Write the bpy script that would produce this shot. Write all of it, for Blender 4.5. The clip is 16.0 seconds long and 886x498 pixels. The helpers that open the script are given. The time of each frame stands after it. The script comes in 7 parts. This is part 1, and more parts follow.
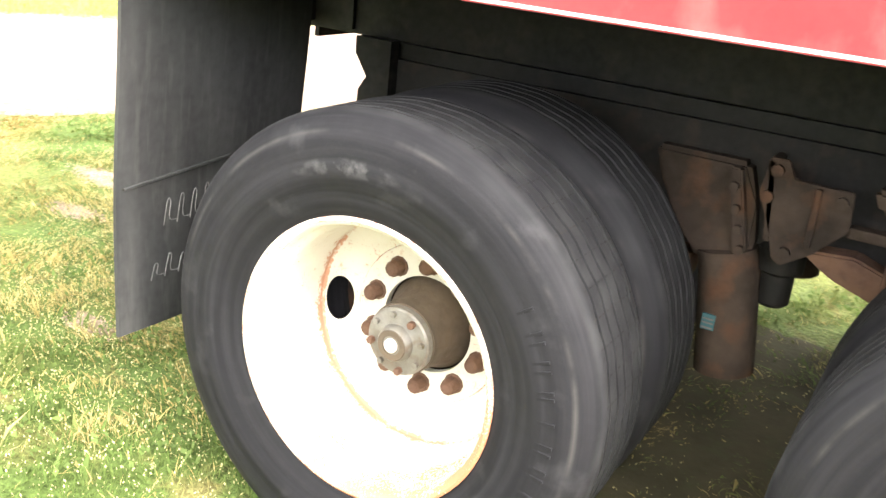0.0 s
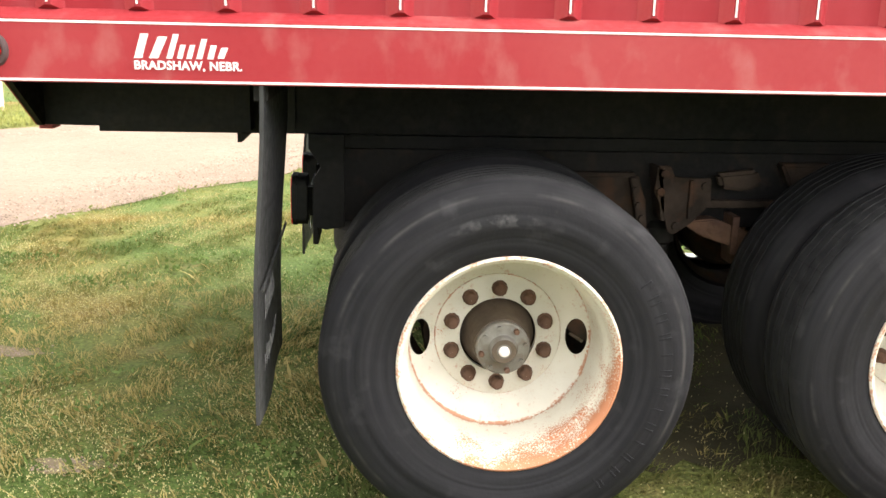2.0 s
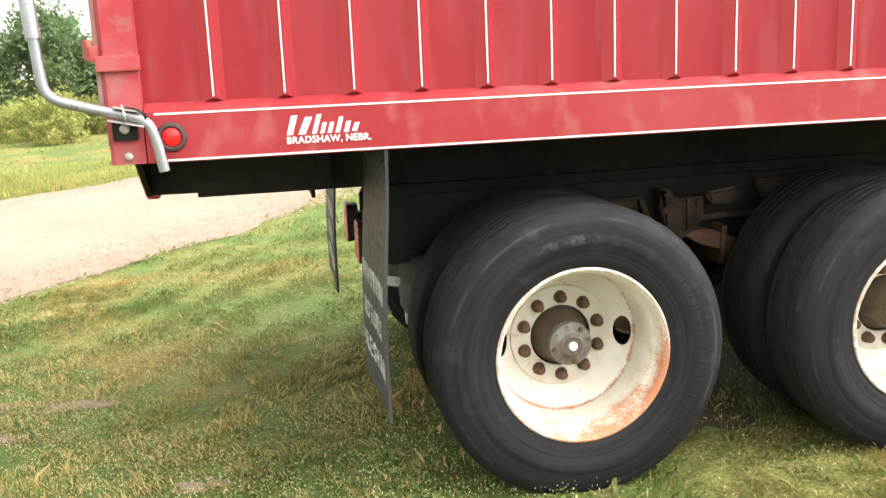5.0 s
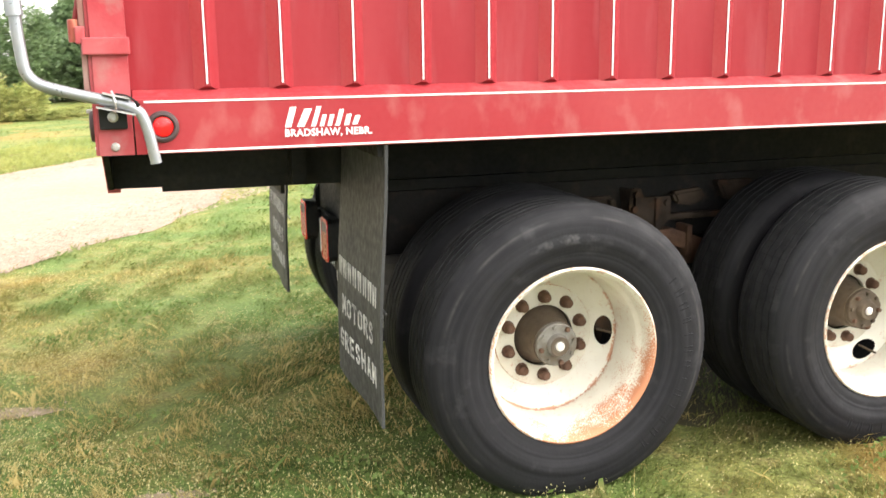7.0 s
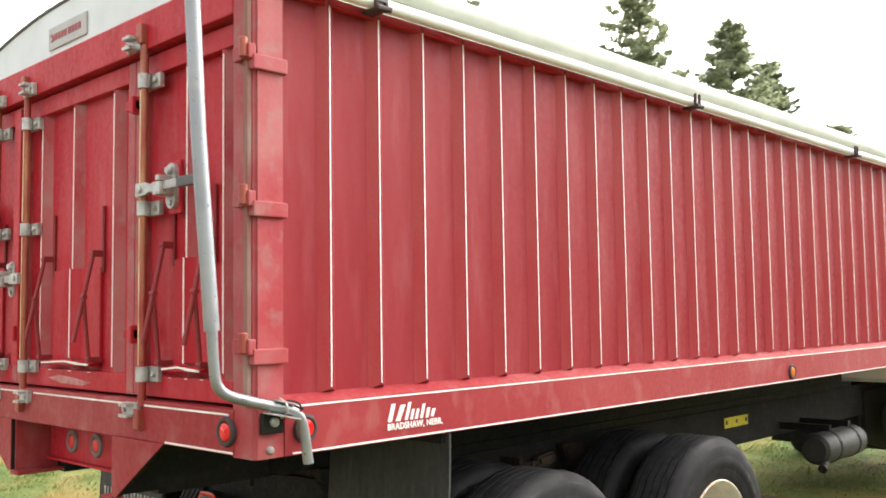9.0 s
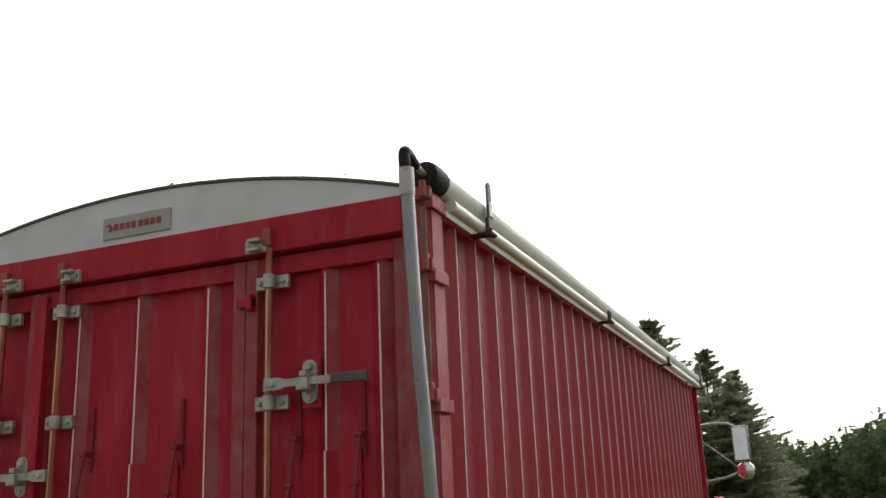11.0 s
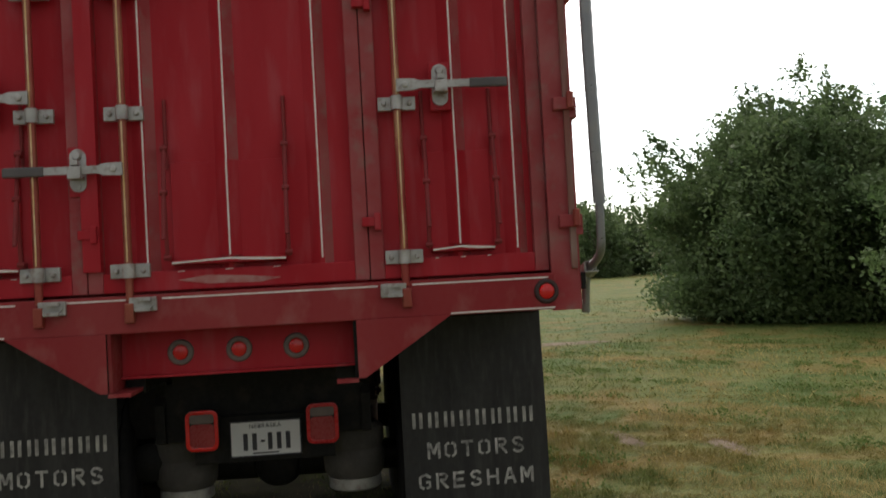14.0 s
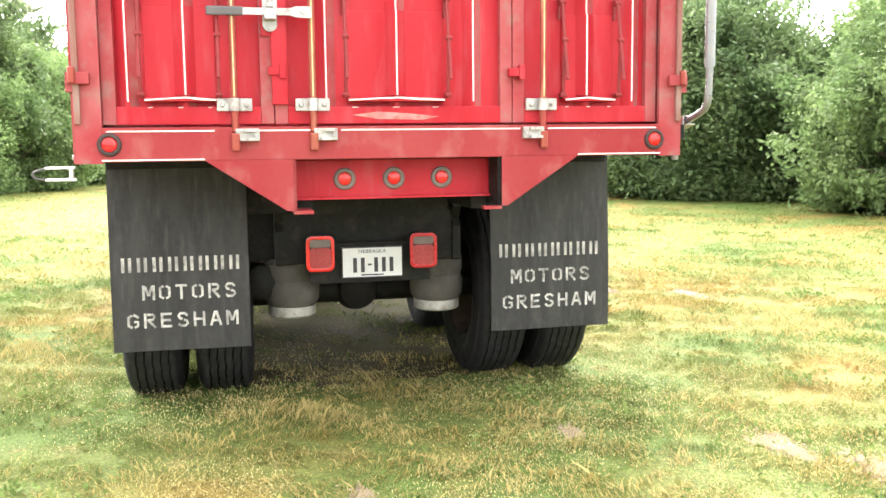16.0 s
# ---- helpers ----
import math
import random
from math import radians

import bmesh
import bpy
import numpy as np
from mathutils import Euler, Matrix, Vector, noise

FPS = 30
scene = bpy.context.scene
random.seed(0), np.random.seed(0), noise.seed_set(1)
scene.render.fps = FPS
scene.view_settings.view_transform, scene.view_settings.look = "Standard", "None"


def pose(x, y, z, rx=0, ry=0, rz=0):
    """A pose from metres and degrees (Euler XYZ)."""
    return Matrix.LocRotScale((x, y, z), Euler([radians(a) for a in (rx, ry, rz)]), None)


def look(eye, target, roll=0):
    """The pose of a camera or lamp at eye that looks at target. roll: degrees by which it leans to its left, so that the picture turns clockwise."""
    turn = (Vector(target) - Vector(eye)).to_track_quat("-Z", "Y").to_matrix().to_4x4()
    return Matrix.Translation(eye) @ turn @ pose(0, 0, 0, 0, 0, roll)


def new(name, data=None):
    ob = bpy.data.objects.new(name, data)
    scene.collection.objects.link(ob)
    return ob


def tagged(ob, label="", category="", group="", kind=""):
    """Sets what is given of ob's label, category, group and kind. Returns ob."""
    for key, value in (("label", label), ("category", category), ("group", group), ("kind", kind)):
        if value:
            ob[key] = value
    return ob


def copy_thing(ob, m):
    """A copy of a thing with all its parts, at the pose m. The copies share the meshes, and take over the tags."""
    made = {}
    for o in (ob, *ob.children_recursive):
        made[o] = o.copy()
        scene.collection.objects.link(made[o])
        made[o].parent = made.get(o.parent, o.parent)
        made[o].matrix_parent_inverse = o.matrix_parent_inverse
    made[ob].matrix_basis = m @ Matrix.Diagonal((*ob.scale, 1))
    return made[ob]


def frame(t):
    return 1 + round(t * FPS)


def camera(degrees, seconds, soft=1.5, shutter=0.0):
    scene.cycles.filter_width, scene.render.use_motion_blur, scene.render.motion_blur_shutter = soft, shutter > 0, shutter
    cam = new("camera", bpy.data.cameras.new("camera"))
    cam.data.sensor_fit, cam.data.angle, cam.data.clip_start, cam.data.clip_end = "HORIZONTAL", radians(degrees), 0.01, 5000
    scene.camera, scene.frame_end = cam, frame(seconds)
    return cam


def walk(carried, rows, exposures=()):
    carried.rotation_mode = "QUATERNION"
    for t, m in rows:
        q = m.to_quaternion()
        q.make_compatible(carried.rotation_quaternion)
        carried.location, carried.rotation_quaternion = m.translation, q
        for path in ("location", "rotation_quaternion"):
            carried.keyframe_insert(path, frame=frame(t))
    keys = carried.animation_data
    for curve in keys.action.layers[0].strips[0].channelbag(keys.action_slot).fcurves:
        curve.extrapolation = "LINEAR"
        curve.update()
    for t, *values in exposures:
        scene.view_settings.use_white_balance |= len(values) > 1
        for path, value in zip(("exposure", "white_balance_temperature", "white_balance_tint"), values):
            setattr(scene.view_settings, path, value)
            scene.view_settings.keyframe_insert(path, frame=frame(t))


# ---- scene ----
cam = camera(51.1, 16.0, shutter=0.3)
SCALE, EYE, TURN = 9.594, 1.348, 29.0
ROWS = [
    (0.0, 0.0, 0.0, 0.0, 2.1, -20.12, -5.75),
    (0.5, -0.0378, -0.0203, 0.0019, -6.78, -19.22, -6.56),
    (1.0, -0.0788, -0.0295, 0.0039, -11.69, -18.47, -4.29),
    (1.2, -0.0990, -0.0285, -0.0020, -18.7, -15.2, -2.1),
    (1.5, -0.1197, -0.0224, 0.0042, -25.1, -14.98, -3.28),
    (1.7, -0.1420, -0.0212, 0.0010, -29.4, -13.5, -1.9),
    (2.0, -0.1629, -0.0195, 0.0035, -32.9, -14.03, -1.27),
    (2.5, -0.1985, -0.0152, 0.0054, -37.58, -12.96, -1.45),
    (3.0, -0.2303, -0.0276, 0.0081, -40.01, -13.58, 0.52),
    (3.5, -0.2419, -0.0336, 0.0122, -41.77, -12.74, 1.6),
    (4.0, -0.2457, -0.0358, 0.0123, -41.34, -11.07, 2.1),
    (4.2, -0.2476, -0.0342, 0.0124, -40.48, -10.75, 2.81),
    (6.3, -0.2452, -0.0377, 0.0137, -39.87, -13.14, 2.15),
    (6.5, -0.248, -0.0339, 0.0139, -41.19, -12.92, 2.4),
    (7.0, -0.2668, -0.0048, 0.0123, -46.79, -11.82, 0.73),
    (7.5, -0.3001, 0.0243, 0.0155, -54.97, -7.11, -0.27),
    (8.0, -0.332, 0.0537, 0.0192, -59.15, -3.18, -0.1),
    (8.2, -0.3424, 0.0700, 0.0222, -61.95, -1.55, -0.1),
    (8.5, -0.3599, 0.0865, 0.0238, -67.51, 1.14, 0.44),
    (9.0, -0.3934, 0.1186, 0.0273, -75.29, 4.05, 0.83),
    (9.5, -0.4151, 0.156, 0.0283, -79.4, 7.05, 1.47),
    (10.0, -0.4336, 0.1963, 0.0316, -85.01, 11.04, 2.33),
    (10.2, -0.4385, 0.2106, 0.0305, -87.5, 12.28, 2.58),
    (12.3, -0.4531, 0.3843, 0.0205, -112.0, 15.85, 3.0),
    (12.5, -0.4513, 0.3984, 0.0175, -114.58, 14.87, 3.7),
    (13.0, -0.4354, 0.4274, 0.012, -119.1, 9.5, 4.59),
    (13.5, -0.4172, 0.4485, 0.0097, -121.66, 5.87, 4.27),
    (14.0, -0.4003, 0.4746, 0.0028, -124.26, 1.36, 3.06),
    (14.5, -0.3844, 0.496, -0.0027, -125.84, -0.85, 1.63),
    (15.0, -0.3728, 0.5228, -0.0057, -127.59, -2.36, 0.77),
    (15.5, -0.3765, 0.5613, -0.0053, -127.44, -7.52, 2.1),
    (15.7, -0.3781, 0.5754, -0.0060, -129.67, -6.89, 1.18),
    (16.0, -0.3838, 0.5957, -0.0067, -131.93, -6.61, 0.62),
]
EXPOSURES = [(0.0, 2.7), (0.5, 2.0), (1.0, 1.51), (1.5, 1.36), (2.0, 1.5), (3.5, 1.52), (4.2, 1.57), (6.3, 1.58), (7.0, 1.72), (7.5, 1.85), (8.0, 1.64), (8.5, 1.25), (9.0, 1.12), (9.5, 0.99), (10.0, 0.55), (10.2, 0.45), (12.3, -2.68), (12.7, -2.86), (13.0, -2.85), (13.5, -2.12), (14.0, -0.6), (14.5, 1.11), (15.0, 1.75), (15.5, 2.25), (16.0, 2.38)]
walk(cam, [(t, pose(2.344, -1.334, EYE, 0, 0, TURN) @ pose(SCALE * x, SCALE * y, SCALE * z, 90 + pitch, roll, yaw)) for t, x, y, z, yaw, pitch, roll in ROWS], EXPOSURES)

# ---- world and sun ----
SUN_ELEV, SUN_AZ = 34.0, 97.0          # degrees; azimuth clockwise from +y
world = bpy.data.worlds.new("overcast_sky")
scene.world = world
world.use_nodes = True
wn, wl = world.node_tree.nodes, world.node_tree.links
wn.clear()
w_out = wn.new("ShaderNodeOutputWorld")
w_bg = wn.new("ShaderNodeBackground")
w_bg.inputs["Strength"].default_value = 0.1
w_sky = wn.new("ShaderNodeTexSky")
w_sky.sky_type = "NISHITA"
w_sky.sun_disc = False
w_sky.sun_elevation = radians(SUN_ELEV)
w_sky.sun_rotation = radians(SUN_AZ)
w_sky.dust_density = 3.0
w_co = wn.new("ShaderNodeTexCoord")
w_map = wn.new("ShaderNodeMapping")
w_map.inputs["Scale"].default_value = (1.0, 1.0, 3.5)
w_noise = wn.new("ShaderNodeTexNoise")
w_noise.inputs["Scale"].default_value = 2.1
w_noise.inputs["Detail"].default_value = 6.0
w_ramp = wn.new("ShaderNodeMapRange")
w_ramp.inputs["From Min"].default_value = 0.3
w_ramp.inputs["From Max"].default_value = 0.7
w_ramp.inputs["To Min"].default_value = 0.64
w_ramp.inputs["To Max"].default_value = 0.97
w_mix = wn.new("ShaderNodeMix")
w_mix.data_type = "RGBA"
wl.new(w_co.outputs["Generated"], w_map.inputs["Vector"])
wl.new(w_map.outputs["Vector"], w_noise.inputs["Vector"])
wl.new(w_noise.outputs["Fac"], w_ramp.inputs["Value"])
wl.new(w_ramp.outputs["Result"], w_mix.inputs["Factor"])
wl.new(w_sky.outputs["Color"], w_mix.inputs["A"])
# lavender-grey and warm cloud, and a bluer gap low over the horizon
w_broad = wn.new("ShaderNodeTexNoise")
w_broad.inputs["Scale"].default_value = 1.3
w_broad.inputs["Detail"].default_value = 3.0
w_tone = wn.new("ShaderNodeMix")
w_tone.data_type = "RGBA"
w_tone.inputs["A"].default_value = (9.1, 8.75, 9.05, 1.0)
w_tone.inputs["B"].default_value = (9.7, 9.45, 8.3, 1.0)
w_part = wn.new("ShaderNodeMapRange")
w_part.inputs["From Min"].default_value = 0.38
w_part.inputs["From Max"].default_value = 0.60
wl.new(w_map.outputs["Vector"], w_broad.inputs["Vector"])
wl.new(w_broad.outputs["Fac"], w_part.inputs["Value"])
wl.new(w_part.outputs["Result"], w_tone.inputs["Factor"])
wl.new(w_tone.outputs["Result"], w_mix.inputs["B"])
w_sep = wn.new("ShaderNodeSeparateXYZ")
wl.new(w_co.outputs["Generated"], w_sep.inputs["Vector"])
w_wave = wn.new("ShaderNodeMath")
w_wave.operation = "MULTIPLY_ADD"
w_wave.inputs[1].default_value = 0.16
wl.new(w_noise.outputs["Fac"], w_wave.inputs[0])
wl.new(w_sep.outputs["Z"], w_wave.inputs[2])
w_under, w_over, w_gap = wn.new("ShaderNodeMapRange"), wn.new("ShaderNodeMapRange"), wn.new("ShaderNodeMath")
for node, a, b, c, d in ((w_under, 0.10, 0.19, 0.0, 1.0), (w_over, 0.26, 0.33, 0.62, 0.0)):
    node.interpolation_type = "SMOOTHSTEP"
    for key, value in (("From Min", a), ("From Max", b), ("To Min", c), ("To Max", d)):
        node.inputs[key].default_value = value
    wl.new(w_wave.outputs["Value"], node.inputs["Value"])
w_gap.operation = "MULTIPLY"
wl.new(w_under.outputs["Result"], w_gap.inputs[0])
wl.new(w_over.outputs["Result"], w_gap.inputs[1])
w_blue = wn.new("ShaderNodeMix")
w_blue.data_type = "RGBA"
w_blue.inputs["B"].default_value = (7.2, 8.3, 9.0, 1.0)
wl.new(w_gap.outputs["Value"], w_blue.inputs["Factor"])
wl.new(w_mix.outputs["Result"], w_blue.inputs["A"])
wl.new(w_blue.outputs["Result"], w_bg.inputs["Color"])
# the veiled sun brightens the cloud on its own side of the sky
w_dot = wn.new("ShaderNodeVectorMath")
w_dot.operation = "DOT_PRODUCT"
w_dot.inputs[1].default_value = (math.sin(radians(SUN_AZ)) * math.cos(radians(SUN_ELEV)), math.cos(radians(SUN_AZ)) * math.cos(radians(SUN_ELEV)), math.sin(radians(SUN_ELEV)))
w_gain = wn.new("ShaderNodeMapRange")
w_gain.interpolation_type = "SMOOTHSTEP"
for key, value in (("From Min", 0.16), ("From Max", 0.90), ("To Min", 0.098), ("To Max", 0.40)):
    w_gain.inputs[key].default_value = value
wl.new(w_co.outputs["Generated"], w_dot.inputs[0])
wl.new(w_dot.outputs["Value"], w_gain.inputs["Value"])
wl.new(w_gain.outputs["Result"], w_bg.inputs["Strength"])
wl.new(w_bg.outputs["Background"], w_out.inputs["Surface"])

sun_data = bpy.data.lights.new("sun", "SUN")
sun_data.energy = 0.3
sun_data.angle = radians(12)
sun_data.color = (1.0, 0.97, 0.92)
sun = new("sun", sun_data)
_a, _e = radians(SUN_AZ), radians(SUN_ELEV)
sun.matrix_world = look((30 * math.sin(_a), 30 * math.cos(_a), 30 * math.tan(_e)), (0, 0, 0))


# ---- materials ----
def mat(name, a, b, scale=3.0, rough=0.6, metal=0.0, bump=0.15, bscale=80.0, c=None, cscale=25.0, camount=0.5, stretch=(1, 1, 1), lo=0.35, hi=0.65, spec=0.4, random_tint=0.0, translucent=0.0):
    """Two-scale procedural surface: a and b blend by a broad noise, c comes in as finer spots, with fine relief."""
    m = bpy.data.materials.new(name)
    m.use_nodes = True
    n, l = m.node_tree.nodes, m.node_tree.links
    bs = n["Principled BSDF"]
    co = n.new("ShaderNodeTexCoord")
    mp = n.new("ShaderNodeMapping")
    mp.inputs["Scale"].default_value = stretch
    l.new(co.outputs["Object"], mp.inputs["Vector"])

    def ns(s, detail=5.0, mapped=True):
        t = n.new("ShaderNodeTexNoise")
        t.inputs["Scale"].default_value = s
        t.inputs["Detail"].default_value = detail
        l.new(mp.outputs["Vector"] if mapped else co.outputs["Object"], t.inputs["Vector"])
        return t

    def mr(sock, f0, f1, t0, t1):
        r = n.new("ShaderNodeMapRange")
        for k, v in (("From Min", f0), ("From Max", f1), ("To Min", t0), ("To Max", t1)):
            r.inputs[k].default_value = v
        l.new(sock, r.inputs["Value"])
        return r.outputs["Result"]

    def mx(fac, ca, cb):
        x = n.new("ShaderNodeMix")
        x.data_type = "RGBA"
        l.new(fac, x.inputs["Factor"])
        for k, v in (("A", ca), ("B", cb)):
            if isinstance(v, tuple):
                x.inputs[k].default_value = (*v, 1.0)
            else:
                l.new(v, x.inputs[k])
        return x.outputs["Result"]

    col = mx(mr(ns(scale).outputs["Fac"], lo, hi, 0.0, 1.0), a, b)
    if c:
        col = mx(mr(ns(cscale, 8.0).outputs["Fac"], 0.52, 0.72, 0.0, camount), col, c)
    if random_tint:
        info = n.new("ShaderNodeObjectInfo")
        geo = n.new("ShaderNodeNewGeometry")
        add = n.new("ShaderNodeMath")
        add.operation = "ADD"
        l.new(info.outputs["Random"], add.inputs[0])
        l.new(geo.outputs["Random Per Island"], add.inputs[1])
        hs = n.new("ShaderNodeHueSaturation")
        l.new(mr(add.outputs["Value"], 0.0, 2.0, 1.0 - random_tint, 1.0 + random_tint), hs.inputs["Value"])
        l.new(col, hs.inputs["Color"])
        col = hs.outputs["Color"]
    l.new(col, bs.inputs["Base Color"])
    fine = ns(bscale, 6.0, False)
    l.new(mr(fine.outputs["Fac"], 0.3, 0.7, max(rough - 0.12, 0.02), min(rough + 0.12, 1.0)), bs.inputs["Roughness"])
    bs.inputs["Metallic"].default_value = metal
    bs.inputs["Specular IOR Level"].default_value = spec
    if bump:
        bp = n.new("ShaderNodeBump")
        bp.inputs["Strength"].default_value = bump
        bp.inputs["Distance"].default_value = 0.004
        l.new(fine.outputs["Fac"], bp.inputs["Height"])
        l.new(bp.outputs["Normal"], bs.inputs["Normal"])
    if translucent:
        out = n["Material Output"]
        tr = n.new("ShaderNodeBsdfTranslucent")
        l.new(col, tr.inputs["Color"])
        ms = n.new("ShaderNodeMixShader")
        ms.inputs["Fac"].default_value = translucent
        l.new(bs.outputs["BSDF"], ms.inputs[1])
        l.new(tr.outputs["BSDF"], ms.inputs[2])
        l.new(ms.outputs["Shader"], out.inputs["Surface"])
    return m


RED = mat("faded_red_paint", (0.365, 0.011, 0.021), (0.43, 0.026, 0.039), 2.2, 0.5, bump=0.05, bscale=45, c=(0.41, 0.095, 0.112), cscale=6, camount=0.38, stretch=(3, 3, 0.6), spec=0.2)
# Side-wall copy of RED: chalkier tint, with shade put into a darker tone.
SIDE_RED = mat("side_wall_red_paint", (0.230, 0.0135, 0.020), (0.266, 0.028, 0.035), 2.2, 0.55, bump=0.05, bscale=45, c=(0.305, 0.082, 0.088), cscale=5, camount=0.36, stretch=(3, 3, 0.5), spec=0.2)
RAIL_RED = mat("chalky_red_paint", (0.262, 0.018, 0.024), (0.295, 0.038, 0.042), 1.6, 0.58, bump=0.06, bscale=50, c=(0.385, 0.17, 0.155), cscale=7, camount=0.42, stretch=(1.2, 1.2, 0.8), spec=0.3)
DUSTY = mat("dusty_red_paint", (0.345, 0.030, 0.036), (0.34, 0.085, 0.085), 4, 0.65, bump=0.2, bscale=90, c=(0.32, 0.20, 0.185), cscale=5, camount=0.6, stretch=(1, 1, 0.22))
RUST_RED = mat("scuffed_red_paint", (0.31, 0.024, 0.033), (0.355, 0.090, 0.094), 4, 0.6, bump=0.2, bscale=70, c=(0.26, 0.16, 0.14), cscale=14, camount=0.6)
STRIPE = mat("white_stripe_paint", (0.84, 0.82, 0.80), (0.74, 0.67, 0.64), 8, 0.5, bump=0.03, c=(0.45, 0.22, 0.19), cscale=30, camount=0.35)
WHITE = mat("white_paint", (0.78, 0.78, 0.77), (0.70, 0.70, 0.68), 2, 0.35, bump=0.02)
FLAP = mat("black_rubber_sheet", (0.020, 0.020, 0.021), (0.040, 0.040, 0.040), 4, 0.6, bump=0.2, bscale=40, c=(0.07, 0.068, 0.065), cscale=14, camount=0.5, stretch=(1, 3, 0.5))
STENCIL = mat("worn_stencil_paint", (0.62, 0.61, 0.58), (0.30, 0.29, 0.28), 18, 0.8, bump=0.1, c=(0.08, 0.08, 0.08), cscale=35, camount=0.8)
LINK = mat("dark_maroon_linkage", (0.24, 0.022, 0.026), (0.20, 0.022, 0.025), 12, 0.6, bump=0.1)
WEATHERED = mat("weathered_grey_red_strip", (0.26, 0.15, 0.125), (0.22, 0.07, 0.06), 7, 0.8, bump=0.2, c=(0.33, 0.26, 0.23), cscale=16, camount=0.7, stretch=(1, 1, 0.25))
SCRAWL = mat("faded_script_paint", (0.20, 0.195, 0.19), (0.07, 0.07, 0.07), 25, 0.8, bump=0.1, c=(0.05, 0.05, 0.05), cscale=45, camount=0.9)
BLACK = mat("black_chassis_paint", (0.006, 0.006, 0.006), (0.012, 0.011, 0.010), 3, 0.65, bump=0.2, bscale=50, c=(0.030, 0.024, 0.018), cscale=15, camount=0.5, spec=0.25)
GRIME = mat("rusty_grimy_steel", (0.027, 0.020, 0.016), (0.070, 0.050, 0.038), 7, 0.9, bump=0.9, bscale=40, c=(0.105, 0.050, 0.027), cscale=11, camount=0.85, spec=0.2)
FRAME_GREY = mat("dusty_frame_paint", (0.011, 0.0105, 0.011), (0.021, 0.019, 0.0185), 3, 0.75, bump=0.2, bscale=60, c=(0.05, 0.037, 0.028), cscale=18, camount=0.5, spec=0.2)
RUST = mat("brown_rust", (0.085, 0.045, 0.032), (0.14, 0.075, 0.045), 12, 0.85, bump=0.5, bscale=90, c=(0.06, 0.03, 0.02), cscale=40)
HUB_RUST = mat("grey_brown_hub_rust", (0.070, 0.052, 0.038), (0.115, 0.085, 0.058), 10, 0.8, bump=0.5, bscale=80, c=(0.05, 0.03, 0.02), cscale=30)
HUB = mat("dull_cast_aluminium", (0.25, 0.235, 0.215), (0.17, 0.155, 0.135), 20, 0.55, 0.5, bump=0.3, bscale=120, c=(0.15, 0.10, 0.06), cscale=40)
ZINC = mat("galvanised_steel", (0.50, 0.50, 0.49), (0.36, 0.355, 0.345), 15, 0.45, 0.45, bump=0.15, bscale=120, c=(0.24, 0.17, 0.15), cscale=38, camount=0.75)
PIPE = mat("grey_steel_pipe", (0.30, 0.31, 0.33), (0.24, 0.25, 0.27), 6, 0.38, 0.6, bump=0.05, c=(0.36, 0.34, 0.32), cscale=20)
ROD = mat("worn_lock_rod", (0.30, 0.040, 0.036), (0.30, 0.10, 0.06), 9, 0.38, 0.3, bump=0.2, c=(0.50, 0.34, 0.17), cscale=16, camount=0.6, stretch=(1, 1, 0.22))
GRIP = mat("grey_vinyl_grip", (0.09, 0.085, 0.09), (0.12, 0.11, 0.115), 10, 0.6, bump=0.1)
CANVAS = mat("cream_vinyl_tarp", (0.66, 0.68, 0.62), (0.58, 0.60, 0.545), 3, 0.6, bump=0.15, bscale=35, c=(0.48, 0.47, 0.40), cscale=10, camount=0.4, translucent=0.15)
CAP_WHITE = mat("white_tarp_cap", (0.65, 0.695, 0.725), (0.575, 0.62, 0.65), 2, 0.5, bump=0.05, c=(0.49, 0.515, 0.53), cscale=8, camount=0.3)
LABEL_GREY = mat("silver_label_film", (0.40, 0.39, 0.39), (0.34, 0.33, 0.33), 8, 0.4, bump=0.0)
LABEL_RED = mat("label_red_ink", (0.30, 0.05, 0.06), (0.25, 0.04, 0.05), 8, 0.5, bump=0.0)
LAMP_RED = mat("red_lamp_lens", (0.75, 0.012, 0.012), (0.62, 0.010, 0.012), 10, 0.18, bump=0.1, bscale=140, spec=0.6)
LAMP_RIM = mat("dark_red_lens_rim", (0.50, 0.015, 0.02), (0.42, 0.014, 0.018), 10, 0.3, bump=0.0)
LAMP_DULL = mat("sun_faded_red_lens", (0.30, 0.026, 0.032), (0.36, 0.042, 0.048), 10, 0.3, bump=0.1, bscale=140)
LAMP_AMBER = mat("amber_lamp_lens", (0.60, 0.17, 0.02), (0.5, 0.13, 0.02), 10, 0.2, bump=0.1, bscale=140)
GROMMET = mat("grey_rubber_grommet", (0.16, 0.13, 0.125), (0.20, 0.16, 0.15), 20, 0.75, bump=0.2)
GROMMET_DARK = mat("dark_rubber_grommet", (0.045, 0.028, 0.028), (0.06, 0.035, 0.035), 20, 0.7, bump=0.2)
PLATE_MAT = mat("white_plate_enamel", (0.72, 0.72, 0.72), (0.66, 0.67, 0.68), 10, 0.4, bump=0.0)
PLATE_INK = mat("dark_plate_ink", (0.03, 0.03, 0.04), (0.05, 0.05, 0.06), 10, 0.5, bump=0.0)
YELLOW = mat("yellow_label", (0.75, 0.62, 0.04), (0.66, 0.54, 0.05), 8, 0.5, bump=0.05, c=(0.3, 0.25, 0.05), cscale=25)
TEAL = mat("teal_sticker", (0.03, 0.095, 0.11), (0.045, 0.12, 0.135), 8, 0.5, bump=0.0)
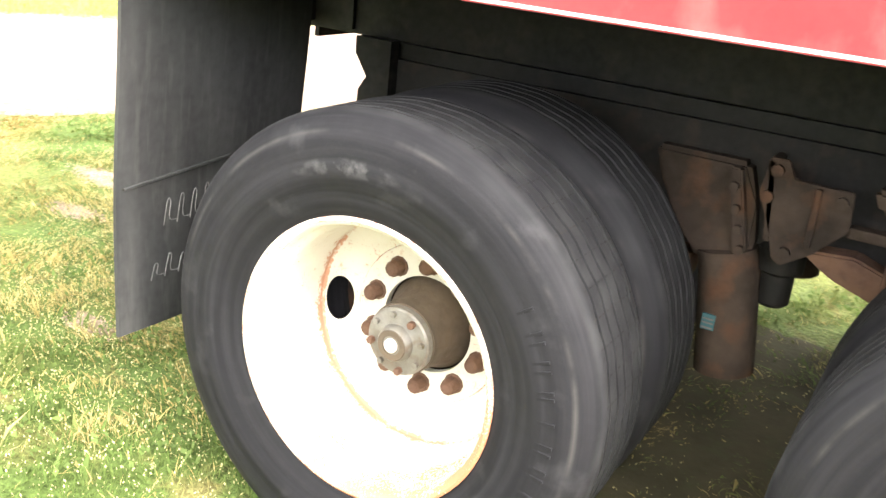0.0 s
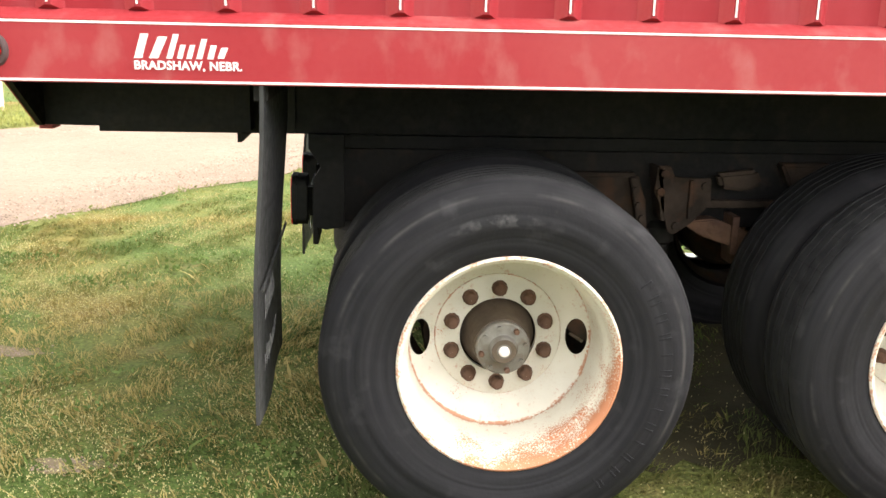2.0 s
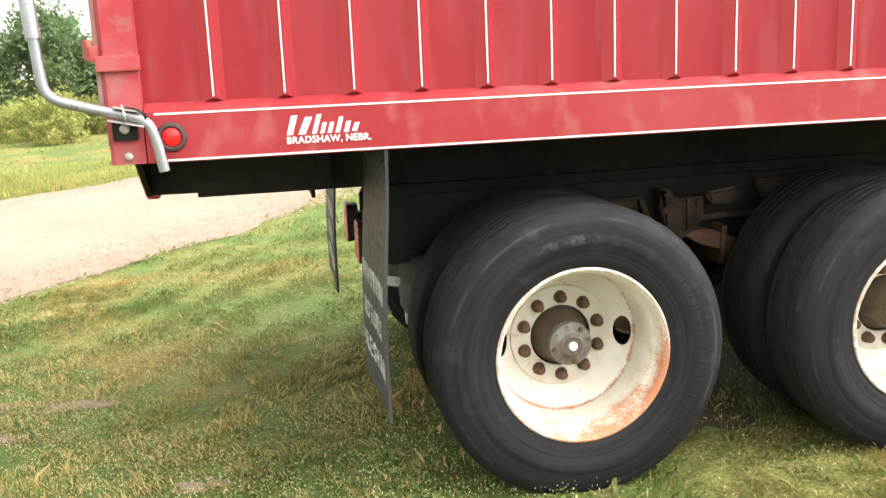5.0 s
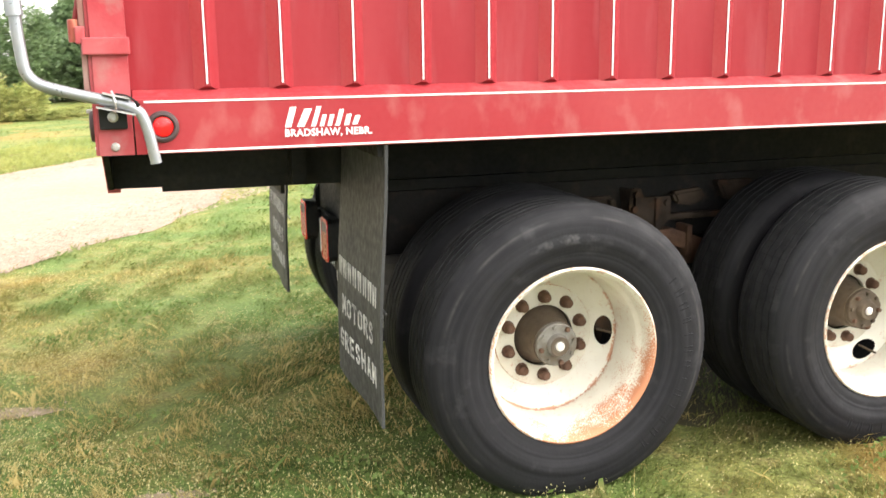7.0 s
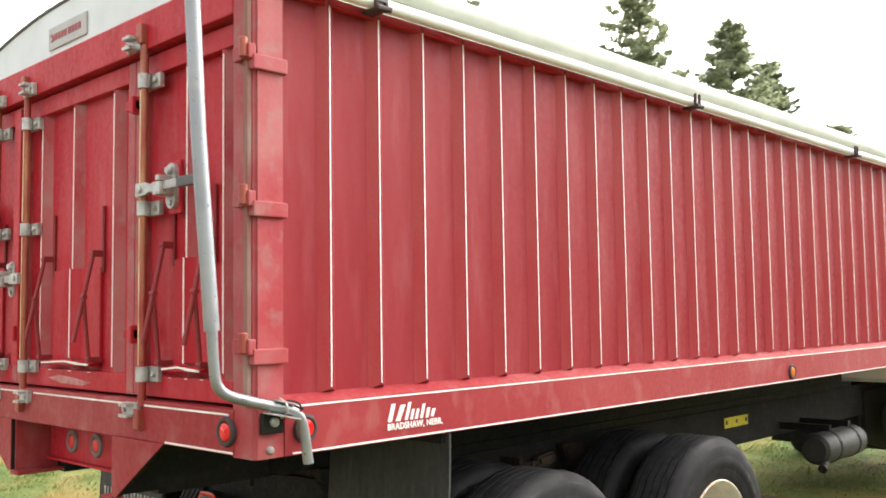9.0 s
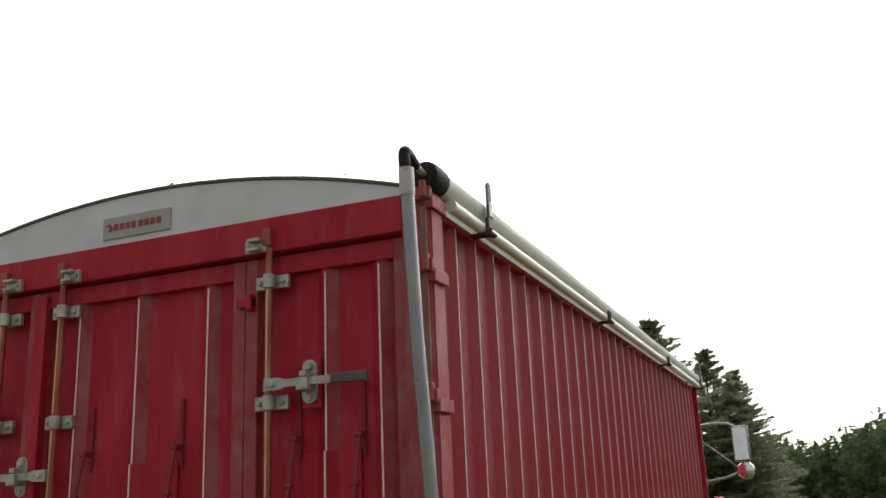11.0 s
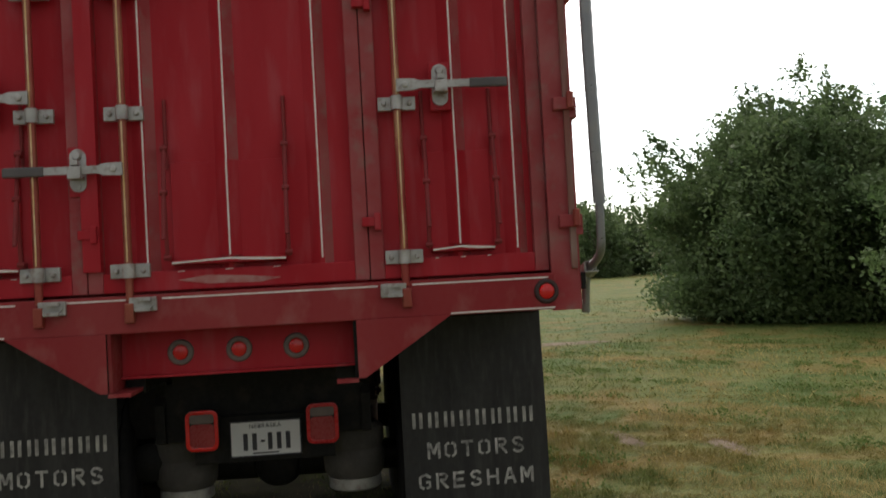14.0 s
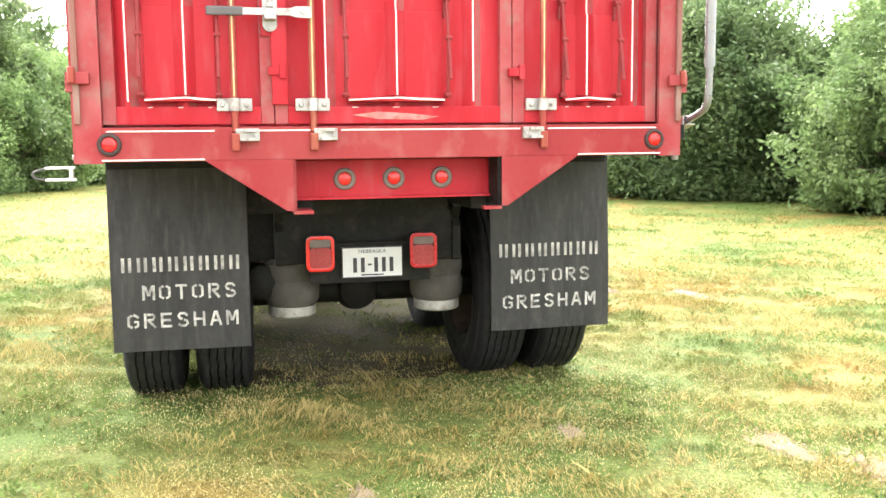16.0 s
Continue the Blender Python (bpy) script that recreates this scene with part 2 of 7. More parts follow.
GLASS_DARK = mat("dark_cab_glass", (0.03, 0.035, 0.04), (0.05, 0.055, 0.06), 2, 0.08, bump=0.0, spec=0.7)
CHROME = mat("bright_chrome", (0.75, 0.75, 0.76), (0.68, 0.68, 0.69), 5, 0.15, 1.0, bump=0.0)
TANK = mat("dull_grey_tank_paint", (0.040, 0.039, 0.038), (0.028, 0.028, 0.027), 5, 0.6, 0.1, bump=0.15, c=(0.06, 0.05, 0.04), cscale=14)
BAG = mat("dusty_air_bag_rubber", (0.055, 0.050, 0.045), (0.085, 0.078, 0.070), 6, 0.85, bump=0.2, c=(0.12, 0.11, 0.10), cscale=14)
OCHRE = mat("yellowed_stripe_paint", (0.74, 0.62, 0.40), (0.66, 0.44, 0.20), 6, 0.5, bump=0.03, c=(0.38, 0.14, 0.08), cscale=18, camount=0.6)
SCUFF = mat("pale_scraped_paint", (0.42, 0.16, 0.15), (0.46, 0.30, 0.28), 12, 0.7, bump=0.2, c=(0.33, 0.05, 0.05), cscale=16, camount=0.9)


def rim_material(name, rust):
    """Cream rim paint with rust blooming along the barrel's bottom and pitting round the lip."""
    m = bpy.data.materials.new(name)
    m.use_nodes = True
    n, l = m.node_tree.nodes, m.node_tree.links
    bs = n["Principled BSDF"]
    co = n.new("ShaderNodeTexCoord")
    sep = n.new("ShaderNodeSeparateXYZ")
    l.new(co.outputs["Object"], sep.inputs["Vector"])

    def math_node(op, a, b):
        x = n.new("ShaderNodeMath")
        x.operation = op
        for i, v in enumerate((a, b)):
            if isinstance(v, (int, float)):
                x.inputs[i].default_value = v
            else:
                l.new(v, x.inputs[i])
        return x.outputs["Value"]

    def rng(sock, f0, f1, t0, t1):
        r = n.new("ShaderNodeMapRange")
        for k, v in (("From Min", f0), ("From Max", f1), ("To Min", t0), ("To Max", t1)):
            r.inputs[k].default_value = v
        l.new(sock, r.inputs["Value"])
        return r.outputs["Result"]

    def ns(s, d=8.0):
        t = n.new("ShaderNodeTexNoise")
        t.inputs["Scale"].default_value = s
        t.inputs["Detail"].default_value = d
        l.new(co.outputs["Object"], t.inputs["Vector"])
        return t.outputs["Fac"]

    low = math_node("ADD", math_node("MULTIPLY", sep.outputs["Z"], -1.0), math_node("MULTIPLY", sep.outputs["X"], 0.55))
    rad = math_node("SQRT", math_node("ADD", math_node("MULTIPLY", sep.outputs["X"], sep.outputs["X"]), math_node("MULTIPLY", sep.outputs["Z"], sep.outputs["Z"])), 0.0)
    deep = sep.outputs["Y"]
    wide = rng(rad, 0.258, 0.262, 0.0, 1.0)
    outer = math_node("MULTIPLY", rng(deep, 0.03, -0.05, 0.0, 1.0), wide)
    barrel = math_node("ADD", math_node("MULTIPLY", rng(low, 0.02, 0.30, 0.0, 0.165 * rust), outer), math_node("MULTIPLY", rng(low, -0.18, 0.10, 0.0, 0.10 * rust), rng(deep, -0.085, -0.120, 0.0, 1.0)))
    spots = rng(ns(55), 0.64, 0.78, 0.0, 0.75)
    bloom = rng(math_node("ADD", math_node("ADD", math_node("MULTIPLY", ns(14), 0.4), math_node("MULTIPLY", ns(230, 3.0), 0.6)), barrel), 0.605, 0.70, 0.0, 0.92)
    creep = math_node("ADD", rng(sep.outputs["Z"], 0.12, -0.12, 0.0, 0.10), rng(sep.outputs["X"], 0.10, -0.20, 0.0, 0.10))
    seam = math_node("MULTIPLY", math_node("MULTIPLY", rng(math_node("ABSOLUTE", math_node("SUBTRACT", deep, 0.096), 0.0), 0.0, 0.030, 1.0, 0.0), math_node("ADD", creep, 0.14 * rust)), wide)
    plate = rng(math_node("ABSOLUTE", math_node("SUBTRACT", rad, 0.1845), 0.0), 0.0, 0.003, 0.20, 0.0)
    lip = rng(rad, 0.284, 0.296, 0.0, 0.14)
    edge = rng(math_node("ADD", math_node("ADD", math_node("ADD", math_node("ADD", math_node("MULTIPLY", ns(24), 0.5), math_node("MULTIPLY", ns(150, 3.0), 0.5)), seam), plate), lip), 0.61, 0.73, 0.0, 0.80)
    amount = math_node("MAXIMUM", math_node("MAXIMUM", math_node("MULTIPLY", spots, 0.8), bloom), edge)
    x = n.new("ShaderNodeMix")
    x.data_type = "RGBA"
    x.inputs["A"].default_value = (0.66, 0.63, 0.545, 1)
    x.inputs["B"].default_value = (0.57, 0.54, 0.46, 1)
    l.new(rng(ns(7), 0.35, 0.65, 0, 1), x.inputs["Factor"])
    y = n.new("ShaderNodeMix")
    y.data_type = "RGBA"
    y.inputs["B"].default_value = (0.42, 0.142, 0.055, 1)
    l.new(x.outputs["Result"], y.inputs["A"])
    l.new(amount, y.inputs["Factor"])
    l.new(y.outputs["Result"], bs.inputs["Base Color"])
    l.new(rng(amount, 0, 1, 0.38, 0.85), bs.inputs["Roughness"])
    bp = n.new("ShaderNodeBump")
    bp.inputs["Strength"].default_value = 0.25
    bp.inputs["Distance"].default_value = 0.003
    l.new(ns(80), bp.inputs["Height"])
    l.new(bp.outputs["Normal"], bs.inputs["Normal"])
    return m


RIM = rim_material("cream_rim_paint_with_rust", 1.0)
RIM_CLEAN = rim_material("cream_rim_paint", 0.25)


def tyre_material():
    """Worn tyre rubber: streaks that run round the wheel, dust on the tread, pale scuffs on the sidewall."""
    m = bpy.data.materials.new("weathered_tyre_rubber")
    m.use_nodes = True
    n, l = m.node_tree.nodes, m.node_tree.links
    bs = n["Principled BSDF"]
    co = n.new("ShaderNodeTexCoord")
    sep = n.new("ShaderNodeSeparateXYZ")
    l.new(co.outputs["Object"], sep.inputs["Vector"])

    def op(kind, a, b=0.0):
        x = n.new("ShaderNodeMath")
        x.operation = kind
        for i, v in enumerate((a, b)):
            if isinstance(v, (int, float)):
                x.inputs[i].default_value = v
            else:
                l.new(v, x.inputs[i])
        return x.outputs["Value"]

    def rng(sock, f0, f1, t0, t1):
        r = n.new("ShaderNodeMapRange")
        for k, v in (("From Min", f0), ("From Max", f1), ("To Min", t0), ("To Max", t1)):
            r.inputs[k].default_value = v
        l.new(sock, r.inputs["Value"])
        return r.outputs["Result"]

    def ns(vec, s, d=5.0):
        t = n.new("ShaderNodeTexNoise")
        t.inputs["Scale"].default_value = s
        t.inputs["Detail"].default_value = d
        l.new(vec, t.inputs["Vector"])
        return t.outputs["Fac"]

    def mx(fac, a, b):
        x = n.new("ShaderNodeMix")
        x.data_type = "RGBA"
        l.new(fac, x.inputs["Factor"])
        for k, v in (("A", a), ("B", b)):
            if isinstance(v, tuple):
                x.inputs[k].default_value = (*v, 1.0)
            else:
                l.new(v, x.inputs[k])
        return x.outputs["Result"]

    rad = op("SQRT", op("ADD", op("MULTIPLY", sep.outputs["X"], sep.outputs["X"]), op("MULTIPLY", sep.outputs["Z"], sep.outputs["Z"])))
    comb = n.new("ShaderNodeCombineXYZ")
    l.new(op("MULTIPLY", rad, 60.0), comb.inputs["X"])
    l.new(op("MULTIPLY", sep.outputs["X"], 2.2), comb.inputs["Y"])
    l.new(op("ADD", op("MULTIPLY", sep.outputs["Z"], 2.2), op("MULTIPLY", sep.outputs["Y"], 70.0)), comb.inputs["Z"])
    ring = ns(comb.outputs["Vector"], 1.0, 4.0)
    col = mx(rng(ring, 0.38, 0.64, 0.0, 1.0), (0.0078, 0.0074, 0.0092), (0.0150, 0.0143, 0.0168))
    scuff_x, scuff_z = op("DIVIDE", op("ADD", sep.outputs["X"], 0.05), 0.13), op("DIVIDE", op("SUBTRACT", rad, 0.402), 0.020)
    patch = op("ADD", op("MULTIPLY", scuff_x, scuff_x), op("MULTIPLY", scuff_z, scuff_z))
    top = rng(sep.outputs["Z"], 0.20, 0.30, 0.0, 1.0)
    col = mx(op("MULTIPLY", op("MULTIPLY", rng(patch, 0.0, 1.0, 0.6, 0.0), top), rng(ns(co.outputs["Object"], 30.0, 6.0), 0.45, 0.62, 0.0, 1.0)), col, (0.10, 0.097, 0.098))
    col = mx(op("MULTIPLY", rng(rad, 0.497, 0.508, 0.0, 0.7), rng(ns(co.outputs["Object"], 22.0), 0.4, 0.65, 0.35, 1.0)), col, (0.040, 0.040, 0.041))
    col = mx(op("MULTIPLY", rng(op("ABSOLUTE", op("SUBTRACT", rad, 0.468)), 0.0, 0.007, 0.45, 0.0), rng(ns(co.outputs["Object"], 6.0), 0.45, 0.62, 0.0, 1.0)), col, (0.085, 0.080, 0.075))
    col = mx(rng(ns(co.outputs["Object"], 9.0, 8.0), 0.60, 0.78, 0.0, 0.5), col, (0.060, 0.058, 0.062))
    l.new(col, bs.inputs["Base Color"])
    l.new(rng(ns(co.outputs["Object"], 11.0), 0.35, 0.65, 0.58, 0.76), bs.inputs["Roughness"])
    bs.inputs["Specular IOR Level"].default_value = 0.22
    bp = n.new("ShaderNodeBump")
    bp.inputs["Strength"].default_value = 0.35
    bp.inputs["Distance"].default_value = 0.003
    l.new(op("ADD", op("MULTIPLY", ring, 0.35), op("MULTIPLY", ns(co.outputs["Object"], 90.0), 0.5)), bp.inputs["Height"])
    l.new(bp.outputs["Normal"], bs.inputs["Normal"])
    return m


RUBBER = tyre_material()


# ---- mesh helpers ----
def link_mesh(name, bm, material, smooth=False):
    bmesh.ops.recalc_face_normals(bm, faces=bm.faces)
    me = bpy.data.meshes.new(name)
    bm.to_mesh(me)
    bm.free()
    for m in material if isinstance(material, (list, tuple)) else [material]:
        me.materials.append(m)
    if smooth:
        me.shade_smooth()
        me.set_sharp_from_angle(angle=radians(35))
    return new(name, me)


def part(name, bm, material, parent, label="", smooth=False):
    ob = link_mesh(name, bm, material, smooth)
    ob.parent = parent
    if label:
        ob["label"] = label
    return ob


def share(name, mesh, parent, m, label=""):
    ob = new(name, mesh)
    ob.parent = parent
    ob.matrix_basis = m
    if label:
        ob["label"] = label
    return ob


def box(bm, x0, x1, y0, y1, z0, z1, bevel=0.0, mi=0):
    vs = [bm.verts.new((x, y, z)) for x in (x0, x1) for y in (y0, y1) for z in (z0, z1)]
    fs = [bm.faces.new([vs[i] for i in q]) for q in ((0, 1, 3, 2), (4, 6, 7, 5), (0, 4, 5, 1), (2, 3, 7, 6), (0, 2, 6, 4), (1, 5, 7, 3))]
    for f in fs:
        f.material_index = mi
    if bevel:
        es = list({e for f in fs for e in f.edges})
        bmesh.ops.bevel(bm, geom=es, offset=bevel, segments=2, affect="EDGES", profile=0.6)
    return bm


def prism(bm, pts, axis, a, b, mi=0, bevel=0.0):
    """A flat outline pushed along an axis from a to b; pts are the two other coordinates, in the order x, y, z."""
    def place(p, v):
        return {"x": (v, p[0], p[1]), "y": (p[0], v, p[1]), "z": (p[0], p[1], v)}[axis]
    lo = [bm.verts.new(place(p, a)) for p in pts]
    hi = [bm.verts.new(place(p, b)) for p in pts]
    fs = [bm.faces.new(lo), bm.faces.new(hi[::-1])]
    for i in range(len(pts)):
        j = (i + 1) % len(pts)
        fs.append(bm.faces.new((lo[i], lo[j], hi[j], hi[i])))
    for f in fs:
        f.material_index = mi
    if bevel:
        bmesh.ops.bevel(bm, geom=list({e for f in fs for e in f.edges}), offset=bevel, segments=2, affect="EDGES")
    return bm


def tube(bm, pts, r, seg=14, r_end=None, cap=True, mi=0):
    """A round bar along a line of points."""
    pts = [Vector(p) for p in pts]
    rings = []
    up = Vector((0.31, 0.17, 0.93)).normalized()
    for i, p in enumerate(pts):
        d = (pts[min(i + 1, len(pts) - 1)] - pts[max(i - 1, 0)]).normalized()
        a = d.cross(up)
        if a.length < 0.05:
            a = d.cross(Vector((1, 0, 0)))
        a.normalize()
        b = d.cross(a)
        rr = r if r_end is None else r + (r_end - r) * i / (len(pts) - 1)
        rings.append([bm.verts.new(p + rr * (math.cos(t) * a + math.sin(t) * b)) for t in (2 * math.pi * k / seg for k in range(seg))])
    for q, s in zip(rings, rings[1:]):
        for k in range(seg):
            bm.faces.new((q[k], q[(k + 1) % seg], s[(k + 1) % seg], s[k])).material_index = mi
    if cap:
        bm.faces.new(rings[0][::-1]).material_index = mi
        bm.faces.new(rings[-1]).material_index = mi
    return bm


def smooth_line(pts, steps=5):
    """Rounds the corners of a line of points."""
    pts = [Vector(p) for p in pts]
    out = [pts[0]]
    for a, b, c in zip(pts, pts[1:], pts[2:]):
        p, q = b + (a - b) * 0.45, b + (c - b) * 0.45
        for k in range(steps + 1):
            t = k / steps
            out.append((1 - t) ** 2 * p + 2 * t * (1 - t) * b + t * t * q)
    return out + [pts[-1]]


def lathe(bm, profile, seg=48, axis="y", closed=False, mi=0, centre=(0, 0, 0)):
    """Turns (radius, along) pairs round an axis."""
    c = Vector(centre)
    rings = []
    for r, a in profile:
        ring = []
        for k in range(seg):
            t = 2 * math.pi * k / seg
            u, v = r * math.cos(t), r * math.sin(t)
            p = {"y": (u, a, v), "x": (a, u, v), "z": (u, v, a)}[axis]
            ring.append(bm.verts.new(c + Vector(p)))
        rings.append(ring)
    pairs = list(zip(rings, rings[1:])) + ([(rings[-1], rings[0])] if closed else [])
    for q, s in pairs:
        for k in range(seg):
            bm.faces.new((q[k], q[(k + 1) % seg], s[(k + 1) % seg], s[k])).material_index = mi
    return bm


def solid(profile, seg=24, axis="y", centre=(0, 0, 0), bm=None, mi=0):
    """A turned body closed at both ends."""
    bm = bm or bmesh.new()
    return lathe(bm, [(0.0005, profile[0][1])] + list(profile) + [(0.0005, profile[-1][1])], seg, axis, mi=mi, centre=centre)


def words(name, text, size, m, material, parent, label="", spacing=1.0, stretch=1.0, lift=0.0015, bold=0.0):
    """Letters as a thin mesh, centred at m, in the x-y plane of m."""
    cu = bpy.data.curves.new(name, "FONT")
    cu.body, cu.size, cu.align_x, cu.align_y = text, size, "CENTER", "CENTER"
    cu.space_character, cu.extrude = spacing, lift
    cu.resolution_u = 3
    cu.offset = bold
    tmp = bpy.data.objects.new(name + "_outline", cu)
    scene.collection.objects.link(tmp)
    me = bpy.data.meshes.new_from_object(tmp.evaluated_get(bpy.context.evaluated_depsgraph_get()))
    bpy.data.objects.remove(tmp)
    bpy.data.curves.remove(cu)
    me.materials.clear()
    me.materials.append(material)
    me.transform(m @ Matrix.Diagonal((stretch, 1, 1, 1)))
    ob = new(name, me)
    ob.parent = parent
    if label:
        ob["label"] = label
    return ob


def facing(normal, at):
    """A frame for writing on a wall that looks along normal: x runs to the reader's right, y up."""
    n = Vector(normal)
    x = Vector((0, 0, 1)).cross(n)
    return Matrix(((x.x, 0, n.x, at[0]), (x.y, 0, n.y, at[1]), (x.z, 1, n.z, at[2]), (0, 0, 0, 1)))


REAR, SIDE = (-1, 0, 0), (0, -1, 0)
W = 2.44                 # width of the grain box
L = 6.42                 # its length
MID = W / 2

# ---- the truck ----
truck = tagged(new("grain_truck"), "farm truck with a red ribbed grain box and white cab", "truck")

# sides: a pressed sheet set in behind the bottom rail, with upright ribs
RIB_X = [0.300 + 0.2054 * i for i in range(30)]


def rib_mesh():
    bm = bmesh.new()
    z0, z1 = 1.377, 2.596
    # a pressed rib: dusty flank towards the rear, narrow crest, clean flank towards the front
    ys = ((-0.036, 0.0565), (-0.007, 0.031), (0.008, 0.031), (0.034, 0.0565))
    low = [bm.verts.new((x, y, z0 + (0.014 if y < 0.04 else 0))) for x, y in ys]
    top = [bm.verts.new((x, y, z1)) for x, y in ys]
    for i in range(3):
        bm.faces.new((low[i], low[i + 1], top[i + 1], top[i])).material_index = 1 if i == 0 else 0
    bm.faces.new(low[::-1])
    bm.faces.new(top)
    return bm


def side_wall(mirror):
    bm = bmesh.new()
    box(bm, 0.08, L, 0.056, 0.075, 1.36, 2.575)
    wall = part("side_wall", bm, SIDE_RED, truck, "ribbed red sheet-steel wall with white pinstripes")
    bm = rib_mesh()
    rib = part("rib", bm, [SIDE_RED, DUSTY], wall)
    me = rib.data
    bm = box(bmesh.new(), -0.0030, 0.0016, 0.0288, 0.0312, 1.397, 2.575)
    stripe = part("pinstripe", bm, STRIPE, wall, "white painted pinstripe")
    sm = stripe.data
    rib.location.x = stripe.location.x = RIB_X[0]
    for x in RIB_X[1:]:
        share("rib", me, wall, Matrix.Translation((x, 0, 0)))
        share("pinstripe", sm, wall, Matrix.Translation((x, 0, 0)))
    bm = prism(bmesh.new(), [(0.0, 1.215), (0.0, 1.360), (0.008, 1.365), (0.054, 1.384), (0.054, 1.215)], "x", 0.102, L + 0.03)
    rail = part("bottom_rail", bm, RAIL_RED, truck, "chalky red bottom rail")
    for z0, z1 in ((1.3513, 1.3565), (1.2178, 1.2230)):
        part("pinstripe", box(bmesh.new(), 0.13, L - 0.02, -0.0018, 0.002, z0, z1), STRIPE, rail, "white painted pinstripe")
    bm = box(bmesh.new(), 0.10, L, 0.034, 0.085, 2.572, 2.604, 0.006)
    top = part("top_rail", bm, RED, truck)
    if mirror:
        for ob in (wall, rail, top):
            ob.matrix_basis = Matrix.Translation((0, W, 0)) @ Matrix.Diagonal((1, -1, 1, 1))
    return rail


rail_right = side_wall(False)
rail_left = side_wall(True)
part("reflector", box(bmesh.new(), L - 0.13, L - 0.005, -0.003, 0.002, 1.235, 1.35), WHITE, rail_right, "white reflector patch")


def round_lamp(parent, m, r_out, r_in, grommet, lens, name="marker_lamp"):
    """A round lamp in a rubber ring; local -y looks out."""
    bm = lathe(bmesh.new(), [(r_in, 0.004), (r_in, -0.008), (r_in + 0.3 * (r_out - r_in), -0.012), (r_out - 0.004, -0.010), (r_out, -0.003), (r_out, 0.004)], 36)
    ring = part(name, bm, grommet, parent, smooth=True)
    bm = solid([(r_in, 0.002), (r_in, -0.006), (r_in * 0.9, -0.010), (r_in * 0.55, -0.013), (r_in * 0.15, -0.014)], 32)
    part("lens", bm, lens, ring, "red plastic lens" if lens is LAMP_RED else "amber plastic lens", smooth=True)
    ring.matrix_basis = m
    return ring


TO_REAR = pose(0, 0, 0, 0, 0, -90)
round_lamp(rail_right, Matrix.Translation((0.174, 0.0, 1.287)), 0.043, 0.028, GROMMET_DARK, LAMP_RED)
round_lamp(rail_right, Matrix.Translation((3.535, 0.0, 1.268)), 0.043, 0.028, GROMMET_DARK, LAMP_AMBER)
round_lamp(rail_left, Matrix.Translation((0.174, 0.0, 1.287)), 0.043, 0.028, GROMMET_DARK, LAMP_RED)

# maker's mark on the rail: a script logo kept as slanted strokes, and the town below it
def stroke(x, z, w, h, slant=0.30, y=-0.0016):
    pts = [(x, z), (x + w, z), (x + w + slant * h, z + h), (x + slant * h, z + h)]
    part("decal_stroke", prism(bmesh.new(), pts, "y", y, 0.001), STRIPE, rail_right)


for x, z, w, h, s in ((0.500, 1.274, 0.018, 0.056, 0.30), (0.534, 1.274, 0.021, 0.050, 0.46), (0.574, 1.274, 0.013, 0.056, 0.32), (0.598, 1.274, 0.012, 0.032, 0.30), (0.620, 1.274, 0.012, 0.032, 0.30),
                      (0.643, 1.274, 0.013, 0.046, 0.30), (0.668, 1.274, 0.014, 0.032, 0.30), (0.692, 1.276, 0.015, 0.025, 0.40)):
    stroke(x, z, w, h, s)
words("lettering", "BRADSHAW, NEBR.", 0.0285, facing(SIDE, (0.624, -0.0012, 1.257)), STRIPE, rail_right, "white town lettering", 1.05, 0.98, 0.0015, 0.0006)

# corner posts at the rear
def corner_post(mirror):
    bm = prism(bmesh.new(), [(0.0, 0.0), (0.098, 0.0), (0.098, 0.07), (0.02, 0.07), (0.02, 0.105), (0.0, 0.105)], "z", 1.215, 2.626)
    bmesh.ops.bevel(bm, geom=[e for e in bm.edges if abs(e.verts[0].co.x) < 0.001 and abs(e.verts[0].co.y) < 0.001 and abs(e.verts[1].co.x) < 0.001 and abs(e.verts[1].co.y) < 0.001], offset=0.01, segments=3, affect="EDGES")
    post = part("corner_post", bm, RUST_RED, truck, "worn red corner post with rust")
    for z in (2.585, 2.335, 1.915, 1.500):
        bm = box(bmesh.new(), -0.012, 0.106, -0.014, 0.02, z - 0.022, z + 0.022, 0.004)
        box(bm, -0.026, -0.001, -0.010, 0.072, z + 0.006, z + 0.050, 0.004)
        hinge = part("hinge", bm, RUST_RED, post, "rusted red hinge strap")
        bm = solid([(0.011, z + 0.01), (0.013, z + 0.012), (0.013, z + 0.065), (0.010, z + 0.068)], 14, "z", (-0.030, 0.012, 0))
        part("hinge_pin", bm, ROD, hinge, smooth=True)
    bm = box(bmesh.new(), -0.016, -0.001, 0.012, 0.034, 1.36, 2.57, 0.003)
    part("hinge_bar", bm, WEATHERED, post, "weathered grey-red hinge strip")
    bm = solid([(0.012, 0.002), (0.012, -0.006), (0.008, -0.010)], 8, "y", (0.05, -0.001, 1.238))
    part("bolt", bm, ZINC, post, "plated bolt head")
    if mirror:
        post.matrix_basis = Matrix.Translation((0, W, 0)) @ Matrix.Diagonal((1, -1, 1, 1))
    return post


post_right = corner_post(False)
post_left = corner_post(True)

